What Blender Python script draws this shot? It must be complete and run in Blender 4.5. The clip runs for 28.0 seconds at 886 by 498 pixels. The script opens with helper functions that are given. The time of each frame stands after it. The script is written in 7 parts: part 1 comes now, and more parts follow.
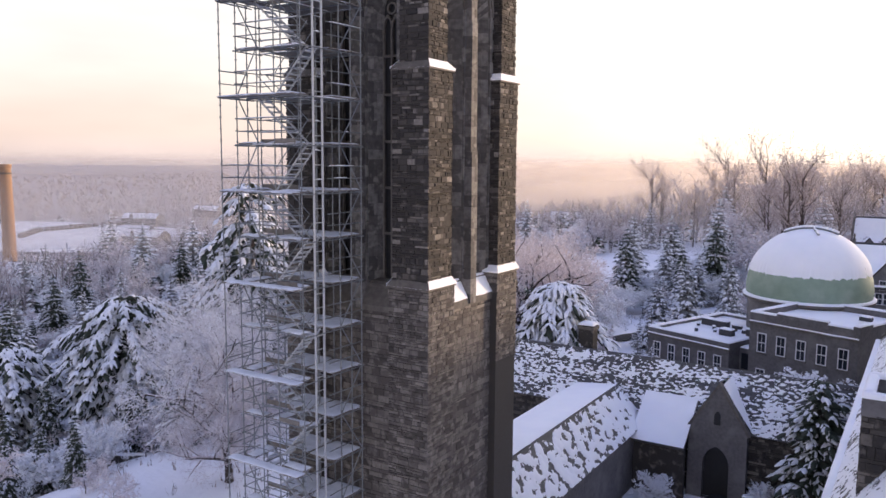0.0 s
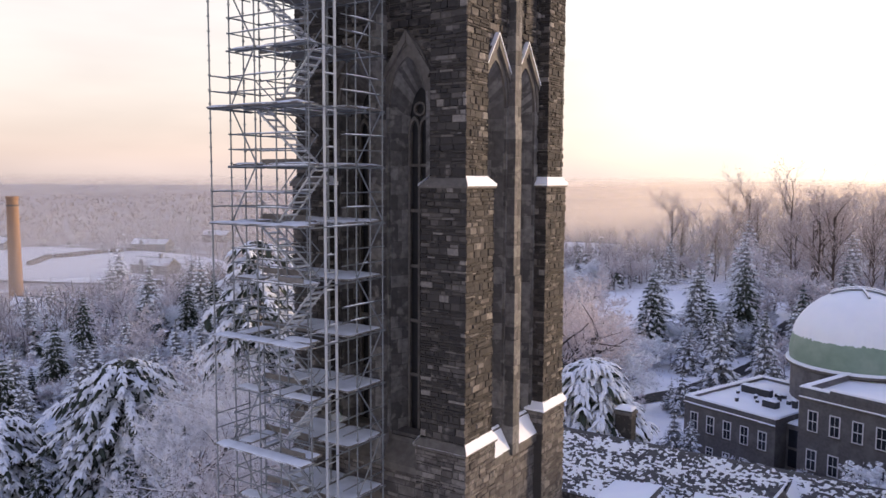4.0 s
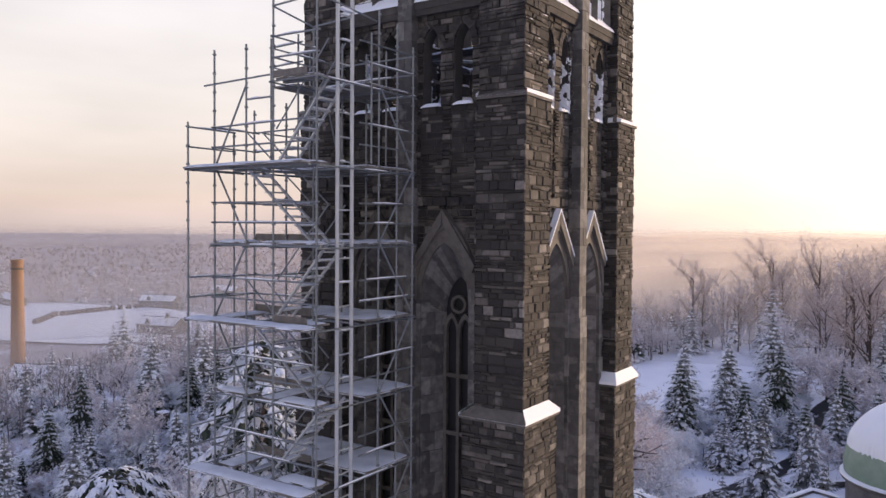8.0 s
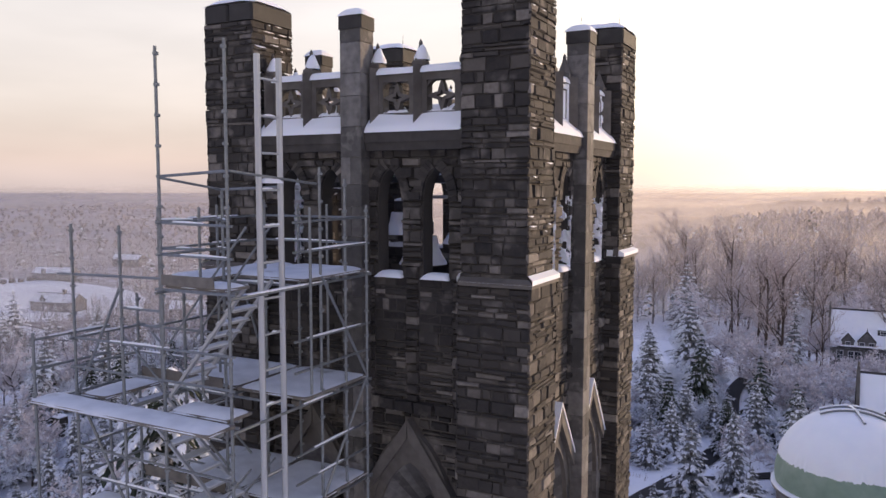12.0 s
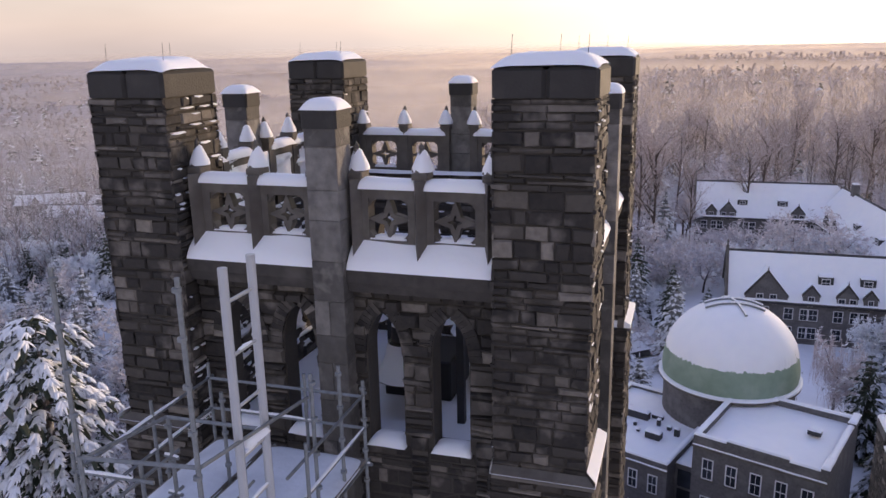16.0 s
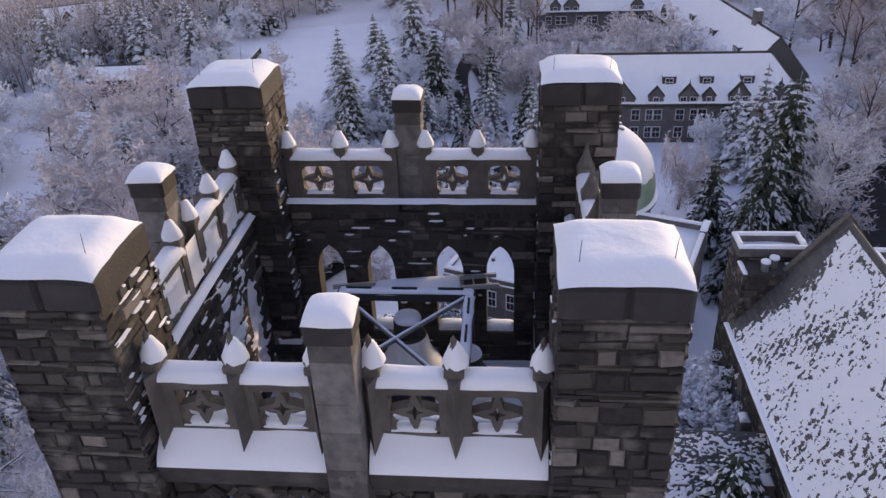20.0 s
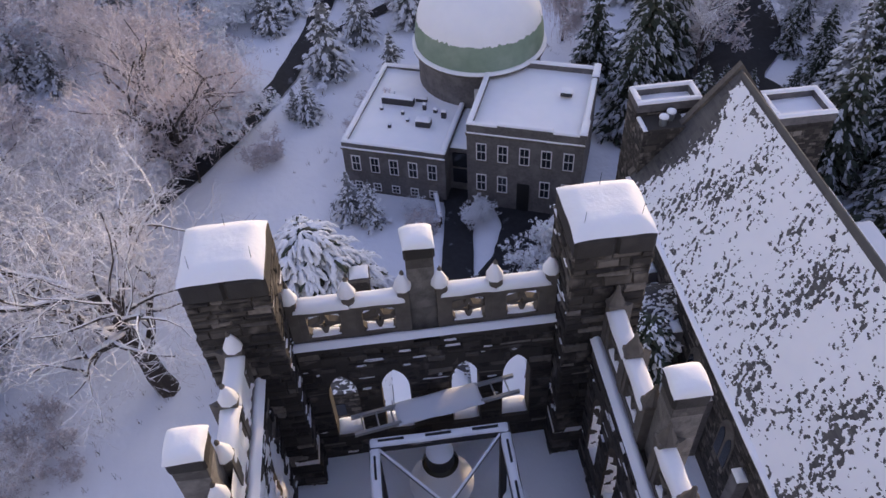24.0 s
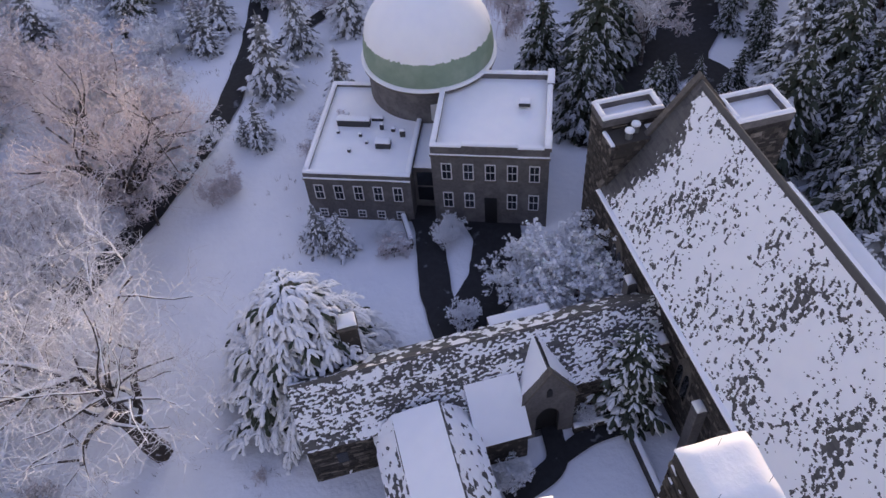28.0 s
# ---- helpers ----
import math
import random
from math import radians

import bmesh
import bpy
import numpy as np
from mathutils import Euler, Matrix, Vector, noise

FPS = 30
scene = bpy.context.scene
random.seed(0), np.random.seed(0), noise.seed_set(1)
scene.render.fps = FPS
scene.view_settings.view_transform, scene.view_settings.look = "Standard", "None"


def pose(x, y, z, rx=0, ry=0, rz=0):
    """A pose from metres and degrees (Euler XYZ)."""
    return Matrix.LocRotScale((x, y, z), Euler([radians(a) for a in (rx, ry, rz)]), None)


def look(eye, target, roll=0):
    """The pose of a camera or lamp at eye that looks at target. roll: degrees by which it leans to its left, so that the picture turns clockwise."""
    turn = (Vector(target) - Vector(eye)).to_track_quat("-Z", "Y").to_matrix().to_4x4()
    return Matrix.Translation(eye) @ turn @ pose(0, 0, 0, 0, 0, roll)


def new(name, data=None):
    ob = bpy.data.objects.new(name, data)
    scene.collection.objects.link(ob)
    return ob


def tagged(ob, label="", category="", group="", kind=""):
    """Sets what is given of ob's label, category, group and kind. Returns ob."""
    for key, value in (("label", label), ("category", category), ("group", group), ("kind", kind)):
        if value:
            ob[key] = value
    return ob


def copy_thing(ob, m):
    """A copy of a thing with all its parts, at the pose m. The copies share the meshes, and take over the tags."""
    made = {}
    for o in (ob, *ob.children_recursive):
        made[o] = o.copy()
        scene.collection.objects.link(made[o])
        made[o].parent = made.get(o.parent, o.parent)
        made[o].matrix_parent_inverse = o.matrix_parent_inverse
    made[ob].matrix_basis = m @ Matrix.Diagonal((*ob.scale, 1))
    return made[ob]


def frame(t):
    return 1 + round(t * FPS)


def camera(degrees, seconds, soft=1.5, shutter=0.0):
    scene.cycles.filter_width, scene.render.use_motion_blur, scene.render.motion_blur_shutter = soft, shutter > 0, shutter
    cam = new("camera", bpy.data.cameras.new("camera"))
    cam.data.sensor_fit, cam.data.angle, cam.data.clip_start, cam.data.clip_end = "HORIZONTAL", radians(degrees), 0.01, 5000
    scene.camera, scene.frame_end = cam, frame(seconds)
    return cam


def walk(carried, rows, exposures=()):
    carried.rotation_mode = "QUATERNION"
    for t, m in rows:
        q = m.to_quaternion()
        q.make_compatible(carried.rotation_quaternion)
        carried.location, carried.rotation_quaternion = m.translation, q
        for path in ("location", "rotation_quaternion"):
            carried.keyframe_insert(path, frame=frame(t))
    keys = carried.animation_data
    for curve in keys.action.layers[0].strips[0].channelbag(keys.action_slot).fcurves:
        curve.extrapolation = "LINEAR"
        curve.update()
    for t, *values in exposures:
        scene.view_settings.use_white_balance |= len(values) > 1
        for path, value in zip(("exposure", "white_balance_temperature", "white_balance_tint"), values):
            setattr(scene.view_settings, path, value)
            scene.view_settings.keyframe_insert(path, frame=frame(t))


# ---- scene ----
cam = camera(59.7, 28.0)
METRES, EYE, TILT, LEAN, TURN = 50.0, 24.0, 0.0, 0.0, 32.4
ROWS = [
    (0.0, 0.0, 0.0, 0.0, 0.05, -6.5, -0.42),
    (0.5, -0.0007, 0.0148, 0.0099, -0.04, -6.29, -0.53),
    (1.0, -0.0025, 0.0315, 0.0204, -0.08, -5.92, -0.54),
    (1.5, -0.0047, 0.0471, 0.0309, -0.01, -5.53, -0.29),
    (2.0, -0.0073, 0.0614, 0.0417, 0.14, -5.43, -0.33),
    (2.5, -0.0107, 0.0785, 0.0521, 0.33, -5.31, -0.27),
    (4.5, -0.0252, 0.1435, 0.0937, 0.95, -5.03, -0.4),
    (5.0, -0.0287, 0.1604, 0.1047, 1.1, -3.84, -0.74),
    (5.5, -0.0314, 0.1771, 0.1158, 1.36, -2.94, -0.64),
    (6.0, -0.0341, 0.1935, 0.1275, 1.62, -2.44, -0.36),
    (6.5, -0.0372, 0.2103, 0.1393, 1.76, -2.26, -0.49),
    (7.0, -0.0398, 0.226, 0.152, 1.68, -2.34, -0.35),
    (7.5, -0.0423, 0.2434, 0.1654, 1.6, -2.07, -0.39),
    (8.0, -0.0449, 0.26, 0.1794, 1.49, -1.56, -0.39),
    (8.5, -0.0473, 0.2756, 0.1937, 1.39, -1.3, -0.68),
    (9.0, -0.0496, 0.2921, 0.2076, 1.28, -1.57, -0.3),
    (9.5, -0.0526, 0.3089, 0.2211, 0.97, -1.72, -0.02),
    (10.0, -0.0557, 0.3242, 0.2346, 0.25, -1.26, 0.21),
    (10.5, -0.0591, 0.34, 0.2478, -0.77, -0.86, -0.05),
    (11.0, -0.0623, 0.3545, 0.2611, -2.05, -1.37, -0.29),
    (11.5, -0.0654, 0.3689, 0.2738, -3.4, -2.9, -0.2),
    (12.0, -0.0692, 0.3829, 0.2858, -5.0, -4.76, -0.06),
    (12.5, -0.0729, 0.3965, 0.2974, -6.54, -7.28, 0.14),
    (14.5, -0.0884, 0.4487, 0.3414, -11.34, -11.7, 0.36),
    (15.0, -0.0929, 0.4599, 0.3516, -12.43, -11.74, 0.42),
    (15.5, -0.0972, 0.4706, 0.3612, -13.57, -12.54, 0.8),
    (16.0, -0.1016, 0.4808, 0.3707, -15.01, -14.83, 1.14),
    (16.5, -0.1054, 0.491, 0.3803, -16.49, -16.88, 1.29),
    (17.0, -0.1087, 0.5013, 0.3901, -17.9, -18.2, 1.14),
    (17.5, -0.1114, 0.5112, 0.4002, -19.59, -20.27, 1.34),
    (18.0, -0.1133, 0.522, 0.4102, -21.21, -22.2, 1.52),
    (18.5, -0.115, 0.5329, 0.4205, -23.07, -24.22, 1.99),
    (19.0, -0.1159, 0.5442, 0.431, -24.52, -26.12, 1.94),
    (19.5, -0.1165, 0.5559, 0.4416, -26.21, -28.38, 2.09),
    (20.0, -0.1166, 0.5674, 0.4525, -27.75, -30.5, 2.2),
    (20.5, -0.1165, 0.5794, 0.4634, -29.39, -32.74, 2.38),
    (21.0, -0.116, 0.5918, 0.4744, -31.17, -35.03, 2.65),
    (21.5, -0.1153, 0.6038, 0.4858, -32.73, -37.28, 2.55),
    (23.5, -0.1102, 0.6551, 0.5309, -38.44, -44.51, 2.63),
    (24.0, -0.1085, 0.6678, 0.5423, -39.29, -45.21, 2.33),
    (24.5, -0.1067, 0.6798, 0.5525, -40.02, -45.61, 2.3),
    (25.0, -0.1047, 0.6924, 0.5637, -40.79, -46.05, 2.36),
    (25.5, -0.1031, 0.7052, 0.5747, -41.74, -46.28, 2.5),
    (26.0, -0.1012, 0.7182, 0.5846, -42.76, -46.41, 2.8),
    (26.5, -0.0992, 0.7311, 0.5935, -43.61, -46.61, 3.02),
    (27.0, -0.0975, 0.7434, 0.6029, -44.39, -47.23, 3.02),
    (27.5, -0.095, 0.7557, 0.6113, -45.49, -47.95, 3.2),
    (28.0, -0.0927, 0.7664, 0.62, -46.64, -48.36, 3.4),
]
walk(cam, [(t, pose(0, 0, EYE, TILT, LEAN, TURN) @ pose(METRES * x, METRES * y, METRES * z, 90 + pitch, roll, yaw)) for t, x, y, z, yaw, pitch, roll in ROWS], exposures=[(0.0, 0.35), (5.0, 0.18), (10.0, 0.04), (14.0, 0.05), (18.0, 0.02), (22.0, 0.05), (28.0, 0.1)])

import itertools
import mathutils

# ---- world and light ----
SUN_AZ, SUN_EL = 34.0, 5.0      # degrees: from +y towards +x, and above the horizon
sun_dir = Vector((math.sin(radians(SUN_AZ)) * math.cos(radians(SUN_EL)), math.cos(radians(SUN_AZ)) * math.cos(radians(SUN_EL)), math.sin(radians(SUN_EL))))
world = bpy.data.worlds.new("winter_dawn")
scene.world = world
world.use_nodes = True
wt = world.node_tree
wt.nodes.clear()


def wnode(kind, **values):
    n = wt.nodes.new(kind)
    for key, v in values.items():
        n.inputs[key].default_value = v
    return n


sky = wt.nodes.new("ShaderNodeTexSky")
sky.sky_type, sky.sun_disc = "NISHITA", False
sky.sun_elevation, sky.sun_rotation = radians(SUN_EL), radians(SUN_AZ)
sky.air_density, sky.dust_density, sky.ozone_density = 1.0, 2.5, 2.0
tc = wt.nodes.new("ShaderNodeTexCoord")
sep = wt.nodes.new("ShaderNodeSeparateXYZ")
wt.links.new(tc.outputs["Generated"], sep.inputs[0])
# thin high cloud: pale towards the zenith, rose and cream towards the horizon
ramp = wt.nodes.new("ShaderNodeValToRGB")
wt.links.new(sep.outputs["Z"], ramp.inputs[0])
els = ramp.color_ramp.elements
els[0].position, els[0].color = 0.0, (0.80, 0.65, 0.62, 1)
els[1].position, els[1].color = 1.0, (0.25, 0.32, 0.66, 1)
for pos, col in ((0.03, (0.93, 0.74, 0.67, 1)), (0.10, (0.98, 0.84, 0.78, 1)), (0.20, (1.0, 0.90, 0.86, 1)), (0.32, (0.90, 0.83, 0.86, 1)), (0.55, (0.42, 0.44, 0.72, 1))):
    e = els.new(pos)
    e.color = col
dot = wt.nodes.new("ShaderNodeVectorMath")
dot.operation = "DOT_PRODUCT"
dot.inputs[1].default_value = Vector((math.sin(radians(22)), math.cos(radians(22)), 0.08)).normalized()
wt.links.new(tc.outputs["Generated"], dot.inputs[0])
glow = wt.nodes.new("ShaderNodeValToRGB")
wt.links.new(dot.outputs["Value"], glow.inputs[0])
g = glow.color_ramp.elements
g[0].position, g[0].color = 0.5, (0, 0, 0, 1)
g[1].position, g[1].color = 1.0, (2.6, 2.15, 1.45, 1)
for pos, col in ((0.70, (0.10, 0.09, 0.07, 1)), (0.82, (0.42, 0.37, 0.26, 1)), (0.92, (1.0, 0.87, 0.62, 1))):
    e = g.new(pos)
    e.color = col
# soft streaks in the cloud
cl = wt.nodes.new("ShaderNodeTexNoise")
mp = wt.nodes.new("ShaderNodeMapping")
mp.inputs["Scale"].default_value = (1.2, 1.2, 5.0)
wt.links.new(tc.outputs["Generated"], mp.inputs[0])
wt.links.new(mp.outputs[0], cl.inputs["Vector"])
cl.inputs["Scale"].default_value, cl.inputs["Detail"].default_value = 2.2, 4.0
cr = wt.nodes.new("ShaderNodeMapRange")
cr.inputs["From Min"].default_value, cr.inputs["From Max"].default_value = 0.3, 0.7
cr.inputs["To Min"].default_value, cr.inputs["To Max"].default_value = 0.9, 1.1
wt.links.new(cl.outputs["Fac"], cr.inputs["Value"])
mulc = wt.nodes.new("ShaderNodeVectorMath")
mulc.operation = "SCALE"
wt.links.new(ramp.outputs["Color"], mulc.inputs[0])
wt.links.new(cr.outputs["Result"], mulc.inputs["Scale"])
add1 = wt.nodes.new("ShaderNodeVectorMath")
add1.operation = "ADD"
wt.links.new(mulc.outputs[0], add1.inputs[0])
wt.links.new(glow.outputs["Color"], add1.inputs[1])
bg_cloud = wnode("ShaderNodeBackground", Strength=0.85)
wt.links.new(add1.outputs[0], bg_cloud.inputs["Color"])
bg_sky = wnode("ShaderNodeBackground", Strength=0.06)
wt.links.new(sky.outputs["Color"], bg_sky.inputs["Color"])
adds = wt.nodes.new("ShaderNodeAddShader")
wt.links.new(bg_cloud.outputs[0], adds.inputs[0])
wt.links.new(bg_sky.outputs[0], adds.inputs[1])
wout = wt.nodes.new("ShaderNodeOutputWorld")
wt.links.new(adds.outputs[0], wout.inputs["Surface"])

sun = new("sun", bpy.data.lights.new("sun", "SUN"))
sun.data.energy, sun.data.angle, sun.data.color = 3.0, radians(5), (1.0, 0.71, 0.47)
sun.matrix_world = look((0, 0, 100), Vector((0, 0, 100)) - sun_dir)


# ---- materials ----
def material(name, colour, rough=0.8, metal=0.0, grain=None, spots=None, bump=0.0, bump_scale=20.0, pieces=None, stretch=(1, 1, 1), sss=0.0):
    """colour; grain: (scale, second colour, amount); spots: (scale, colour, from, to); pieces: 'island' or 'object', with a dark and a light colour."""
    m = bpy.data.materials.new(name)
    m.use_nodes = True
    nt = m.node_tree
    b = nt.nodes["Principled BSDF"]
    b.inputs["Roughness"].default_value, b.inputs["Metallic"].default_value = rough, metal
    co = nt.nodes.new("ShaderNodeTexCoord")
    vec = nt.nodes.new("ShaderNodeMapping")
    vec.inputs["Scale"].default_value = stretch
    src = nt.nodes.new("ShaderNodeNewGeometry")
    nt.links.new(src.outputs["Position"], vec.inputs[0])
    rgb = nt.nodes.new("ShaderNodeRGB")
    rgb.outputs[0].default_value = (*colour, 1)
    out = rgb.outputs[0]

    def mix(fac, a, colour_b):
        n = nt.nodes.new("ShaderNodeMix")
        n.data_type = "RGBA"
        nt.links.new(fac, n.inputs[0])
        nt.links.new(a, n.inputs[6])
        n.inputs[7].default_value = (*colour_b, 1)
        return n.outputs[2]

    def ranged(value, lo, hi, top=1.0):
        n = nt.nodes.new("ShaderNodeMapRange")
        n.inputs["From Min"].default_value, n.inputs["From Max"].default_value, n.inputs["To Max"].default_value = lo, hi, top
        nt.links.new(value, n.inputs["Value"])
        return n.outputs["Result"]

    def noise_at(scale, detail=5.0):
        n = nt.nodes.new("ShaderNodeTexNoise")
        n.inputs["Scale"].default_value, n.inputs["Detail"].default_value = scale, detail
        nt.links.new(vec.outputs[0], n.inputs["Vector"])
        return n.outputs["Fac"]

    if pieces:
        how, ramp_cols = pieces
        if how == "island":
            rnd = src.outputs["Random Per Island"]
        else:
            rnd = nt.nodes.new("ShaderNodeObjectInfo").outputs["Random"]
        cr_ = nt.nodes.new("ShaderNodeValToRGB")
        cr_.color_ramp.interpolation = "LINEAR"
        e_ = cr_.color_ramp.elements
        e_[0].position, e_[0].color = ramp_cols[0][0], (*ramp_cols[0][1], 1)
        e_[1].position, e_[1].color = ramp_cols[-1][0], (*ramp_cols[-1][1], 1)
        for p_, c_ in ramp_cols[1:-1]:
            k_ = e_.new(p_)
            k_.color = (*c_, 1)
        nt.links.new(rnd, cr_.inputs[0])
        out = cr_.outputs[0]
    if grain:
        out = mix(ranged(noise_at(grain[0]), 0.35, 0.7, grain[2]), out, grain[1])
    if spots:
        out = mix(ranged(noise_at(spots[0], 3.0), spots[2], spots[3]), out, spots[1])
    nt.links.new(out, b.inputs["Base Color"])
    if bump:
        bp = nt.nodes.new("ShaderNodeBump")
        bp.inputs["Strength"].default_value, bp.inputs["Distance"].default_value = bump, 0.02
        nt.links.new(noise_at(bump_scale, 8.0), bp.inputs["Height"])
        nt.links.new(bp.outputs[0], b.inputs["Normal"])
    if sss:
        b.inputs["Subsurface Weight"].default_value = sss
        b.inputs["Subsurface Radius"].default_value = (0.05, 0.07, 0.1)
    return m


STONES = [(0.0, (0.015, 0.0137, 0.0125)), (0.4, (0.030, 0.0265, 0.0235)), (0.72, (0.048, 0.043, 0.037)), (0.87, (0.09, 0.079, 0.066)), (1.0, (0.27, 0.24, 0.205))]
M_stone = material("schist_stones", (0.15, 0.13, 0.11), 0.88, grain=(9, (0.055, 0.045, 0.038), 0.5), spots=(2.2, (0.17, 0.15, 0.13), 0.55, 0.75), bump=0.7, bump_scale=14, pieces=("island", STONES))
M_stone1 = material("schist_stone_single", (0.15, 0.13, 0.11), 0.88, grain=(9, (0.055, 0.045, 0.038), 0.5), spots=(2.2, (0.17, 0.15, 0.13), 0.55, 0.75), bump=0.7, bump_scale=14, pieces=("object", STONES))
M_cap = material("dark_capstone", (0.034, 0.031, 0.028), 0.75, grain=(4, (0.025, 0.022, 0.02), 0.7), spots=(1.6, (0.05, 0.045, 0.04), 0.55, 0.72), bump=0.4, bump_scale=25)
# the same stone in two further tones, lighter towards the foot of the tower
M_stone_mid = material("schist_stones_middle", (0.15, 0.13, 0.11), 0.88, grain=(9, (0.055, 0.046, 0.039), 0.5), spots=(2.2, (0.16, 0.142, 0.124), 0.58, 0.76), bump=0.7, bump_scale=14, pieces=("island", [(0.0, (0.022, 0.02, 0.018)), (0.45, (0.038, 0.033, 0.029)), (0.75, (0.062, 0.054, 0.046)), (0.89, (0.115, 0.101, 0.086)), (1.0, (0.28, 0.25, 0.215))]))
M_stone_low = material("schist_stones_lower", (0.15, 0.13, 0.11), 0.88, grain=(9, (0.085, 0.072, 0.062), 0.5), spots=(2.2, (0.24, 0.215, 0.19), 0.5, 0.75), bump=0.7, bump_scale=14, pieces=("island", [(0.0, (0.05, 0.044, 0.039)), (0.4, (0.095, 0.083, 0.072)), (0.72, (0.14, 0.123, 0.106)), (0.88, (0.18, 0.16, 0.138)), (1.0, (0.27, 0.24, 0.21))]))
M_mortar = material("mortar", (0.06, 0.053, 0.045), 0.95, grain=(6, (0.05, 0.044, 0.039), 0.6), bump=0.6, bump_scale=30)
M_ash = material("limestone_dressed", (0.145, 0.130, 0.112), 0.8, grain=(5, (0.08, 0.07, 0.06), 0.7), spots=(1.1, (0.085, 0.073, 0.063), 0.5, 0.7), bump=0.3, bump_scale=40)
M_ashlar = material("limestone_blocks", (0.22, 0.205, 0.185), 0.8, grain=(4.5, (0.045, 0.041, 0.038), 0.65), spots=(2.6, (0.21, 0.195, 0.175), 0.56, 0.68), bump=0.9, bump_scale=22,
                    pieces=("island", [(0, (0.07, 0.066, 0.06)), (0.55, (0.135, 0.126, 0.115)), (1, (0.27, 0.255, 0.235))]))
M_ledge = material("dark_ledge_stone", (0.062, 0.055, 0.048), 0.85, grain=(5, (0.035, 0.031, 0.028), 0.7), spots=(1.3, (0.10, 0.09, 0.08), 0.55, 0.72), bump=0.4, bump_scale=30)
M_thin_snow = material("thin_trodden_snow", (0.76, 0.79, 0.85), 0.8, grain=(2.2, (0.58, 0.61, 0.66), 0.8), spots=(1.1, (0.28, 0.28, 0.29), 0.66, 0.78), bump=0.5, bump_scale=10)
# near-black: puts the shade inside openings into colour; also hatch, door and wheels
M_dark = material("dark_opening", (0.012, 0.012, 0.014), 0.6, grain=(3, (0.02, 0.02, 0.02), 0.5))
M_snow = material("snow", (0.92, 0.925, 0.94), 0.75, grain=(0.8, (0.86, 0.875, 0.91), 0.6), bump=0.45, bump_scale=9, sss=0.08)
M_ground = material("snow_ground", (0.91, 0.915, 0.94), 0.8, grain=(0.25, (0.84, 0.855, 0.90), 0.7), spots=(0.05, (0.76, 0.77, 0.82), 0.5, 0.75), bump=1.0, bump_scale=1.6)
for n_ in M_ground.node_tree.nodes:
    if n_.bl_idname == "ShaderNodeBump":
        n_.inputs["Distance"].default_value = 0.14
M_canopy = material("wooded_valley_floor", (0.46, 0.41, 0.415), 0.95, grain=(0.02, (0.30, 0.26, 0.265), 0.8), spots=(0.05, (0.62, 0.60, 0.63), 0.56, 0.7), bump=1.0, bump_scale=0.2)
M_asphalt = material("wet_asphalt", (0.016, 0.016, 0.018), 0.85, grain=(2, (0.03, 0.03, 0.034), 0.7), spots=(0.8, (0.22, 0.23, 0.26), 0.66, 0.78), bump=0.3)
M_slate = material("slate", (0.06, 0.06, 0.062), 0.65, grain=(3, (0.10, 0.098, 0.095), 0.7), spots=(0.7, (0.09, 0.085, 0.08), 0.5, 0.7), bump=0.4, bump_scale=12,
                   pieces=("island", [(0, (0.045, 0.045, 0.048)), (1, (0.115, 0.11, 0.105))]))
M_steel = material("galvanised_steel", (0.27, 0.285, 0.29), 0.5, metal=0.6, grain=(12, (0.15, 0.16, 0.165), 0.6), bump=0.1)
M_alu = material("aluminium_beam", (0.52, 0.53, 0.54), 0.45, metal=0.6, grain=(8, (0.5, 0.51, 0.53), 0.5))
M_plank = material("scaffold_board", (0.20, 0.18, 0.155), 0.85, grain=(7, (0.11, 0.10, 0.09), 0.7), bump=0.4, stretch=(1, 1, 1))
M_copper = material("green_copper", (0.25, 0.335, 0.25), 0.6, grain=(1.2, (0.20, 0.28, 0.205), 0.7), spots=(0.5, (0.30, 0.37, 0.29), 0.5, 0.7), bump=0.15, bump_scale=3)
M_render = material("observatory_stone", (0.145, 0.137, 0.135), 0.9, grain=(4, (0.085, 0.08, 0.08), 0.7), spots=(0.8, (0.18, 0.17, 0.165), 0.5, 0.7), bump=0.5, bump_scale=8)
M_white = material("white_paint", (0.72, 0.72, 0.72), 0.5, grain=(6, (0.6, 0.6, 0.6), 0.5))
M_glass = material("window_glass", (0.02, 0.023, 0.03), 0.08, grain=(0.6, (0.04, 0.045, 0.055), 0.5))
M_bark = material("frosted_bark", (0.12, 0.10, 0.09), 0.9, grain=(3, (0.05, 0.04, 0.037), 0.7), spots=(1.4, (0.55, 0.55, 0.58), 0.5, 0.62), bump=0.5)
M_frost = material("hoar_frost_twigs", (0.80, 0.715, 0.705), 0.85, grain=(1.4, (0.32, 0.25, 0.23), 0.5), spots=(1.1, (0.84, 0.80, 0.82), 0.52, 0.62))
M_limb = material("dark_limb_bark", (0.055, 0.043, 0.036), 0.9, grain=(4, (0.03, 0.024, 0.02), 0.7), spots=(2.2, (0.50, 0.49, 0.52), 0.62, 0.70), bump=0.5)
M_trunk = material("woodland_trunk", (0.085, 0.062, 0.05), 0.9, grain=(2, (0.05, 0.038, 0.032), 0.7), spots=(0.8, (0.20, 0.17, 0.155), 0.6, 0.75))
M_twig = material("woodland_twigs", (0.44, 0.37, 0.345), 0.9, grain=(0.2, (0.48, 0.41, 0.39), 0.7), spots=(0.9, (0.62, 0.57, 0.57), 0.55, 0.7))
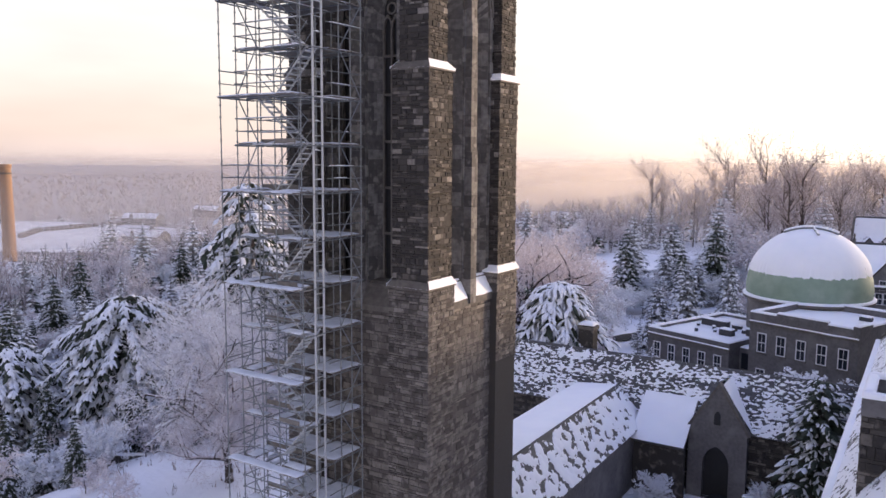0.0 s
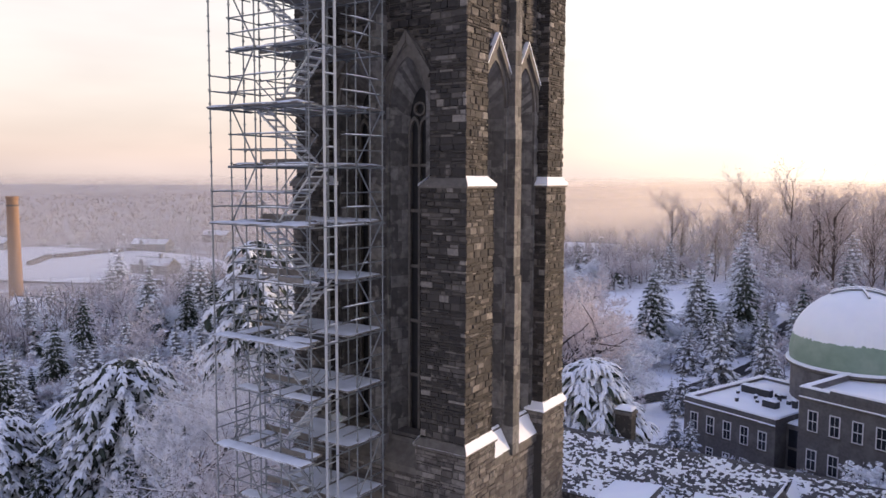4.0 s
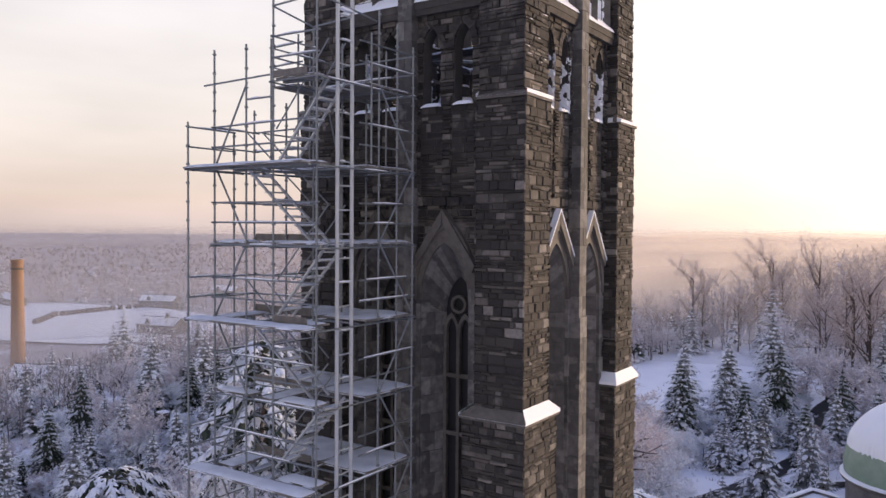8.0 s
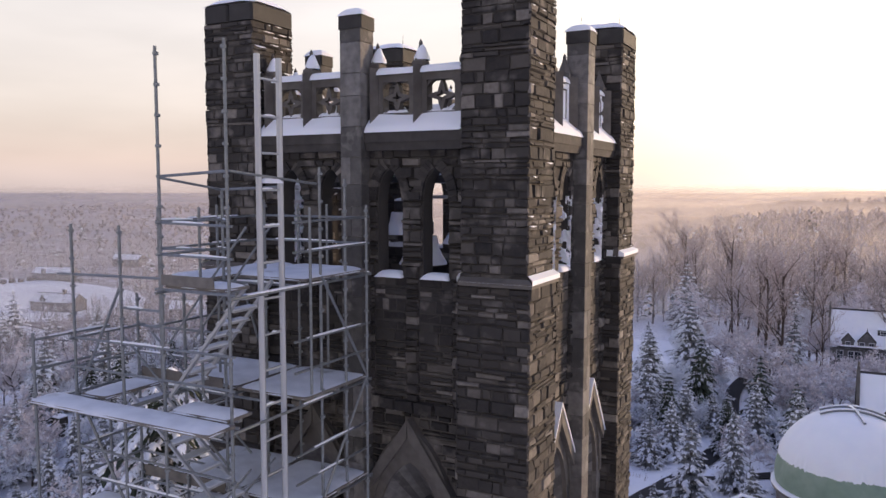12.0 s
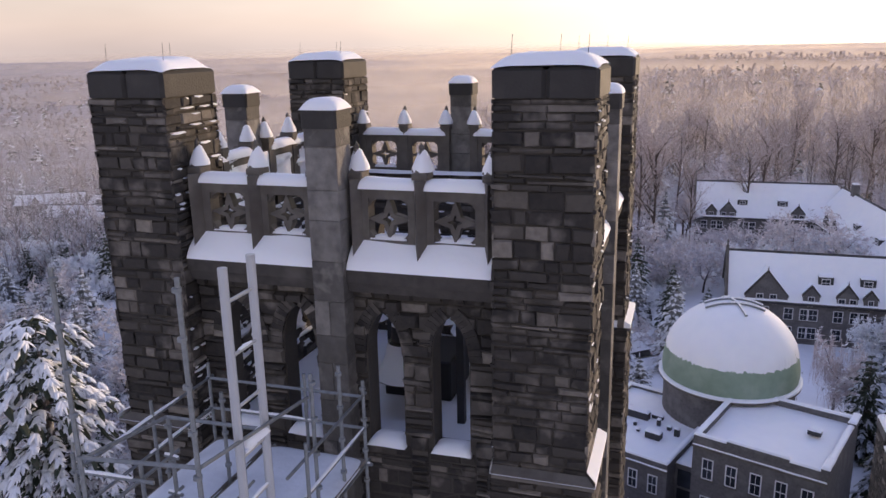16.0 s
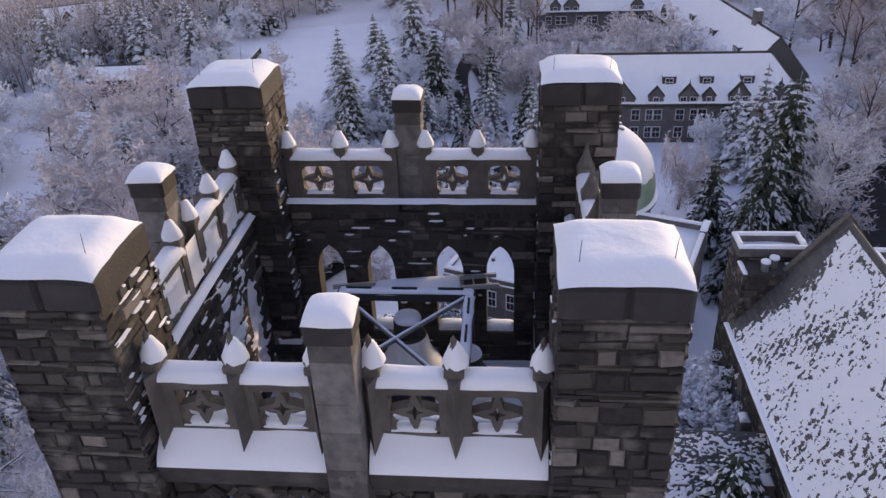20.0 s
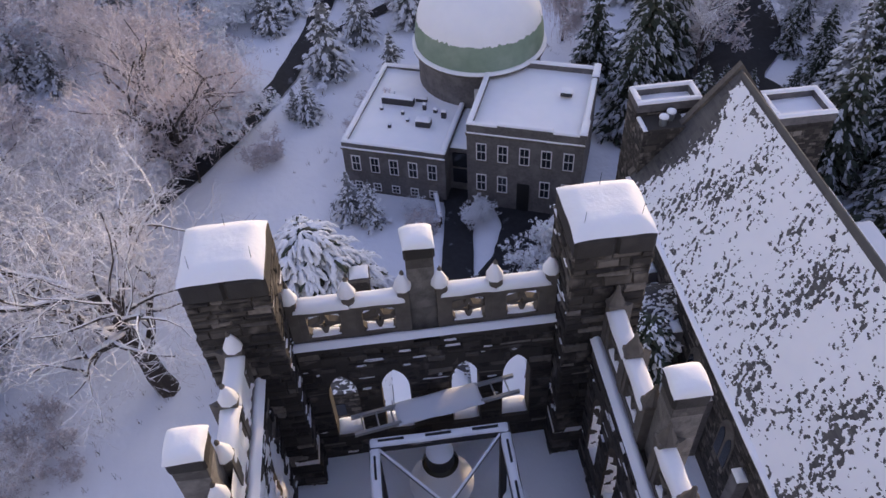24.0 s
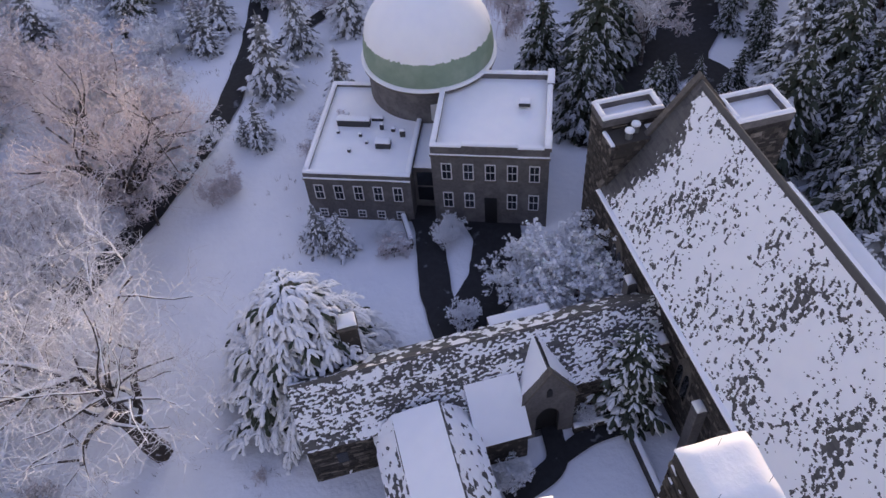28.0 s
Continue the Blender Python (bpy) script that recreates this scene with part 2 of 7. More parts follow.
M_bough = material("snow_dusted_needles", (0.62, 0.64, 0.69), 0.85, grain=(5, (0.28, 0.30, 0.32), 0.7), spots=(3.0, (0.06, 0.07, 0.065), 0.58, 0.66), bump=0.4)
M_frost_far = material("distant_frosted_twigs", (0.60, 0.575, 0.61), 0.85, grain=(0.25, (0.47, 0.42, 0.425), 0.7), spots=(1.5, (0.80, 0.79, 0.83), 0.52, 0.66))
M_frost_white = material("white_frosted_twigs", (0.86, 0.845, 0.87), 0.85, grain=(1.6, (0.26, 0.23, 0.225), 0.6), spots=(1.3, (0.90, 0.90, 0.93), 0.53, 0.61))
M_cedar_snow = material("crusted_bough_snow", (0.84, 0.855, 0.89), 0.8, grain=(1.5, (0.68, 0.70, 0.75), 0.7), spots=(3.5, (0.34, 0.36, 0.38), 0.68, 0.74), bump=0.6, bump_scale=8)
M_snow_fir = material("caked_bough_snow", (0.90, 0.905, 0.93), 0.8, grain=(2.5, (0.72, 0.735, 0.77), 0.7), spots=(4.5, (0.24, 0.26, 0.26), 0.68, 0.74), bump=0.7, bump_scale=7)
M_needle_frost = material("frosted_needles", (0.19, 0.20, 0.205), 0.8, grain=(2, (0.30, 0.30, 0.31), 0.6), spots=(1.2, (0.045, 0.055, 0.045), 0.55, 0.7))
M_needle = material("conifer_needles", (0.030, 0.045, 0.030), 0.8, grain=(2, (0.06, 0.065, 0.045), 0.6), spots=(1.2, (0.06, 0.058, 0.045), 0.58, 0.7))
M_brown = material("russet_twigs", (0.25, 0.17, 0.13), 0.85, grain=(1, (0.38, 0.29, 0.24), 0.7))
M_brick = material("chimney_brick", (0.36, 0.22, 0.13), 0.85, grain=(2, (0.26, 0.15, 0.09), 0.6), bump=0.3)
M_bronze = material("bell_bronze", (0.10, 0.085, 0.06), 0.5, metal=0.6, grain=(5, (0.06, 0.07, 0.05), 0.6))
M_iron = material("dark_painted_iron", (0.035, 0.037, 0.042), 0.6, grain=(4, (0.06, 0.05, 0.045), 0.5))
M_woods = material("far_woods", (0.34, 0.28, 0.26), 0.95, grain=(0.03, (0.56, 0.50, 0.49), 0.6), pieces=("island", [(0, (0.22, 0.19, 0.185)), (0.5, (0.33, 0.29, 0.29)), (1, (0.50, 0.46, 0.465))]))


def haze_material(name, top, foot, most):
    """Haze tint for a see-through sheet: mostly clear, thickest low down, gone above the top; it scatters the light
    that falls on it.
    """
    m = bpy.data.materials.new(name)
    m.use_nodes = True
    nt = m.node_tree
    nt.nodes.clear()
    ge = nt.nodes.new("ShaderNodeNewGeometry")
    se = nt.nodes.new("ShaderNodeSeparateXYZ")
    nt.links.new(ge.outputs["Position"], se.inputs[0])
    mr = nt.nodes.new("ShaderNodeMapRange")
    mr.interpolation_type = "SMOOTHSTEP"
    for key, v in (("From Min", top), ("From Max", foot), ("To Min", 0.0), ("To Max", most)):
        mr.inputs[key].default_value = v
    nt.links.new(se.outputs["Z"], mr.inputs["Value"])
    no = nt.nodes.new("ShaderNodeTexNoise")
    ma = nt.nodes.new("ShaderNodeMapping")
    ma.inputs["Scale"].default_value = (0.006, 0.006, 0.03)
    nt.links.new(ge.outputs["Position"], ma.inputs[0])
    nt.links.new(ma.outputs[0], no.inputs["Vector"])
    no.inputs["Scale"].default_value, no.inputs["Detail"].default_value = 1.0, 4.0
    m2 = nt.nodes.new("ShaderNodeMapRange")
    for key, v in (("From Min", 0.3), ("From Max", 0.7), ("To Min", 0.65), ("To Max", 1.3)):
        m2.inputs[key].default_value = v
    nt.links.new(no.outputs["Fac"], m2.inputs["Value"])
    # more haze tint over the woods on the sunny side, brightening them; less over the town in the west
    di = nt.nodes.new("ShaderNodeVectorMath")
    di.operation = "SUBTRACT"
    di.inputs[1].default_value = (-20, 50, 0)
    nt.links.new(ge.outputs["Position"], di.inputs[0])
    nm = nt.nodes.new("ShaderNodeVectorMath")
    nm.operation = "NORMALIZE"
    nt.links.new(di.outputs[0], nm.inputs[0])
    sd = nt.nodes.new("ShaderNodeSeparateXYZ")
    nt.links.new(nm.outputs[0], sd.inputs[0])
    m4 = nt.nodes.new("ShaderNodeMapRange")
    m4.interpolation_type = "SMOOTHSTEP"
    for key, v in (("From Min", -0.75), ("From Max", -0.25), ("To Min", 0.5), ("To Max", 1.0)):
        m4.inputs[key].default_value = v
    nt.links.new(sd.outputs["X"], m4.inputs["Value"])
    m5 = nt.nodes.new("ShaderNodeMath")
    m5.operation = "MULTIPLY"
    nt.links.new(m2.outputs["Result"], m5.inputs[0])
    nt.links.new(m4.outputs["Result"], m5.inputs[1])
    mu = nt.nodes.new("ShaderNodeMath")
    mu.operation, mu.use_clamp = "MULTIPLY", True
    nt.links.new(mr.outputs["Result"], mu.inputs[0])
    nt.links.new(m5.outputs[0], mu.inputs[1])
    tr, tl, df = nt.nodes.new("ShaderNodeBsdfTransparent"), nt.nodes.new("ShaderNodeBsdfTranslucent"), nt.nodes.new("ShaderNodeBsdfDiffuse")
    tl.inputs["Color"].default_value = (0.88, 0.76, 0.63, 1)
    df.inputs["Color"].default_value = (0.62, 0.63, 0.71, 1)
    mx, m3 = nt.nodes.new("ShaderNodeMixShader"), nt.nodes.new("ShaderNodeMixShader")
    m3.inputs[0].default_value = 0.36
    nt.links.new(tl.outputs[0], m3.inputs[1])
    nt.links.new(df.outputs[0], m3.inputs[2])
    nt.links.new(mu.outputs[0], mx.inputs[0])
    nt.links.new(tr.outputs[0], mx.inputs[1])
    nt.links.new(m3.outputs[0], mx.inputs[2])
    ou = nt.nodes.new("ShaderNodeOutputMaterial")
    nt.links.new(mx.outputs[0], ou.inputs["Surface"])
    return m



X, Y, Z = Vector((1, 0, 0)), Vector((0, 1, 0)), Vector((0, 0, 1))


# ---- mesh helpers ----
class Geo:
    """Gathers vertices and faces of one mesh."""

    def __init__(self):
        self.v, self.f, self.m = [], [], []

    def add(self, verts, faces, mat=0):
        o = len(self.v)
        self.v.extend([tuple(p) for p in verts])
        self.f.extend([tuple(i + o for i in f) for f in faces])
        self.m.extend([mat] * len(faces))
        return self

    def box(self, x0, x1, y0, y1, z0, z1, mat=0, bevel=0.0):
        if not bevel:
            return self.add([(x0, y0, z0), (x1, y0, z0), (x1, y1, z0), (x0, y1, z0), (x0, y0, z1), (x1, y0, z1), (x1, y1, z1), (x0, y1, z1)],
                            [(3, 2, 1, 0), (4, 5, 6, 7), (0, 1, 5, 4), (1, 2, 6, 5), (2, 3, 7, 6), (3, 0, 4, 7)], mat)
        b = bevel
        ring = lambda z, d: [(x0 + d, y0, z), (x1 - d, y0, z), (x1, y0 + d, z), (x1, y1 - d, z), (x1 - d, y1, z), (x0 + d, y1, z), (x0, y1 - d, z), (x0, y0 + d, z)]
        low = [(min(max(x, x0 + b), x1 - b), min(max(y, y0 + b), y1 - b), z1) for x, y, z in ring(z1, b)]
        vs = ring(z0, b) + ring(z1 - b, b) + low
        fs = [tuple(range(7, -1, -1)), tuple(range(16, 24))]
        for r in (0, 8):
            fs += [(r + i, r + (i + 1) % 8, r + 8 + (i + 1) % 8, r + 8 + i) for i in range(8)]
        return self.add(vs, fs, mat)

    def prism(self, poly, a, b, axis="y", mat=0):
        """A polygon of (u, v) pushed from a to b along an axis; counter-clockwise seen from the low end of y."""
        place = {"y": lambda u, v, w: (u, w, v), "x": lambda u, v, w: (w, u, v), "z": lambda u, v, w: (u, v, w)}[axis]
        n = len(poly)
        vs = [place(u, v, a) for u, v in poly] + [place(u, v, b) for u, v in poly]
        fs = [tuple(range(n)), tuple(range(2 * n - 1, n - 1, -1))] + [(i, i + n, (i + 1) % n + n, (i + 1) % n) for i in range(n)]
        return self.add(vs, fs, mat)

    def tube(self, p, q, r, r2=None, n=6, mat=0, caps=True):
        p, q = Vector(p), Vector(q)
        d = q - p
        if d.length < 1e-6:
            return self
        d.normalize()
        a = d.orthogonal().normalized()
        c = d.cross(a)
        r2 = r if r2 is None else r2
        vs = []
        for base, rad in ((p, r), (q, r2)):
            for i in range(n):
                t = 2 * math.pi * i / n
                vs.append(base + (a * math.cos(t) + c * math.sin(t)) * rad)
        fs = [(i, (i + 1) % n, n + (i + 1) % n, n + i) for i in range(n)]
        if caps:
            fs += [tuple(range(n - 1, -1, -1)), tuple(range(n, 2 * n))]
        return self.add(vs, fs, mat)

    def lathe(self, profile, n=24, centre=(0, 0), mat=0, turn=0.0):
        vs, fs = [], []
        for r, z in profile:
            for i in range(n):
                t = 2 * math.pi * i / n + turn
                vs.append((centre[0] + r * math.cos(t), centre[1] + r * math.sin(t), z))
        for k in range(len(profile) - 1):
            for i in range(n):
                fs.append((k * n + i, k * n + (i + 1) % n, (k + 1) * n + (i + 1) % n, (k + 1) * n + i))
        return self.add(vs, fs, mat)

    def grid(self, fn, nu, nv, mat=0):
        vs = [fn(i / nu, j / nv) for j in range(nv + 1) for i in range(nu + 1)]
        fs = [(j * (nu + 1) + i, j * (nu + 1) + i + 1, (j + 1) * (nu + 1) + i + 1, (j + 1) * (nu + 1) + i) for j in range(nv) for i in range(nu)]
        return self.add(vs, fs, mat)

    def move(self, m):
        self.v = [tuple(m @ Vector(p)) for p in self.v]
        return self

    def mesh(self, name, mats, smooth=False):
        me = bpy.data.meshes.new(name)
        me.from_pydata(self.v, [], self.f)
        for mm in (mats if isinstance(mats, (list, tuple)) else [mats]):
            me.materials.append(mm)
        me.polygons.foreach_set("material_index", self.m)
        if smooth:
            me.polygons.foreach_set("use_smooth", [True] * len(self.f))
        me.update()
        return me


def part(name, geo, mats, parent=None, label="", smooth=False, kind="", matrix=None):
    """One mesh object, under a thing or a part."""
    me = geo.mesh(name, mats, smooth) if isinstance(geo, Geo) else geo
    ob = new(name, me)
    if parent is not None:
        ob.parent = parent
    if matrix is not None:
        ob.matrix_basis = matrix
    return tagged(ob, label, kind=kind)


def thing(name, label, category, at=None, group="", kind=""):
    ob = new(name)
    if at is not None:
        ob.matrix_basis = at
    return tagged(ob, label, category, group, kind)


def snow_cap(geo, x0, x1, y0, y1, z, h, n=14, lumps=0.03, seed=0.0, mat=0, over=0.03, dome=False):
    """A pillow of snow on a flat top, rounded at its rim."""
    x0, x1, y0, y1 = x0 - over, x1 + over, y0 - over, y1 + over
    rim = min(0.28, 0.35 * min(x1 - x0, y1 - y0)) if not dome else 0.33
    warp = lambda t: 0.5 - 0.5 * math.cos(math.pi * t)

    def fn(u, v):
        x, y = x0 + (x1 - x0) * warp(u), y0 + (y1 - y0) * warp(v)
        s = 1.0
        for e in (min(x - x0, x1 - x) / rim, min(y - y0, y1 - y) / rim):
            e = max(0.0, min(1.0, e))
            s *= math.sqrt(max(0.0, 1 - (1 - e) ** 2)) if not dome else 0.25 + 0.75 * e * (2 - e)
        w = noise.noise((x * 1.3 + seed, y * 1.3, seed * 3.1)) * lumps + noise.noise((x * 4 + seed, y * 4, seed)) * lumps * 0.3
        wob = noise.noise((x * 2.5 + seed, y * 2.5, 7.7 + seed)) * 0.03 * (1 - s)
        return (x + wob, y + wob, z - 0.03 * (1 - s) + (h + w) * s)
    return geo.grid(fn, n, n, mat)


def snow_on_slope(geo, o, du, dv, nu, nv, thick, cover, seed, stretch=(1, 1), mat=0, scale=1.0):
    """A broken blanket of snow on a slope from o along du and dv; it dips under the slope where the noise is low."""
    o, du, dv = Vector(o), Vector(du), Vector(dv)
    nrm = du.cross(dv).normalized()
    lu, lv = du.length, dv.length

    def fn(u, v):
        a, b = u * lu * stretch[0] * scale, v * lv * stretch[1] * scale
        a += 0.35 * b + 0.5 * noise.noise((a * 0.7, b * 0.7, seed + 3))
        # bare slates where the turret shelters the end of the roof
        k = -1.6 * max(0.0, 1 - u * lu / (0.6 + 3.2 * math.sin(math.pi * min(1.0, v * 1.1)))) + noise.fractal((a, b, seed), 0.6, 2.1, 6) + 0.8 * noise.noise((a * 0.13, b * 0.13, seed + 9)) + cover
        return o + du * u + dv * v + nrm * max(-0.06, min(thick, k * 0.25))
    return geo.grid(fn, nu, nv, mat)


def blocked(polys, za, zb):
    """The stretches that openings take out of a course between za and zb."""
    out = []
    for poly in polys:
        lo, hi = 1e9, -1e9
        for z in (za + 0.01, (za + zb) / 2, zb - 0.01):
            for i in range(len(poly)):
                (x1, y1), (x2, y2) = poly[i], poly[i - 1]
                if (y1 > z) != (y2 > z):
                    x = (x2 - x1) * (z - y1) / (y2 - y1) + x1
                    lo, hi = min(lo, x), max(hi, x)
        if hi > lo:
            out.append((lo - 0.01, hi + 0.01))
    return sorted(out)


def stones(geo, o, du, width, z0, z1, out, rng, quoins=(True, True), depth=0.05, big=1.0, holes=(), mat=0, keep=None, only=False, dust=None, share=0.2):
    """Coursed rubble on an upright face: o is the low corner, du the way along, out the way outwards. holes: outlines of openings;
    with only, stones fill just those outlines."""
    z, k = z0, 0
    while z < z1 - 0.05:
        h = rng.choice((0.07, 0.09, 0.1, 0.12, 0.14, 0.17, 0.21, 0.26)) * big
        if z + h > z1 - 0.06:
            h = z1 - z
        taken = blocked(holes, z, z + h)
        if only:
            runs = [(max(0, a), min(width, b)) for a, b in taken]
        else:
            runs, a = [], 0.0
            for b0, b1 in taken:
                if b0 > a:
                    runs.append((a, min(b0, width)))
                a = max(a, b1)
            if a < width:
                runs.append((a, width))
        for ra, rb in runs:
            u = ra
            while u < rb - 0.02:
                w = rng.uniform(0.19, 0.66) * big * (1.15 if h < 0.12 else 0.85)
                if u == 0.0 and quoins[0]:
                    w = (0.45 if k % 2 else 0.26) * rng.uniform(0.85, 1.2)
                if u + w > rb - 0.17:
                    w = rb - u
                d = depth * rng.uniform(0.2, 1.0)
                b = min(0.018, h * 0.16, w * 0.2)
                gap = rng.uniform(0.006, 0.014)
                ua, ub, za, zb = u + gap, u + w - gap, z + gap, z + h - gap
                j = lambda: rng.uniform(-0.024, 0.024)
                front = [(ua + b + j(), za + b + j()), (ub - b + j(), za + b + j()), (ub - b + j(), zb - b + j()), (ua + b + j(), zb - b + j())]
                vs = [o + du * a + Vector((0, 0, c)) for a, c in ((ua, za), (ub, za), (ub, zb), (ua, zb))] + [o + du * a + Vector((0, 0, c)) + out * (d + rng.uniform(-0.008, 0.008)) for a, c in front]
                fs = [(4, 5, 6, 7), (0, 1, 5, 4), (1, 2, 6, 5), (2, 3, 7, 6), (3, 0, 4, 7)]
                if dust is not None and rng.random() < share and d > depth * 0.35:
                    p0, p1 = front[3][0], front[2][0]
                    p0 += (p1 - p0) * rng.uniform(0, 0.55)
                    p1 -= (p1 - p0) * rng.uniform(0, 0.6)
                    hh = rng.uniform(0.01, 0.026)
                    zt = zb - b
                    dust.add([o + du * p0 + Z * zt + out * (d + 0.014), o + du * p1 + Z * zt + out * (d + 0.014), o + du * (p1 - 0.03) + Z * (zt + hh) + out * (d * 0.6), o + du * (p0 + 0.03) + Z * (zt + hh) + out * (d * 0.6),
                              o + du * p0 + Z * (zt + 0.003), o + du * p1 + Z * (zt + 0.003), o + du * (p0 + p1) / 2 + Z * (zt - 0.02) + out * (d + 0.010)], [(0, 1, 2, 3), (3, 2, 5, 4), (0, 3, 4), (1, 5, 2), (6, 1, 0)])
                if keep is not None and keep(z):
                    yield_list.append(Geo().add(vs, fs))
                else:
                    geo.add(vs, fs, mat)
                u += w
        z += h
        k += 1


yield_list = []


# ---- ground ----
GZ = -1.0
def terrain(x, y):
    """Height of the ground: level round the college, falling to the west."""
    s = max(0.0, min(1.0, (-85 - x) / 190))
    s = s * s * (3 - 2 * s)
    # a bank falling away below the tower
    b = max(0.0, min(1.0, (-50 - x) / 28))
    c = max(0.0, min(1.0, (y - 72) / 50))
    b = b * b * (3 - 2 * b) * (1 - c * c * (3 - 2 * c))
    return GZ - 17 * s - 8.5 * b * (1 - s)


g_ = Geo()
rings = [0, 8, 16, 24, 30, 36, 42, 48, 54, 60, 66, 73, 80, 90, 100, 112, 125, 150, 180, 220, 270, 340, 450, 600, 900, 1400, 2200, 3600, 9000]
for a_, r_ in enumerate(rings):
    for i in range(144):
        t_ = 2 * math.pi * i / 144
        x_, y_ = -20 + r_ * math.cos(t_), 60 + r_ * math.sin(t_)
        bump_ = 0.1 * noise.noise((x_ * 0.05, y_ * 0.05, 0.3)) + min(1.0, max(0.0, (r_ - 300) / 800)) * 3 * noise.noise((x_ * 0.002, y_ * 0.002, 2.3))
        g_.v.append((x_, y_, terrain(x_, y_) + (bump_ - 0.05 if r_ < 3000 else 0)))
for a_ in range(len(rings) - 1):
    for i in range(144):
        g_.f.append((a_ * 144 + i, (a_ + 1) * 144 + i, (a_ + 1) * 144 + (i + 1) % 144, a_ * 144 + (i + 1) % 144))
        g_.m.append(0 if rings[a_] < 260 else 1)
tagged(part("ground", g_, [M_ground, M_canopy], smooth=True), "snow-covered ground with soft drifts and footprints", "ground", kind="structure")

# ---- the bell tower ----
TC = Vector((-22.15, 31.38, 0))
tower = thing("bell_tower", "tall dark schist bell tower with snow-capped corner piers and pierced parapet", "tower", pose(*TC))
rng = random.Random(4)
# stages of the corner piers: z0, z1, outer half, inner edge
STAGES = [(GZ, 18.5, 4.16, 2.0), (18.5, 27.9, 4.08, 2.15), (27.9, 36.45, 3.97, 2.45), (36.45, 42.2, 3.9, 2.5)]
PIER_SIGNS = {"near_east": (1, -1), "near_west": (-1, -1), "far_east": (1, 1), "far_west": (-1, 1)}
for key, (sx, sy) in PIER_SIGNS.items():
    near = sy < 0 and sx > 0
    core, skin, dust_ = Geo(), Geo(), Geo()
    for z0, z1, ho, hi in STAGES:
        xa, xb = sorted((sx * (ho - 0.05), sx * (hi + 0.05)))
        ya, yb = sorted((sy * (ho - 0.05), sy * (hi + 0.05)))
        core.box(xa, xb, ya, yb, z0, z1)
        w = ho - hi
        zs, ze = max(z0, 4.0 if sy < 0 else 14.0), z1 - (0.36 if z1 > 41 else 0.0)
        keep = None
        xl = min(sx * ho, sx * hi)
        yl = min(sy * ho, sy * hi)
        faces = [("s", Vector((xl, sy * ho if sy < 0 else sy * hi, 0)), X, -Y), ("n", Vector((xl, sy * hi if sy < 0 else sy * ho, 0)), X, Y),
                 ("e", Vector((sx * ho if sx > 0 else sx * hi, yl, 0)), Y, X), ("w", Vector((sx * hi if sx > 0 else sx * ho, yl, 0)), Y, -X)]
        for f_, o_, d_, n_ in faces:
            inner = (f_ == "n" and sy < 0) or (f_ == "s" and sy > 0) or (f_ == "e" and sx < 0) or (f_ == "w" and sx > 0)
            lo = zs if not inner else max(zs, 17.5 if (f_ in "ew" and sy < 0) or (f_ in "ns" and sx > 0) else 33.0)
            if (f_ == "w" and sx < 0) or (f_ == "n" and sy > 0):
                lo = max(zs, 33.0)
            if lo >= ze:
                continue
            picked = near and f_ == "s" and z1 > 41
            stones(skin, o_ - n_ * 0.045 + Z * lo, d_, w, 0, ze - lo, n_, rng, keep=(lambda z: True) if picked else None, depth=0.06, dust=dust_ if z1 > 37 else None, share=0.0 if f_ == "s" else (0.45 if f_ == "e" and sx < 0 else 0.14), mat=0 if z1 > 37 else (1 if z1 > 19 else 2))
    pier = part("corner_pier", core, M_mortar, tower, "square corner pier of coursed dark schist")
    part("stonework", skin, [M_stone, M_stone_mid, M_stone_low], pier, "coursed schist rubble with lighter quoins", kind="stuff")
    part("snow_crust", dust_, M_snow, pier, "crusted snow on the stone edges", kind="stuff")
    for one in yield_list:
        part("stone", one, M_stone1, pier)
    yield_list.clear()
    # capstones, string courses and weatherings
    cap = Geo()
    xa, xb = sorted((sx * 3.905, sx * 2.495))
    ya, yb = sorted((sy * 3.905, sy * 2.495))
    xm = xa + (xb - xa) * 0.52
    cap.box(xa + 0.02, xm - 0.006, ya, yb, 41.85, 42.24, bevel=0.05)
    cap.box(xm + 0.006, xb, ya, yb, 41.85, 42.24, bevel=0.05)
    part("capstone", cap, M_cap, pier, "weathered dark capstone slabs")
    sn = snow_cap(Geo(), xa, xb, ya, yb, 42.235, 0.185, 28, 0.035, seed=sx * 3 + sy * 7 + 11, over=-0.01, dome=True)
    part("snow_cap", sn, M_snow, pier, "thick rounded cap of snow", smooth=True)
    for i, (px, py) in enumerate(((0.15, 0.2), (0.85, 0.25), (0.5, 0.85))):
        part("lightning_spike", Geo().tube((xa + (xb - xa) * px, ya + (yb - ya) * py, 42.1), (xa + (xb - xa) * px + 0.03, ya + (yb - ya) * py, 42.65), 0.007, 0.003, 5), M_iron, pier)
    for (z_, lo_, up_, th, hz) in ((36.45, STAGES[2], STAGES[3], 0.10, 0.1), (27.9, STAGES[1], STAGES[2], 0.26, 0.3), (18.5, STAGES[0], STAGES[1], 0.26, 0.3)):
        wgeo, sgeo = Geo(), Geo()
        ho, hi, uo, ui = lo_[2] + 0.05, lo_[3] - 0.04 if z_ < 30 else up_[3] + 0.02, up_[2], up_[3]
        for geo_, dz, grow in ((wgeo, 0.0, 0.0), (sgeo, 0.07, 0.015)):
            pts = []
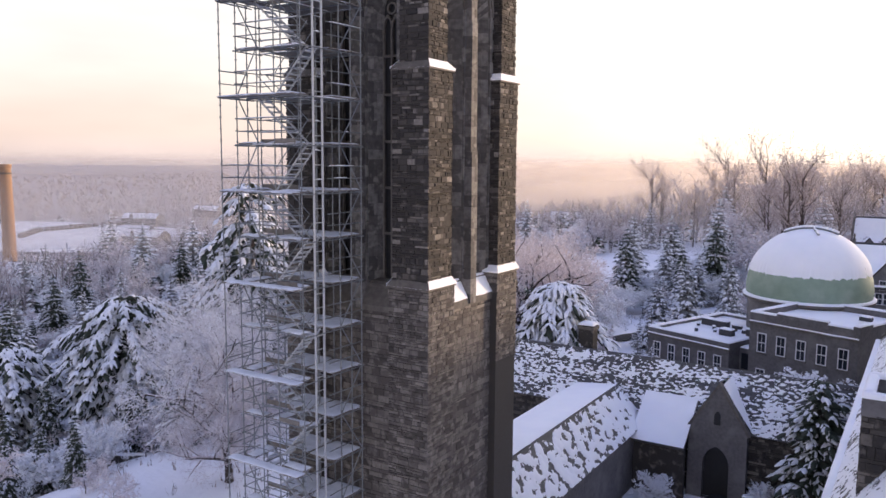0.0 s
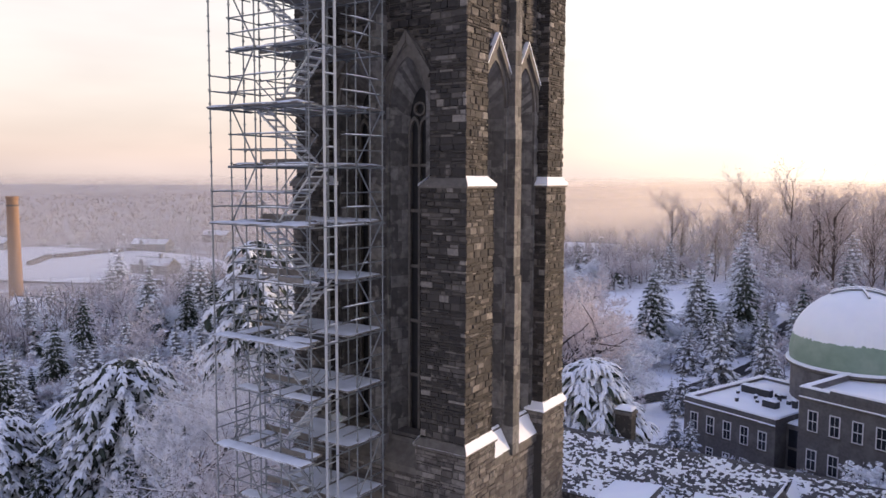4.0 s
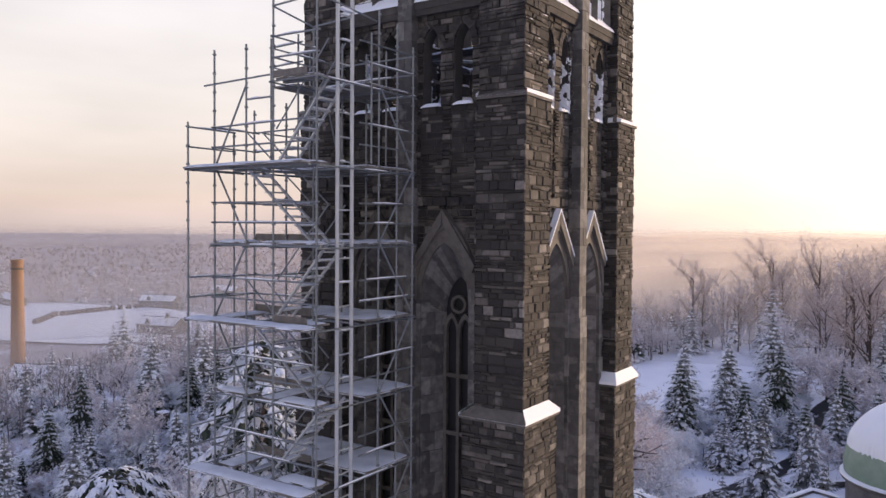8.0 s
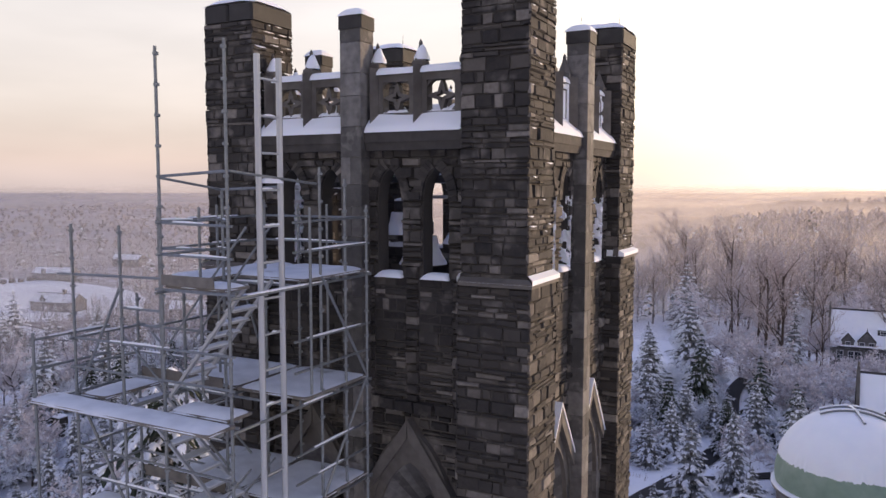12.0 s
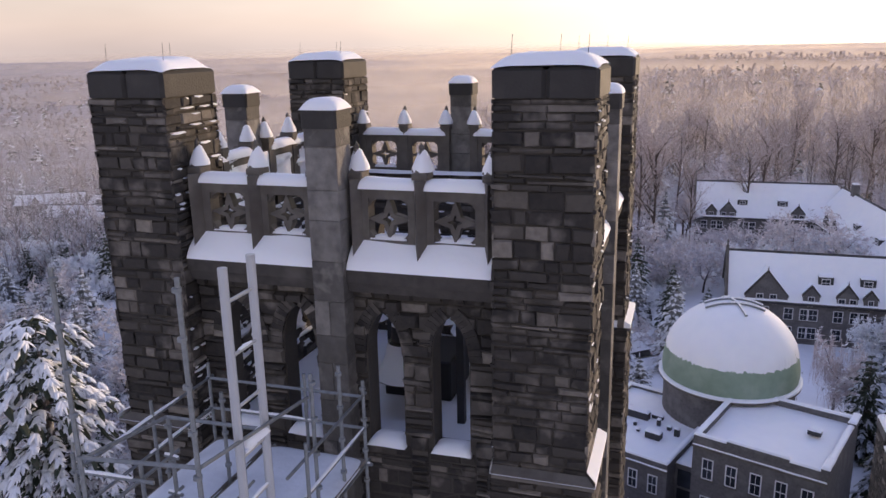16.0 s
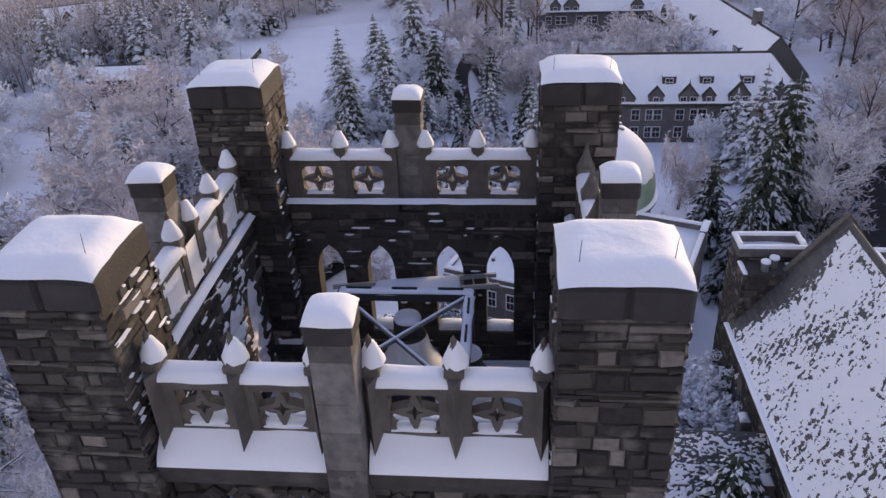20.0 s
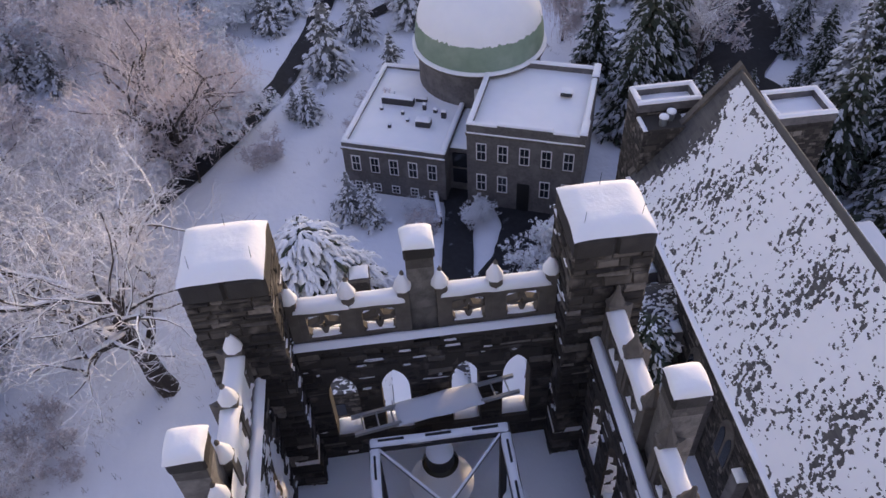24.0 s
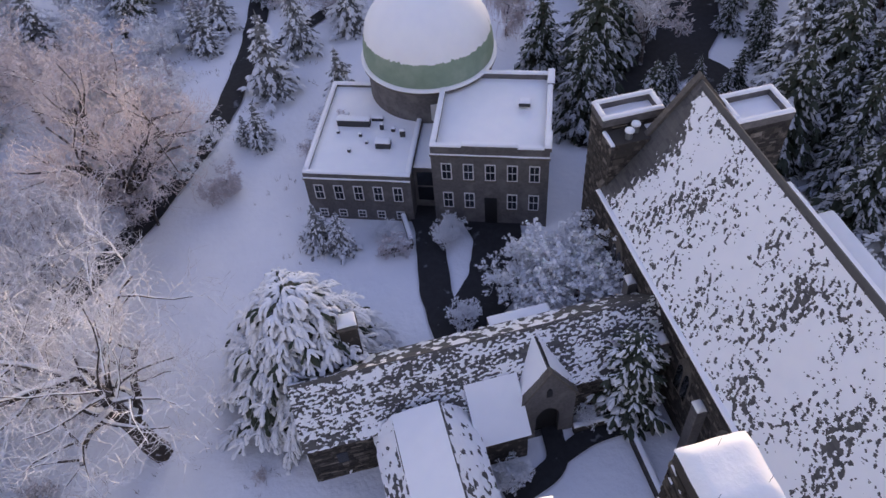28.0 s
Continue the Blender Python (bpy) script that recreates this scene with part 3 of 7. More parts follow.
            for (h_o, h_i, zz) in ((ho + grow, hi - grow, z_ - 0.06 + dz), (ho + grow, hi - grow, z_ + 0.03 + dz), (uo - 0.01, ui + 0.01, z_ + hz + dz)):
                a0, a1 = sorted((sx * h_o, sx * h_i))
                b0, b1 = sorted((sy * h_o, sy * h_i))
                pts += [(a0, b0, zz), (a1, b0, zz), (a1, b1, zz), (a0, b1, zz)]
            fs = [(3, 2, 1, 0)] + [(r + i, r + (i + 1) % 4, r + 4 + (i + 1) % 4, r + 4 + i) for r in (0, 4) for i in range(4)]
            geo_.add(pts, fs)
        wc = part("weathering", wgeo, M_ash, pier, "sloped stone set-off")
        if sy < 0:
            sgeo.f = [f for f in sgeo.f if f not in ((0, 1, 5, 4), (4, 5, 9, 8))]
            sgeo.m = [0] * len(sgeo.f)
        part("snow_strip", sgeo, M_snow, wc, "snow lying on the set-off", smooth=False)

# lower plain walls between the piers, and the faces with their tall bays, built once and turned round the tower
lanc = (-1.78, -0.72, 0.72, 1.78)
LW, LS, LZ0, LZ1 = 0.29, 0.33, 36.42, 38.62


def pointed(cx, half, z0, zs, tip, n=7):
    """Outline of a pointed opening, counter-clockwise from its low left corner."""
    pts = [(cx - half, z0), (cx + half, z0)]
    rise = tip - zs
    for i in range(n + 1):
        t = i / n
        pts.append((cx + half * math.cos(t * math.pi / 2) ** 0.9 if t < 1 else cx, zs + rise * (math.sin(t * math.pi / 2) * 0.55 + t * 0.45)))
    for i in range(n - 1, -1, -1):
        t = i / n
        pts.append((cx - half * (math.cos(t * math.pi / 2) ** 0.9), zs + rise * (math.sin(t * math.pi / 2) * 0.55 + t * 0.45)))
    return pts


def inside(poly, u, z):
    c = False
    for i in range(len(poly)):
        (x1, y1), (x2, y2) = poly[i], poly[i - 1]
        if (y1 > z) != (y2 > z) and u < (x2 - x1) * (z - y1) / (y2 - y1) + x1:
            c = not c
    return c


def wall_with_holes(geo, x0, x1, z0, z1, ya, yb, polys, mat=0):
    """One slab from ya to yb with openings through it and closed reveals."""
    loops = [[(x0, z0), (x1, z0), (x1, z1), (x0, z1)]] + [list(p) for p in polys]
    tris = mathutils.geometry.tessellate_polygon([[Vector((u, v, 0)) for u, v in lp] for lp in loops])
    flat = [p for lp in loops for p in lp]
    n = len(flat)
    vs = [(u, ya, v) for u, v in flat] + [(u, yb, v) for u, v in flat]
    fs = [tuple(t) for t in tris] + [tuple(i + n for i in reversed(t)) for t in tris]
    o = 0
    for lp in loops:
        k = len(lp)
        fs += [(o + i, o + (i + 1) % k, o + (i + 1) % k + n, o + i + n) for i in range(k)]
        o += k
    return geo.add(vs, fs, mat)


def arch_band(geo, outer, inner, ya, yb, closed=False, mat=0):
    """A moulded band between two outlines with the same number of points, from ya to yb."""
    n = len(outer)
    vs = [(u, y, v) for y in (ya, yb) for ring_ in (outer, inner) for u, v in ring_]
    fs = []
    for i in range(n if closed else n - 1):
        j = (i + 1) % n
        fs += [(i, j, n + j, n + i), (2 * n + j, 2 * n + i, 3 * n + i, 3 * n + j), (i, 2 * n + i, 2 * n + j, j), (n + j, 3 * n + j, 3 * n + i, n + i)]
    if not closed:
        fs += [(0, n, 3 * n, 2 * n), (n - 1, 3 * n - 1, 4 * n - 1, 2 * n - 1)]
    return geo.add(vs, fs, mat)


lancets = [pointed(c, LW, LZ0, LZ0 + 1.55, LZ1) for c in lanc]
belfry = Geo()
wall_with_holes(belfry, -2.5, 2.5, 35.3, 39.3, -3.49, -3.1, lancets)
belfry_skin = Geo()
o_ = Vector((-2.5, -3.5, 0))
shift = lambda poly, dx: [(u + dx, z) for u, z in poly]
panels_ = [[(c - LW - 0.08, 33.9), (c + LW + 0.08, 33.9), (c + LW + 0.08, LZ0), (c - LW - 0.08, LZ0)] for c in lanc]
stones(belfry_skin, o_, X, 5.0, 33.6, 39.05, -Y, rng, quoins=(False, False), depth=0.1, holes=[shift(q, 2.5) for q in lancets + panels_])
stones(belfry_skin, Vector((-2.5, -3.487, 0)), X, 5.0, 33.9, LZ0, -Y, rng, quoins=(False, False), depth=0.03, holes=[shift(q, 2.5) for q in panels_], only=True)
hoods = [[(s * 1.2 - 1.18, 30.4), (s * 1.2 + 1.18, 30.4), (s * 1.2 + 1.18, 31.85), (s * 1.2, 33.5), (s * 1.2 - 1.18, 31.85)] for s in (-1, 1)]
stones(belfry_skin, Vector((-2.4, -3.44, 0)), X, 4.8, 31.6, 33.9, -Y, rng, quoins=(False, False), depth=0.09, holes=[shift(h, 2.4) for h in hoods])
# voussoirs round the lancets
for c in lanc:
    n_ = 9
    zs_ = LZ0 + 1.55
    for side in (-1, 1):
        for i in range(n_):
            t0, t1 = i / n_, (i + 0.92) / n_
            pt = lambda t, g: (c + side * ((LW + 0.0) * math.cos(t * math.pi / 2) ** 0.9 if t < 1 else 0) + side * g * math.cos(t * 0.9), zs_ + (LZ1 - zs_) * (math.sin(t * math.pi / 2) * 0.55 + t * 0.45) + g * math.sin(t * 0.9))
            q = [pt(t0, 0.01), pt(t0, 0.21), pt(t1, 0.21), pt(t1, 0.01)]
            belfry_skin.prism(q if side > 0 else q[::-1], -3.565, -3.5, "y")
inner_skin, inner_dust = Geo(), Geo()
stones(inner_skin, Vector((-2.5, -3.12, 0)), X, 5.0, 35.7, 39.4, Y, rng, quoins=(False, False), depth=0.06, dust=inner_dust, share=0.13, holes=[shift(q, 2.5) for q in lancets])
wall_mid = Geo()
BAY = 1.2       # half the distance between the two tall bays
bay_poly = [pointed(s * BAY, 0.82, 18.4, 30.9, 32.6, 8) for s in (-1, 1)]
wall_with_holes(wall_mid, -2.5, 2.5, 18.0, 35.3, -3.45, -2.62, bay_poly)
# one near-black sheet behind both bays; the unlit inside is its colour
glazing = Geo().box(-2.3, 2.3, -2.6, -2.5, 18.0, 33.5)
low = Geo()
low.box(-2.3, 2.3, -3.72, -3.0, GZ, 17.3)
low_skin = Geo()
stones(low_skin, Vector((-2.2, -3.72, 0)), X, 4.4, 6.0, 17.2, -Y, rng, quoins=(False, False), depth=0.04, big=1.5)

sill = Geo()
sill.prism([(-3.86, 17.2), (-2.9, 17.2), (-2.9, 18.6), (-3.3, 18.5), (-3.86, 17.45)][::-1], -2.25, 2.25, "x")
sill_snow = Geo()
for a_, b_ in ((-2.2, -0.33), (0.33, 2.2)):
    sill_snow.grid(lambda u, v: (a_ + (b_ - a_) * u, -3.88 + 0.52 * v, 17.5 + 0.95 * v + 0.06 + 0.03 * noise.noise((u * 3, v * 2, a_))), 12, 5)

# ashlar lining of the tall bays: jambs, mullion, tracery, gabled hood
bay = Geo()
splay = Geo()
blocks = Geo()
for s in (-1, 1):
    cx = s * BAY
    z = 18.7
    k = 0
    while z < 32.4:
        h = rng.choice((0.42, 0.5, 0.58))
        for side in (-1, 1):
            wob = 0.1 if k % 2 else 0.0
            x_in, x_out = cx + side * 0.825, cx + side * (1.06 + wob)
            if z < 31.0:
                xa, xb = sorted((x_in, x_out))
                blocks.box(xa + 0.004, xb - 0.004, -3.56, -3.3, z + 0.004, z + h - 0.004)
        z += h
        k += 1
for s in (-1, 1):
    cx = s * BAY
    # tracery: mullion, two lights, a circle above
    for dx in (-0.45, 0.0, 0.45):
        bay.box(cx + dx - 0.05, cx + dx + 0.05, -2.8, -2.66, 18.5, 29.9)
    for zt in (20.6, 22.7, 24.8, 26.9, 28.6):
        bay.box(cx - 0.47, cx + 0.47, -2.78, -2.68, zt, zt + 0.12)
    for sub in (-1, 1):
        c2 = cx + sub * 0.235
        arch_band(bay, pointed(c2, 0.26, 29.8, 29.9, 30.5, 6)[1:], pointed(c2, 0.18, 29.8, 29.9, 30.34, 6)[1:], -2.79, -2.66)
    circ = lambda r: [(cx + r * math.cos(2 * math.pi * i / 20), 30.75 + r * math.sin(2 * math.pi * i / 20)) for i in range(20)]
    arch_band(bay, circ(0.27), circ(0.19), -2.79, -2.66, True)
# splayed reveals in large dressed blocks, course by course and round the arch
for s in (-1, 1):
    cx = s * BAY
    for side in (-1, 1):
        z, k = 18.5, 0
        while z < 30.9:
            h = min(rng.choice((0.45, 0.55, 0.65)), 30.9 - z)
            cuts = (0.0, 0.55, 1.0) if k % 2 else (0.0, 0.35, 1.0)
            for fa, fb in zip(cuts, cuts[1:]):
                xa, ya, xb, yb = cx + side * (0.815 - 0.33 * fa), -3.46 + 0.80 * fa, cx + side * (0.815 - 0.33 * fb), -3.46 + 0.80 * fb
                g8, lift = 0.005, rng.uniform(0.0, 0.012)
                vs = [(xa, ya + g8, z + g8), (xb, yb - g8, z + g8), (xb, yb - g8, z + h - g8), (xa, ya + g8, z + h - g8)]
                vs = [(x - side * lift, y, q) for x, y, q in vs]
                back = [(x + side * 0.1, y, q) for x, y, q in vs]
                splay.add(vs + back, [(0, 1, 2, 3), (0, 4, 5, 1), (1, 5, 6, 2), (2, 6, 7, 3), (3, 7, 4, 0)])
            z += h
            k += 1
    outer_, inner_ = pointed(cx, 0.815, 30.0, 30.9, 32.55, 8)[2:], pointed(cx, 0.485, 30.0, 30.4, 31.55, 8)[2:]
    for (u0, z0), (u1, z1), (v0, w0), (v1, w1) in zip(outer_, outer_[1:], inner_, inner_[1:]):
        splay.add([(u0, -3.46, z0), (u1, -3.46, z1), (v1, -2.66, w1), (v0, -2.66, w0)], [(0, 1, 2, 3)])
hood_geos, hood_snow = [], []
for s in (-1, 1):
    cx = s * BAY
    hd = Geo()
    arch_band(hd, pointed(cx, 1.12, 30.6, 30.9, 33.3, 8)[2:], pointed(cx, 0.95, 30.6, 30.9, 32.95, 8)[2:], -3.60, -3.36)
    arch_band(hd, pointed(cx, 0.95, 30.6, 30.9, 32.95, 8)[2:], pointed(cx, 0.81, 30.6, 30.9, 32.55, 8)[2:], -3.55, -3.36)
    for side in (-1, 1):
        hd.prism([(cx, 33.5), (cx + side * 0.02, 33.08), (cx + side * 1.0, 31.75), (cx + side * 1.08, 31.95)][::side], -3.68, -3.42, "y")
    hood_geos.append(hd)
    hs = Geo()
    for side in (-1, 1):
        hs.prism([(cx, 33.56), (cx, 33.5), (cx + side * 1.08, 31.95), (cx + side * 1.1, 31.99)][::side], -3.7, -3.5, "y")
    hood_snow.append(hs)
buttress = Geo()
z, k = 17.3, 0
while z < 41.4:
    h = min(rng.choice((0.45, 0.55, 0.62, 0.7)), 41.45 - z)
    dpt = 3.86 if z > 30 else (3.9 if z > 24 else 3.96)
    wd = 0.25 if z > 28 else 0.27
    back = -3.36 if z > 39.2 else -3.45
    if k % 2 or z > 39.2:
        buttress.box(-wd, wd, -dpt, back, z + 0.004, z + h - 0.004, bevel=0.012)
    else:
        buttress.box(-wd, -0.004, -dpt, back, z + 0.004, z + h - 0.004, bevel=0.012)
        buttress.box(0.004, wd, -dpt, back, z + 0.004, z + h - 0.004, bevel=0.012)
    z += h
    k += 1
buttress.box(-0.235, 0.235, -dpt + 0.02, -3.4, 17.3, 41.5)
buttress_cap = Geo().box(-0.28, 0.28, -3.89, -3.33, 41.42, 41.72, bevel=0.04)
buttress_snow = snow_cap(Geo(), -0.28, 0.28, -3.89, -3.33, 41.71, 0.13, 10, 0.02, 3.3, over=0.015)

# parapet: sloped weathering, four pierced panels, pilasters with finials
weather = Geo()
for a_, b_ in ((-2.5, -0.26), (0.26, 2.5)):
    weather.prism([(-3.76, 39.14), (-3.1, 39.14), (-3.1, 39.62), (-3.42, 39.62), (-3.76, 39.33)][::-1], a_, b_, "x")
    weather.prism([(-3.7, 38.98), (-3.4, 38.98), (-3.4, 39.14), (-3.74, 39.14)][::-1], a_, b_, "x")
weather_snow = Geo()
for a_, b_ in ((-2.49, -0.27), (0.27, 2.49)):
    weather_snow.grid(lambda u, v: (a_ + (b_ - a_) * u, -3.785 + 0.36 * v, 39.335 + 0.365 * v + (0.05 + 0.035 * noise.noise((u * 4 + a_, v, 4.4))) * min(1.0, v * 6 + 0.05)), 24, 8)
ledge_snow = Geo().grid(lambda u, v: (-2.5 + 5 * u, -3.22 + 0.22 * v, 39.63 + 0.07 * math.sin(math.pi * min(1, v * 1.15)) + 0.02 * noise.noise((u * 9, v, 1))), 30, 5)
panels = []
for cx in (-1.86, -0.84, 0.84, 1.86):
    pg = Geo()
    hw, zb, zt = 0.52, 39.6, 40.52
    q = 0.31
    zc = 40.05
    # a square opening with a pierced four-pointed pattern
    pg.box(cx - hw, cx - q, -3.46, -3.22, zb, zt)
    pg.box(cx + q, cx + hw, -3.46, -3.22, zb, zt)
    pg.box(cx - q, cx + q, -3.46, -3.22, zb, zc - q)
    pg.box(cx - q, cx + q, -3.46, -3.22, zc + q, zt)
    star = []
    for i in range(16):
        t = math.pi * i / 8
        r = (0.33, 0.17, 0.115, 0.17)[i % 4]
        star.append((cx + r * math.cos(t), zc + r * math.sin(t)))
    inner_s = [(cx + (a - cx) * 0.36, zc + (b - zc) * 0.36) for a, b in star]
    for i in range(16):
        pg.prism([star[i], star[(i + 1) % 16], inner_s[(i + 1) % 16], inner_s[i]], -3.42, -3.27, "y")
    for dx, dz in ((1, 1), (1, -1), (-1, 1), (-1, -1)):
        pg.prism([(cx + dx * q, zc + dz * q), (cx + dx * (q - 0.13), zc + dz * q), (cx + dx * (q - 0.05), zc + dz * (q - 0.05)), (cx + dx * q, zc + dz * (q - 0.13))][::dx * dz], -3.42, -3.27, "y")
    sn = snow_cap(Geo(), cx - hw + 0.03, cx + hw - 0.03, -3.48, -3.2, 40.54, 0.13, 12, 0.03, seed=cx)
    inn = Geo().box(cx - hw, cx + hw, -3.48, -3.2, 40.5, 40.56)
    drift = snow_cap(Geo(), cx - q + 0.02, cx + q - 0.02, -3.44, -3.24, zc - q, 0.07, 8, 0.03, seed=cx + 2, over=0.0)
    panels.append((pg, sn, inn, drift))
pil = []
for cx in (-2.4, -1.35, -0.34, 0.34, 1.35, 2.4):
    a = Geo()
    hw = 0.09
    a.prism([(cx - hw, -3.2), (cx - hw, -3.47), (cx, -3.66), (cx + hw, -3.47), (cx + hw, -3.2)], 39.42, 40.66, "z")
    a.box(cx - hw - 0.03, cx + hw + 0.03, -3.5, -3.18, 40.66, 40.76, bevel=0.02)
    t = Geo()
    t.lathe([(0.155, 40.76), (0.13, 40.82), (0.075, 40.95), (0.035, 41.08), (0.045, 41.11), (0.02, 41.16), (0.0, 41.2)], 8, (cx, -3.34), turn=0.39)
    sn = Geo().lathe([(0.17, 40.77), (0.165, 40.83), (0.11, 40.95), (0.06, 41.06), (0.0, 41.1)], 8, (cx + 0.012, -3.32), turn=0.2)
    pil.append((a, t, sn))

built = {}
for k in range(4):
    turn = pose(0, 0, 0, 0, 0, 90 * k)

    def put(name, geo, mats, parent, label="", smooth=False, kind=""):
        key = id(geo)
        if key not in built:
            built[key] = geo.mesh(name, mats, smooth)
        return part(name, built[key], mats, parent, label, kind=kind, matrix=turn if parent is tower else None)
    bw = put("belfry_wall", belfry, M_mortar, tower, "belfry wall with four open lancets")
    put("stonework", belfry_skin, M_stone, bw, kind="stuff")
    put("stonework", inner_skin, M_stone, bw, kind="stuff")
    put("snow_crust", inner_dust, M_snow, bw, kind="stuff")
    mw = put("bay_wall", wall_mid, M_ash, tower, "dressed stone wall with two tall blind bays")
    put("jamb", blocks, M_ashlar, mw, "grey limestone jamb blocks", kind="stuff")
    put("glazing", glazing, M_dark, mw, "near-black sheet behind the tracery, painting the dark inside")
    put("tracery", bay, M_ash, mw, "carved stone tracery")
    put("reveal", splay, M_ashlar, mw, "splayed reveals of dressed grey limestone", kind="stuff")
    for hd, hs in zip(hood_geos, hood_snow):
        ho_ = put("hood_mould", hd, M_ash, mw, "pointed limestone hood")
        if k:
            put("snow_strip", hs, M_snow, ho_)
    lw = put("lower_wall", low, M_mortar, tower, "plain rubble wall between the piers")
    put("stonework", low_skin, M_stone_low, lw, kind="stuff")
    so = put("sill", sill, M_ash, tower, "deep sloping sill")
    if k:
        put("snow_strip", sill_snow, M_snow, so, smooth=True)
    bu = put("mid_buttress", buttress, M_ashlar, tower, "slim grey limestone buttress")
    put("capstone", buttress_cap, M_cap, bu)
    put("snow_cap", buttress_snow, M_snow, bu, smooth=True)
    we = put("parapet_weathering", weather, M_ledge, tower, "sloping ledge below the parapet")
    put("snow_drift", weather_snow, M_snow, we, "snow lying on the ledge", smooth=True)
    put("snow_drift", ledge_snow, M_snow, we, smooth=True)
    for pg, sn, inn, drift in panels:
        pp = put("parapet_panel", pg, M_ash, tower, "pierced limestone parapet panel")
        put("coping", inn, M_ash, pp)
        put("snow_cap", sn, M_snow, pp, smooth=True)
        put("snow_drift", drift, M_snow, pp, smooth=True)
    for a, t, sn in pil:
        pi = put("pilaster", a, M_ash, tower, "pointed limestone pilaster")
        fi = put("finial", t, M_ash, pi, "small stone finial")
        if k != 1:
            put("snow_cap", sn, M_snow, pi, smooth=True)
    if k == 1:
        # wind-driven snow plastered on the lancet jambs that face the weather
        for c in lanc:
            jg = Geo().grid(lambda u, v: (c + LW + (0.03 if noise.noise((u * 2.5, v * 7 + c, 2.0)) + 0.35 - 0.5 * v < 0 else -0.02 - 0.02 * noise.noise((u * 9, v * 20, c))), -3.58 + 0.44 * u, LZ0 + 0.02 + 1.6 * v), 10, 40)
            part("blown_snow", jg, M_snow, tower, "snow plastered on the lancet jamb", matrix=turn)
        for c in (-1.86, -0.84, 0.84, 1.86):
            pg2 = Geo().grid(lambda u, v: (c - 0.5 + u, -3.463 - (0.02 if noise.noise((u * 4 + c, v * 5, 6.0)) + 0.4 * (u - 0.3) > 0.05 and (abs(u - 0.5) > 0.33 or abs(v - 0.5) > 0.36) else -0.04), 39.62 + 0.88 * v), 30, 26)
            part("blown_snow", pg2, M_snow, tower, "snow blown on the parapet panel", matrix=turn)
    for c in lanc:
        key = ("ls", c)
        if key not in built:
            built[key] = snow_cap(Geo(), c - LW, c + LW, -3.56, -3.2, LZ0, 0.1, 8, 0.02, seed=c).mesh("sill_snow", M_snow, True)
        part("sill_snow", built[key], M_snow, tower, matrix=turn)
# blown snow sticking to walls that face east
def stuck_snow(o, du, width, z0, z1, out, cover, seed):
    g = Geo()
    o = Vector(o)
    nu, nv = int(width / 0.045), int((z1 - z0) / 0.035)

    def fn(u, v):
        a, b = u * width, z0 + (z1 - z0) * v
        k = noise.fractal((a * 2.2, b * 6.5, seed), 1.0, 2.0, 4) + 0.5 * noise.noise((a * 0.7, b * 0.5, seed)) + cover
        return o + du * a + Z * b + out * max(-0.08, min(0.03, k * 0.12))
    g.grid(fn, nu, nv)
    return part("blown_snow", g, M_snow, tower, "blown snow caught on the rough stones", smooth=True)


stuck_snow((-3.06, -2.4, 0), Y, 4.8, 35.9, 39.4, X, -0.62, 1.0)
stuck_snow((-3.15, -2.3, 0), Y, 4.6, 39.7, 40.5, X, -0.8, 4.0)
# belfry floor under snow
fl = Geo().box(-3.1, 3.1, -3.1, 3.1, 35.2, 35.6)
part("belfry_floor", fl, M_mortar, tower, "belfry floor")
fs_ = Geo().grid(lambda u, v: (-3.1 + 6.2 * u, -3.1 + 6.2 * v, 35.66 + 0.05 * noise.noise((u * 4, v * 4, 1.0))), 24, 24)
part("floor_snow", fs_, M_snow, tower, "fresh snow on the belfry floor", smooth=True)


# ---- bell frame and bells in the open belfry ----
bell_frame = thing("bell_stand", "grey steel bell frame with cross braces under snow", "bell frame", pose(-22.13, 31.6, 0))
FX, FY, FZ = 1.22, 1.35, 38.35
for sx in (-1, 1):
    for sy in (-1, 1):
        part("post", Geo().box(sx * FX - 0.07, sx * FX + 0.07, sy * FY - 0.07, sy * FY + 0.07, 35.6, FZ), M_iron, bell_frame)
for name_, a_, b_ in (("rail", (-FX - 0.1, FX + 0.1, -FY - 0.1, -FY + 0.1), 0), ("rail", (-FX - 0.1, FX + 0.1, FY - 0.1, FY + 0.1), 0),
                      ("rail", (-FX - 0.1, -FX + 0.1, -FY + 0.1, FY - 0.1), 0), ("rail", (FX - 0.1, FX + 0.1, -FY + 0.1, FY - 0.1), 0)):
    r_ = part("rail", Geo().box(*a_, FZ, FZ + 0.16), M_iron, bell_frame, "channel-section steel rail")
    part("snow_strip", snow_cap(Geo(), *a_, FZ + 0.16, 0.06, 10, 0.02, seed=a_[0], over=0.0), M_snow, r_, smooth=True)
    lx, ly = a_[1] - a_[0], a_[3] - a_[2]
    # no holes cut: small near-black boxes paint the shade inside the rail slots
    for q_ in range(3):
        c0, c1 = (q_ + 0.2) / 3, (q_ + 0.75) / 3
        if lx > ly:
            part("slot", Geo().box(a_[0] + lx * c0, a_[0] + lx * c1, (a_[2] + a_[3]) / 2 - 0.02, (a_[2] + a_[3]) / 2 + 0.02, FZ + 0.1, FZ + 0.25), M_dark, r_)
        else:
            part("slot", Geo().box((a_[0] + a_[1]) / 2 - 0.02, (a_[0] + a_[1]) / 2 + 0.02, a_[2] + ly * c0, a_[2] + ly * c1, FZ + 0.1, FZ + 0.25), M_dark, r_)
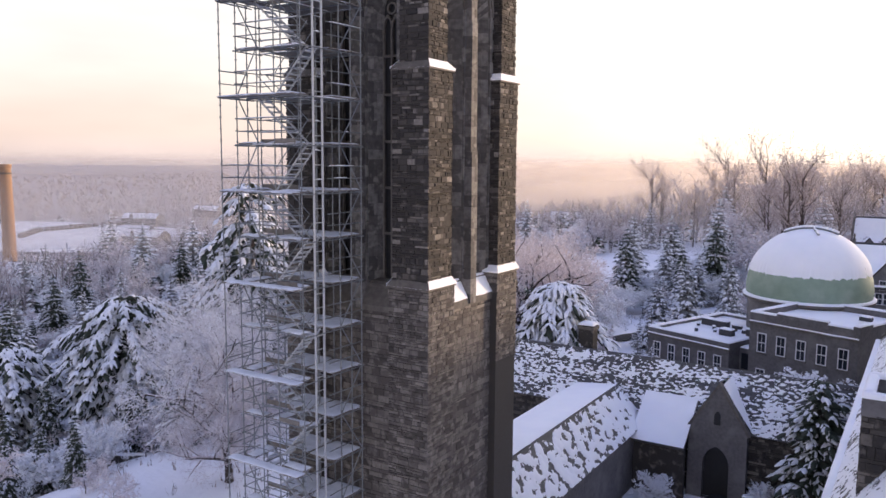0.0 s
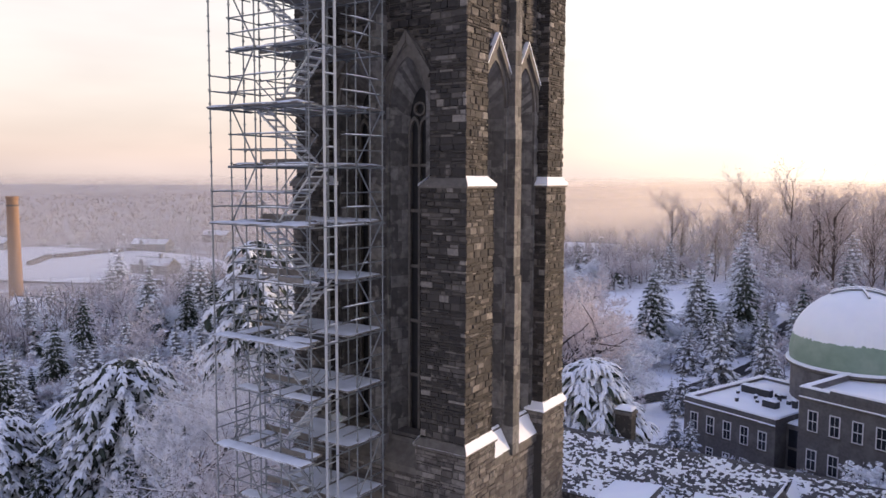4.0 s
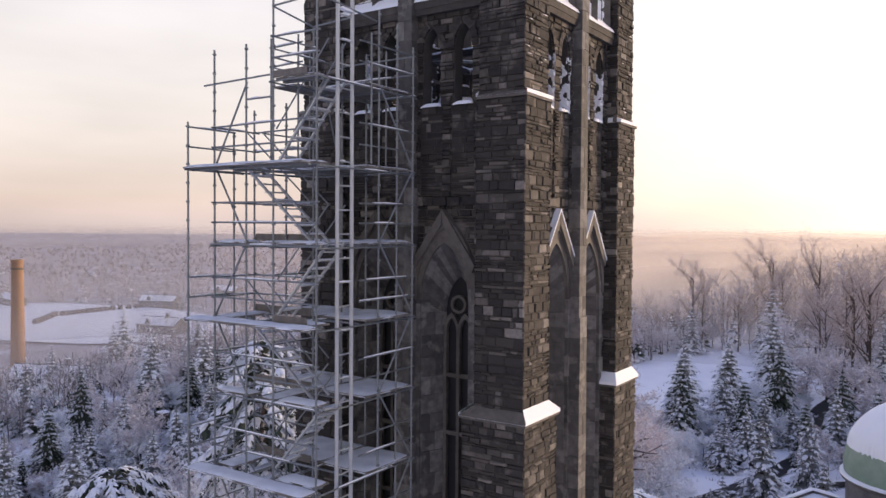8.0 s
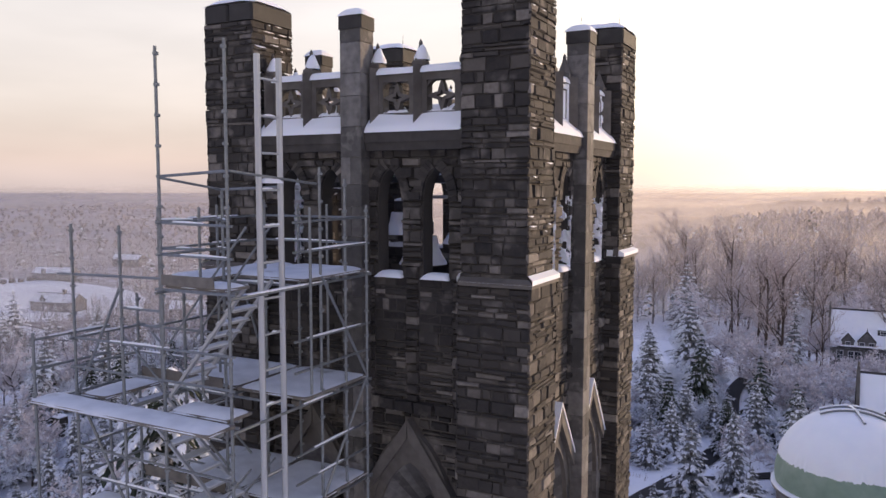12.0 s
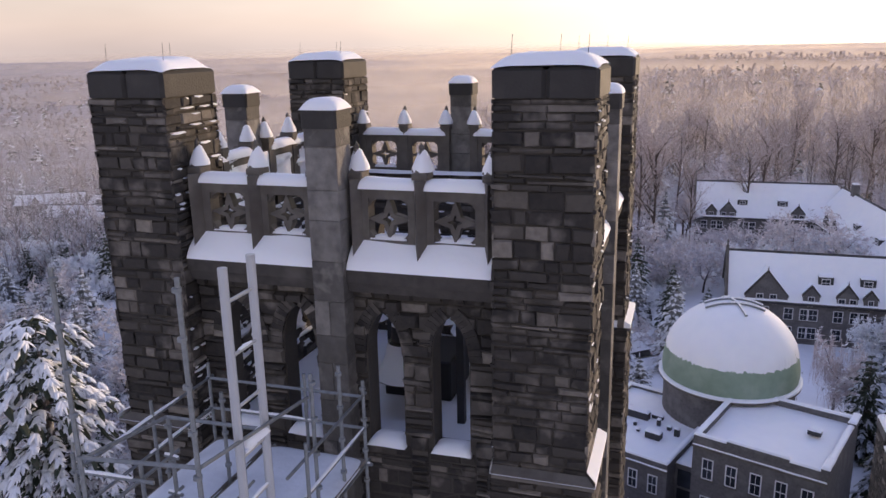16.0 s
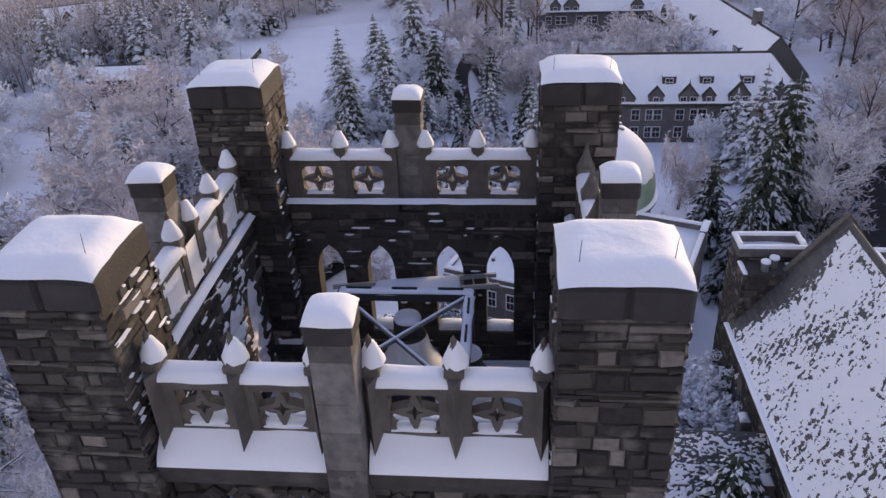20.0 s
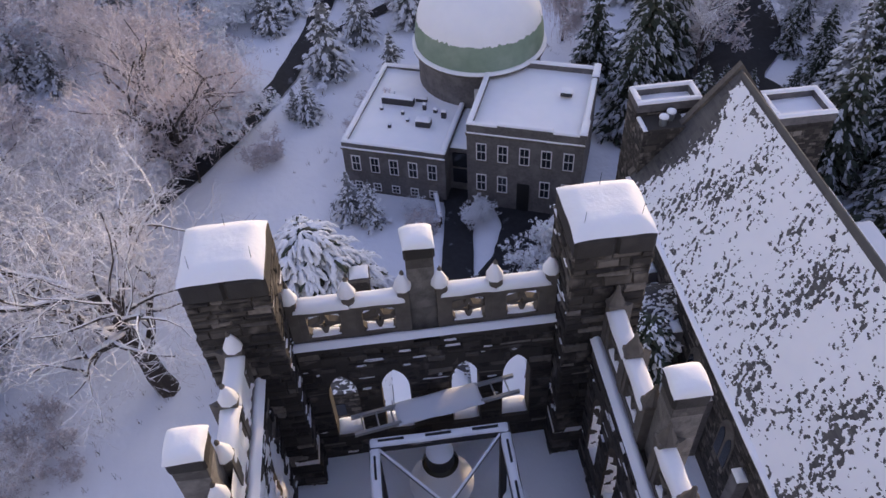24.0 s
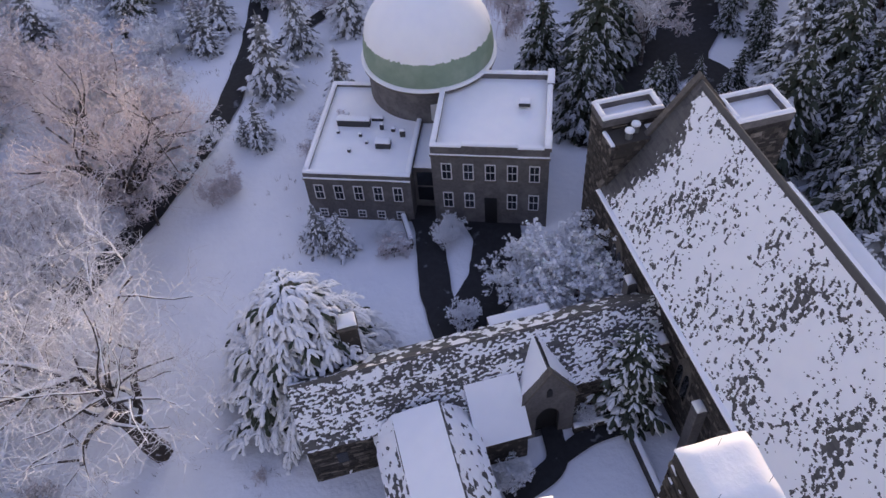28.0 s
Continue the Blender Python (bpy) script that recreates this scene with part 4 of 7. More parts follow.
for s in (-1, 1):
    br = part("brace", Geo().tube((-FX, -FY * s, FZ + 0.02), (FX, FY * s, FZ + 0.02 + 0.05 * s), 0.03, n=5), M_steel, bell_frame, "thin diagonal brace")
    part("snow_strip", Geo().tube((-FX, -FY * s, FZ + 0.08), (FX, FY * s, FZ + 0.08 + 0.05 * s), 0.026, n=5), M_snow, br)


def make_bell(at, size):
    b = thing("bell", "bronze bell dusted with snow hanging in the steel frame", "bell", pose(*at), group="bells in the belfry")
    prof = [(0.0, 0.0), (0.30, 0.0), (0.42, -0.08), (0.47, -0.28), (0.52, -0.55), (0.62, -0.80), (0.80, -1.0), (0.82, -1.04), (0.76, -1.04), (0.45, -0.5), (0.0, -0.2)]
    part("bell_body", Geo().lathe([(r * size, z * size) for r, z in prof], 28), M_bronze, b, smooth=True)
    part("snow_cover", Geo().lathe([(0.84 * size, -1.0 * size), (0.80 * size, -0.92 * size), (0.65 * size, -0.70 * size), (0.55 * size, -0.45 * size), (0.505 * size, -0.2 * size), (0.46 * size, -0.03 * size)], 28), M_snow, b, smooth=True)
    h = part("headstock", Geo().lathe([(0.0, 0.02), (0.36 * size, 0.02), (0.36 * size, 0.42 * size), (0.33 * size, 0.45 * size), (0.0, 0.45 * size)], 20), M_iron, b, "dark drum headstock", smooth=False)
    part("snow_cap", Geo().lathe([(0.35 * size, 0.45 * size), (0.32 * size, 0.52 * size), (0.2 * size, 0.56 * size), (0.0, 0.57 * size)], 20), M_snow, h, smooth=True)
    return b


make_bell((-22.15, 33.0, 37.5), 0.78)
make_bell((-20.9, 31.7, 37.7), 0.74)
make_bell((-23.45, 31.8, 37.6), 0.6)
make_bell((-22.1, 30.5, 37.1), 0.7)
hatch = tagged(part("hatch_box", Geo().box(-22.75, -21.35, 31.0, 32.4, 35.6, 36.5, bevel=0.03), M_dark), "dark square hatch in the belfry floor", "hatch")
lad = thing("ladder", "aluminium ladder lying across the belfry under snow", "ladder", pose(-22.1, 34.0, 37.9, 0, 0, 9))
for s in (-1, 1):
    part("stile", Geo().box(-1.7, 1.7, s * 0.2 - 0.03, s * 0.2 + 0.03, 0, 0.09), M_alu, lad)
for i in range(11):
    part("rung", Geo().tube((-1.5 + i * 0.3, -0.2, 0.045), (-1.5 + i * 0.3, 0.2, 0.045), 0.018, n=6), M_alu, lad)
part("tarpaulin", snow_cap(Geo(), -0.8, 0.9, -0.26, 0.24, 0.085, 0.04, 14, 0.03, seed=8.0), M_snow, lad, "snowy tarpaulin", smooth=True)

# ---- scaffold ----
scaf = thing("scaffold", "galvanised tube scaffold with snowy decks and stairs beside the tower", "scaffold")
LEVELS = [36.65, 34.55] + [34.55 - 1.97 * i for i in range(1, 18)]
XA, XB, XC, XD = -25.25, -24.03, -23.05, -21.62       # rows of standards
Y0, Y1, Y2 = 23.35, 24.75, 26.95
rs = random.Random(9)
rsn = random.Random(17)


def tube(name, p, q, r=0.026, mat=None, parent=scaf, n=6):
    ob = part(name, Geo().tube(p, q, r, n=n), mat or M_steel, parent)
    p, q = Vector(p), Vector(q)
    if abs(p.z - q.z) < 0.08 and p.z > 22 and rsn.random() < 0.55:
        a, b = sorted((rsn.uniform(0, 0.5), rsn.uniform(0.5, 1.0)))
        lift = Vector((0, 0, r * 0.9))
        part("rail_snow", Geo().tube(p.lerp(q, a) + lift, p.lerp(q, (a + b) / 2) + lift * 1.3, r * 0.75, r, n=5).tube(p.lerp(q, (a + b) / 2) + lift * 1.3, p.lerp(q, b) + lift, r, r * 0.6, n=5), M_snow, ob)
    return ob


standards = [(XA, Y0, 37.6), (XB, Y0, 37.6), (XC, Y0, 40.5), (XD, Y0, 40.5), (XA, Y1, 36.2), (XB, Y1, 36.3), (XC, Y1, 38.2), (XD + 0.15, 25.55, 38.6), (XD + 0.15, 26.3, 38.4), (XD + 0.2, Y2, 37.9),
             (XC, Y2, 37.9), (XC, 25.9, 38.0), (XA + 0.3, Y2, 36.0), (XB, Y2, 36.2), (XA - 0.45, Y0 - 0.5, 35.7), (XA - 0.5, Y1 - 0.3, 35.6)]
for x_, y_, top_ in standards:
    st = tube("standard", (x_, y_, GZ), (x_ + rs.uniform(-0.02, 0.02), y_, top_), 0.027)
    col = Geo()
    zc_ = top_ - 0.12
    while zc_ > 8:
        col.lathe([(0.027, zc_ - 0.03), (0.05, zc_ - 0.02), (0.05, zc_ + 0.02), (0.027, zc_ + 0.03)], 6, (x_, y_))
        zc_ -= 0.49
    part("coupling", col, M_steel, st, "ring couplings", kind="stuff")
# ladder beams that run the whole height
for y_ in (24.1, 24.64):
    be = part("ladder_beam", Geo().tube((XD, y_, GZ), (XD, y_, 40.38), 0.052, n=8), M_alu, scaf, "pale aluminium ladder beam")
z_ = 10.0
while z_ < 40.1:
    tube("beam_rung", (XD, 24.1, z_), (XD, 24.64, z_), 0.022, M_alu)
    z_ += 0.6
pl = part("platform", snow_cap(Geo().box(XD - 0.05, XD + 0.09, 24.17, 24.58, 38.31, 38.34), XD - 0.05, XD + 0.09, 24.17, 24.58, 38.34, 0.05, 8, 0.02, 2.0, over=0.0), M_snow, scaf, "small snow-covered platform", smooth=True)


boards = {}


def deck(x0, x1, y0, y1, z, toe=True):
    n = max(2, round((y1 - y0) / 0.24))
    w = (y1 - y0) / n
    ob = part("deck", Geo().box(x0, x1, (y0 + y1) / 2 - 0.05, (y0 + y1) / 2 + 0.05, z - 0.1, z - 0.052), M_steel, scaf, "boarded scaffold deck")
    key = (round(x1 - x0, 3), round(w, 3))
    if key not in boards:
        boards[key] = Geo().box(0, x1 - x0, 0.005, w - 0.005, -0.05, 0).mesh("board", M_plank)
    for i in range(n):
        part("board", boards[key], M_plank, ob, matrix=pose(x0, y0 + w * i, z))
    sn = Geo()
    snow_cap(sn, x0, x1, y0, y1, z, 0.05, 16, 0.03, seed=z + x0, over=0.0)
    part("deck_snow", sn, M_thin_snow, ob, "thin snow on the boards", smooth=True)
    return ob


for i, z_ in enumerate(LEVELS):
    if z_ < 2:
        continue
    wide = i % 2 == 1
    deck(XC + 0.05, XD + 0.2, 25.0, Y2, z_)
    deck(XC + 0.05, XD - 0.1, Y0 + 0.02, 23.95, z_)
    if wide:
        deck(XA - 0.5, XD + 0.1, Y0 - 0.62, Y0 - 0.02, z_ - 0.03)
        tube("transom", (XA - 0.45, Y0 - 0.6, z_ - 0.1), (XA - 0.45, Y1, z_ - 0.1))
        tube("transom", (XB, Y0 - 0.6, z_ - 0.1), (XB, Y1, z_ - 0.1))
    if i > 0:
        x_land = XB + 0.1 if wide else XA - 0.1
        if wide:
            deck(XA, XA + 0.65, Y0 + 0.05, Y1, z_)
        else:
            deck(XC - 0.55, XC, Y0 + 0.05, Y1, z_)
            deck(XA, XB, Y0 + 0.05, Y0 + 0.55, z_)
    if i > 0:
        deck(XA + 0.35, XC - 0.02, 25.05, Y2, z_)
        tube("transom", (XA + 0.3, Y1, z_ - 0.12), (XA + 0.3, Y2 + 0.15, z_ - 0.12))
        tube("ledger", (XA + 0.2, Y2, z_ - 0.08), (XC, Y2, z_ - 0.08))
        tube("guard_rail", (XA + 0.3, Y1, z_ + 1.0), (XA + 0.3, Y2 + 0.1, z_ + 1.0), 0.024)
    if i % 3 == 0:
        part("toe_board", Geo().box(XC, XD - 0.3, Y0 - 0.02, Y0 + 0.01, z_, z_ + 0.17), M_plank, scaf)
    if i:
        part("toe_board", Geo().box(XA, XC - 0.1, Y1 + 0.03, Y1 + 0.06, z_, z_ + 0.2), M_plank, scaf)
    left = XA if i > 0 else XC
    for dz in (0.5, 1.02):
        jit = rs.uniform(-0.03, 0.03)
        tube("guard_rail", (left - 0.1, Y0, z_ + dz), (XD + 0.1, Y0, z_ + dz + jit), 0.024)
        tube("guard_rail", (XD + 0.2, 24.7, z_ + dz + jit), (XD + 0.2, Y2 + 0.1, z_ + dz), 0.024)
        tube("guard_rail", (left, Y0 - 0.1, z_ + dz), (left, Y1 + 0.15, z_ + dz), 0.024)
        tube("guard_rail", (left - 0.1, Y1, z_ + dz), (XC + 0.1, Y1, z_ + dz + jit), 0.024)
        if wide:
            tube("guard_rail", (XA - 0.45, Y0 - 0.55, z_ + dz), (XA - 0.45, Y1 - 0.3, z_ + dz), 0.024)
    tube("ledger", (left - 0.15, Y0, z_ - 0.08), (XD + 0.15, Y0, z_ - 0.08))
    tube("ledger", (left - 0.15, Y1, z_ - 0.08), (XD + 0.15, Y1, z_ - 0.08))
    tube("ledger", (XC, Y2, z_ - 0.08), (XD + 0.3, Y2, z_ - 0.08))
    for x_ in (XC, XD + 0.17):
        tube("transom", (x_, Y0 - 0.15, z_ - 0.12), (x_, Y2 + 0.2, z_ - 0.12))
    if i > 0:
        for x_ in (XA, XB):
            tube("transom", (x_, Y0 - 0.15, z_ - 0.12), (x_, Y1 + 0.15, z_ - 0.12))
        flip = 1 if i % 2 else -1
        za, zb = z_, LEVELS[i - 1]
        tube("diagonal_brace", (XA if flip > 0 else XB, Y0 + 0.03, za), (XB if flip > 0 else XA, Y0 + 0.03, zb))
        tube("diagonal_brace", (XD + 0.2, Y2 if flip > 0 else 25.5, za), (XD + 0.2, 25.5 if flip > 0 else Y2, zb))
        # a flight of stairs, alternately rising east and west
        xs, xe = (XB + 0.4, XD - 0.2) if wide else (XC + 0.7, XA + 0.5)
        ys = (24.0, 24.62)
        fl_ = part("stair_flight", Geo().tube((xs, ys[0], za), (xe, ys[0], zb), 0.04, n=4).tube((xs, ys[1], za), (xe, ys[1], zb), 0.04, n=4), M_alu, scaf, "aluminium stair stringers")
        for k in range(1, 9):
            t = k / 9
            xm_, zm_ = xs + (xe - xs) * t, za + (zb - za) * t
            tr = part("tread", Geo().box(xm_ - 0.11, xm_ + 0.11, ys[0], ys[1], zm_ - 0.03, zm_), M_alu, fl_)
            if rs.random() < 0.8:
                part("tread_snow", Geo().box(xm_ - 0.1, xm_ + 0.1, ys[0] + 0.02, ys[1] - 0.02, zm_ + 0.001, zm_ + 0.03, bevel=0.012), M_thin_snow, fl_)
        for y_ in ys:
            tube("handrail", (xs, y_, za + 0.95), (xe, y_, zb + 0.95), 0.02)

for p_, q_ in (((XC, Y0, 38.42), (XD, 23.4, 38.5)), ((XC, Y0, 38.4), (XC, Y1, 38.2)), ((XD, 23.4, 38.5), (XD + 0.1, 25.5, 38.3)), ((XC, Y1, 38.2), (XD, 24.7, 38.25)), ((XA - 0.4, Y0, 36.7), (XC, Y0, 36.75)), ((XB, Y0, 36.2), (XC, Y0, 36.2))):
    tube("guard_rail", p_, q_, 0.024)

deck(XB + 0.1, XC - 0.01, 24.2, Y2, 36.65)
for dz in (0.5, 1.0):
    tube("guard_rail", (XB + 0.05, 24.1, 36.65 + dz), (XB + 0.05, Y2 + 0.1, 36.65 + dz), 0.024)
    tube("guard_rail", (XB, Y2, 36.65 + dz), (XD + 0.2, Y2, 36.65 + dz), 0.024)
    tube("guard_rail", (XB, 24.15, 36.65 + dz), (XC + 0.2, 24.15, 36.68 + dz), 0.024)
for x_, y_ in ((XB + 0.05, 24.15), (XB + 0.05, 25.6), (XC, 24.2), (XC + 0.7, Y2), (XB + 0.05, Y2), (XD + 0.25, 25.1)):
    tube("standard", (x_, y_, 34.6), (x_, y_, 37.9), 0.026)
tube("diagonal_brace", (XB, Y2, 34.6), (XC, 25.2, 36.6))

# ---- chapel ----
CX0, CXR, CX1, CY0, CY1, CZE, CZR = -3.0, 4.3, 11.6, 26.0, 72.4, 9.5, 18.8
chapel = thing("chapel", "long stone chapel with a steep slate roof under broken snow", "building")
w = Geo().box(CX0 + 0.5, CX0 + 1.2, CY0, CY1, GZ, CZE - 0.1)
cw = part("wall", w, M_mortar, chapel, "dark schist side wall")
sk = Geo()
stones(sk, Vector((CX0 + 0.5, 44, 0)), Y, CY1 - 44, 0.0, CZE - 0.4, -X, rng, quoins=(True, True), depth=0.05, big=1.9)
part("stonework", sk, M_stone, cw, kind="stuff")
part("wall", Geo().box(CX1 - 1.2, CX1 - 0.5, CY0, CY1, GZ, CZE - 0.1), M_stone, chapel)
for yy in (CY0, CY1 - 0.6):
    part("gable_wall", Geo().prism([(CX0 + 0.5, GZ), (CX1 - 0.5, GZ), (CX1 - 0.5, CZE), (CXR, CZR + 0.1), (CX0 + 0.5, CZE)], yy, yy + 0.6, "y"), M_render, chapel, "stone gable wall")
roofs = []
for side, xe in ((-1, CX0), (1, CX1)):
    rg = Geo()
    nrow = 46
    for i in range(nrow):
        a, b = i / nrow, (i + 1) / nrow
        xa, za, xb, zb = xe + (CXR - xe) * a, CZE + (CZR - CZE) * a, xe + (CXR - xe) * b, CZE + (CZR - CZE) * b
        nseg = 1 if side > 0 else 60
        for j in range(nseg):
            ya, yb = CY0 + (CY1 - CY0) * j / nseg, CY0 + (CY1 - CY0) * (j + 1) / nseg
            lift = 0.03
            vs = [(xa, ya, za + lift), (xa, yb, za + lift), (xb, yb, zb), (xb, ya, zb), (xa, ya, za - 0.1), (xa, yb, za - 0.1)]
            rg.add(vs, [(0, 1, 2, 3) if side > 0 else (3, 2, 1, 0), (4, 5, 1, 0)])
    rf = part("roof", rg, M_slate, chapel, "weathered slate roof slope", kind="stuff")
    roofs.append(rf)
sg = Geo()
snow_on_slope(sg, (CX0 + 0.1, CY1 - 0.5, CZE + 0.06), (0, -(CY1 - CY0 - 0.9), 0), (CXR - CX0 - 0.35, 0, CZR - CZE - 0.4), 600, 220, 0.06, 0.5, 3.0, (1.5, 1.15), scale=1.9)
part("roof_snow", sg, M_snow, roofs[0], "broken snow sliding off the slates", smooth=True)
sg = Geo()
snow_on_slope(sg, (CX1 - 0.1, CY0 + 0.3, CZE + 0.06), (0, CY1 - CY0 - 0.9, 0), (-(CX1 - CXR - 0.35), 0, CZR - CZE - 0.4), 120, 40, 0.07, 0.5, 5.0, (0.9, 0.45))
part("roof_snow", sg, M_snow, roofs[1], smooth=True)
part("ridge", Geo().prism([(CXR - 0.22, CZR - 0.12), (CXR + 0.22, CZR - 0.12), (CXR + 0.05, CZR + 0.12), (CXR - 0.05, CZR + 0.12)], CY0, CY1 + 0.1, "y"), M_slate, chapel)
gut = part("gutter", Geo().box(CX0 - 0.28, CX0 + 0.1, CY0, CY1, CZE - 0.18, CZE + 0.02), M_ash, chapel, "stone gutter along the eave")
part("snow_strip", snow_cap(Geo(), CX0 - 0.28, CX0 + 0.12, CY0, CY1, CZE + 0.02, 0.1, 40, 0.04, 6.0), M_snow, gut, smooth=True)
for yy, dd in ((CY1 - 0.05, 0.55), (CY0 - 0.5, 0.55)):
    for s, xe in ((-1, CX0), (1, CX1)):
        cp = Geo().prism([(xe - s * 0.1, CZE - 0.1), (xe - s * 0.1, CZE + 0.35), (CXR, CZR + 0.55), (CXR, CZR + 0.1)][::s], yy, yy + dd, "y")
        part("coping", cp, M_ash, chapel, "stone gable coping")
ew = Geo().box(CX1 - 0.4, CX1 + 0.0, 30, 68.0, CZE - 1.0, CZE + 0.6)
pw = part("parapet", ew, M_stone, chapel, "low stone parapet")
part("snow_strip", snow_cap(Geo(), CX1 - 0.45, CX1 + 0.1, 30, 68.0, CZE + 0.6, 0.14, 30, 0.05, 2.2), M_snow, pw, smooth=True)
part("aisle_roof", snow_cap(Geo().box(CX1, CX1 + 3.5, 40, 66, GZ, 7.6), CX1, CX1 + 3.5, 40, 66, 7.6, 0.25, 30, 0.06, 5.5), M_snow, chapel, "snow-covered flat aisle roof", smooth=True)
# buttresses and windows of the west side
for yy in (47.0, 53.0, 59.0, 65.0):
    bt = part("buttress", Geo().box(CX0 - 0.35, CX0 + 0.5, yy - 0.45, yy + 0.45, GZ, 6.3, bevel=0.05), M_render, chapel, "stepped stone buttress")
    part("snow_cap", snow_cap(Geo(), CX0 - 0.37, CX0 + 0.3, yy - 0.47, yy + 0.47, 6.3, 0.25, 10, 0.05, yy), M_snow, bt, smooth=True)
for yy in (50.0, 56.0, 68.5):
    wn = part("window", Geo().prism([(y, z) for y, z in pointed(yy, 1.0, 3.0, 5.6, 7.4)], CX0 + 0.40, CX0 + 0.47, "x"), M_ash, chapel, "traceried stone window")
    for dx in (-0.5, 0.5):
        part("pane", Geo().prism(pointed(yy + dx, 0.36, 3.2, 5.2, 6.2), CX0 + 0.36, CX0 + 0.395, "x"), M_glass, wn)


def turret(name, x0, x1, y0, y1, top, label):
    t = thing(name, label, "turret")
    part("wall", Geo().box(x0 + 0.05, x1 - 0.05, y0 + 0.05, y1 - 0.05, GZ, top - 0.7), M_mortar, t)
    sk = Geo()
    stones(sk, Vector((x0 + 0.04, y0 + 0.05, 0)), X, x1 - x0 - 0.08, 5.0, top - 0.7, -Y, rng, depth=0.06, big=1.9)
    stones(sk, Vector((x0 + 0.05, y0 + 0.04, 0)), Y, y1 - y0 - 0.08, 5.0, top - 0.7, -X, rng, depth=0.06, big=1.9)
    part("stonework", sk, M_stone, t, kind="stuff")
    for i, (a, b, c, d) in enumerate(((x0, x1, y0, y0 + 0.4), (x0, x1, y1 - 0.4, y1), (x0, x0 + 0.4, y0 + 0.4, y1 - 0.4), (x1 - 0.4, x1, y0 + 0.4, y1 - 0.4))):
        p = part("parapet", Geo().box(a, b, c, d, top - 0.75, top), M_render, t)
        part("snow_cap", snow_cap(Geo(), a, b, c, d, top, 0.2, 14, 0.04, i + x0), M_snow, p, smooth=True)
    part("roof_snow", Geo().grid(lambda u, v: (x0 + 0.4 + (x1 - x0 - 0.8) * u, y0 + 0.4 + (y1 - y0 - 0.8) * v, top - 0.6 + 0.08 * noise.noise((u * 3, v * 3, x0))), 10, 10), M_snow, t, smooth=True)
    return t


tu = turret("corner_turret", -2.6, 2.6, 73.9, 76.4, 15.5, "square stone turret with a snow-topped parapet beside the chapel gable")
part("ledge", Geo().box(-2.55, 2.3, 72.05, 73.88, GZ, 14.35), M_mortar, tu, "lower ledge with a dark flat top")
sk = Geo()
stones(sk, Vector((-2.55, 72.06, 0)), X, 4.8, 5.0, 14.3, -Y, rng, depth=0.06, big=1.9)
stones(sk, Vector((-2.54, 72.05, 0)), Y, 1.85, 5.0, 14.3, -X, rng, depth=0.06, big=1.9)
part("stonework", sk, M_stone, tu, kind="stuff")
for a_, b_, c_, d_ in ((-2.6, -2.3, 72.0, 73.85), (0.9, 2.2, 73.0, 73.7)):
    part("snow_patch", snow_cap(Geo(), a_, b_, c_, d_, 14.36, 0.14, 10, 0.03, a_), M_snow, tu, smooth=True)
turret("corner_turret", 7.0, 11.8, 70.2, 73.8, 15.6, "square stone turret with a hollow snowy roof")
turret("corner_turret", -1.85, 2.5, 33.4, 37.2, 15.0, "dark stone turret at the chapel front")
for vx, vy in ((-0.9, 72.6), (-0.1, 73.2)):
    v = thing("roof_vent", "round metal roof vent capped with snow", "vent", pose(vx, vy, 14.35), group="vents on the turret")
    part("pipe", Geo().lathe([(0.0, 0), (0.3, 0.0), (0.3, 0.6), (0.38, 0.62), (0.38, 0.72), (0.0, 0.76)], 14), M_steel, v)
    part("snow_cap", Geo().lathe([(0.39, 0.72), (0.36, 0.86), (0.2, 0.93), (0, 0.95)], 14), M_snow, v, smooth=True)

# ---- cloister range and passage ----
def slope_roof(parent, pts, seed, cover, thick=0.07, stretch=(1.3, 0.6), cell=0.16, slate=True, label="slate slope"):
    """A roof slope: pts low left, low right, high right, high left."""
    a, b, c, d = [Vector(p) for p in pts]
    n = max(4, round((d - a).length / 0.28))
    m = max(2, round((b - a).length / 1.0))
    rg = Geo()
    nrm = (b - a).cross(d - a).normalized()
    if nrm.z < 0:
        nrm = -nrm
    for i in range(n):
        for j in range(m):
            q = lambda u, v: (a + (b - a) * u) * (1 - v) + (d + (c - d) * u) * v
            u0, u1, v0, v1 = j / m, (j + 1) / m, i / n, (i + 1) / n
            low0, low1 = q(u0, v0) + nrm * 0.03, q(u1, v0) + nrm * 0.03
            rg.add([low0, low1, q(u1, v1), q(u0, v1), q(u0, v0) - nrm * 0.12, q(u1, v0) - nrm * 0.12], [(0, 1, 2, 3), (4, 5, 1, 0)])
    rf = part("roof_slope", rg, M_slate, parent, label, kind="stuff")
    sg = Geo()
    nu, nv = round((b - a).length / cell), round((d - a).length / cell)

    def fn(u, v):
        p = (a + (b - a) * u) * (1 - v) + (d + (c - d) * u) * v
        s, t = u * (b - a).length * stretch[0], v * (d - a).length * stretch[1]
        k = noise.fractal((s * 1.1, t * 1.1, seed), 0.75, 2.2, 6) + 0.6 * noise.noise((s * 0.2, t * 0.2, seed + 4)) + cover
        return p + nrm * (0.03 + max(-0.08, min(thick, k * 0.25)))
    sg.grid(fn, nu, nv)
    part("roof_snow", sg, M_snow, rf, "broken snow on the slates" if cover < 0.8 else "smooth snow", smooth=True)
    return rf


cloister = thing("cloister_range", "low stone cloister range with slate roof under patchy snow", "building")
KX0, KX1, KYR, KZR, KYE, KZE = -30.8, -3.0, 61.6, 8.0, 58.2, 4.2
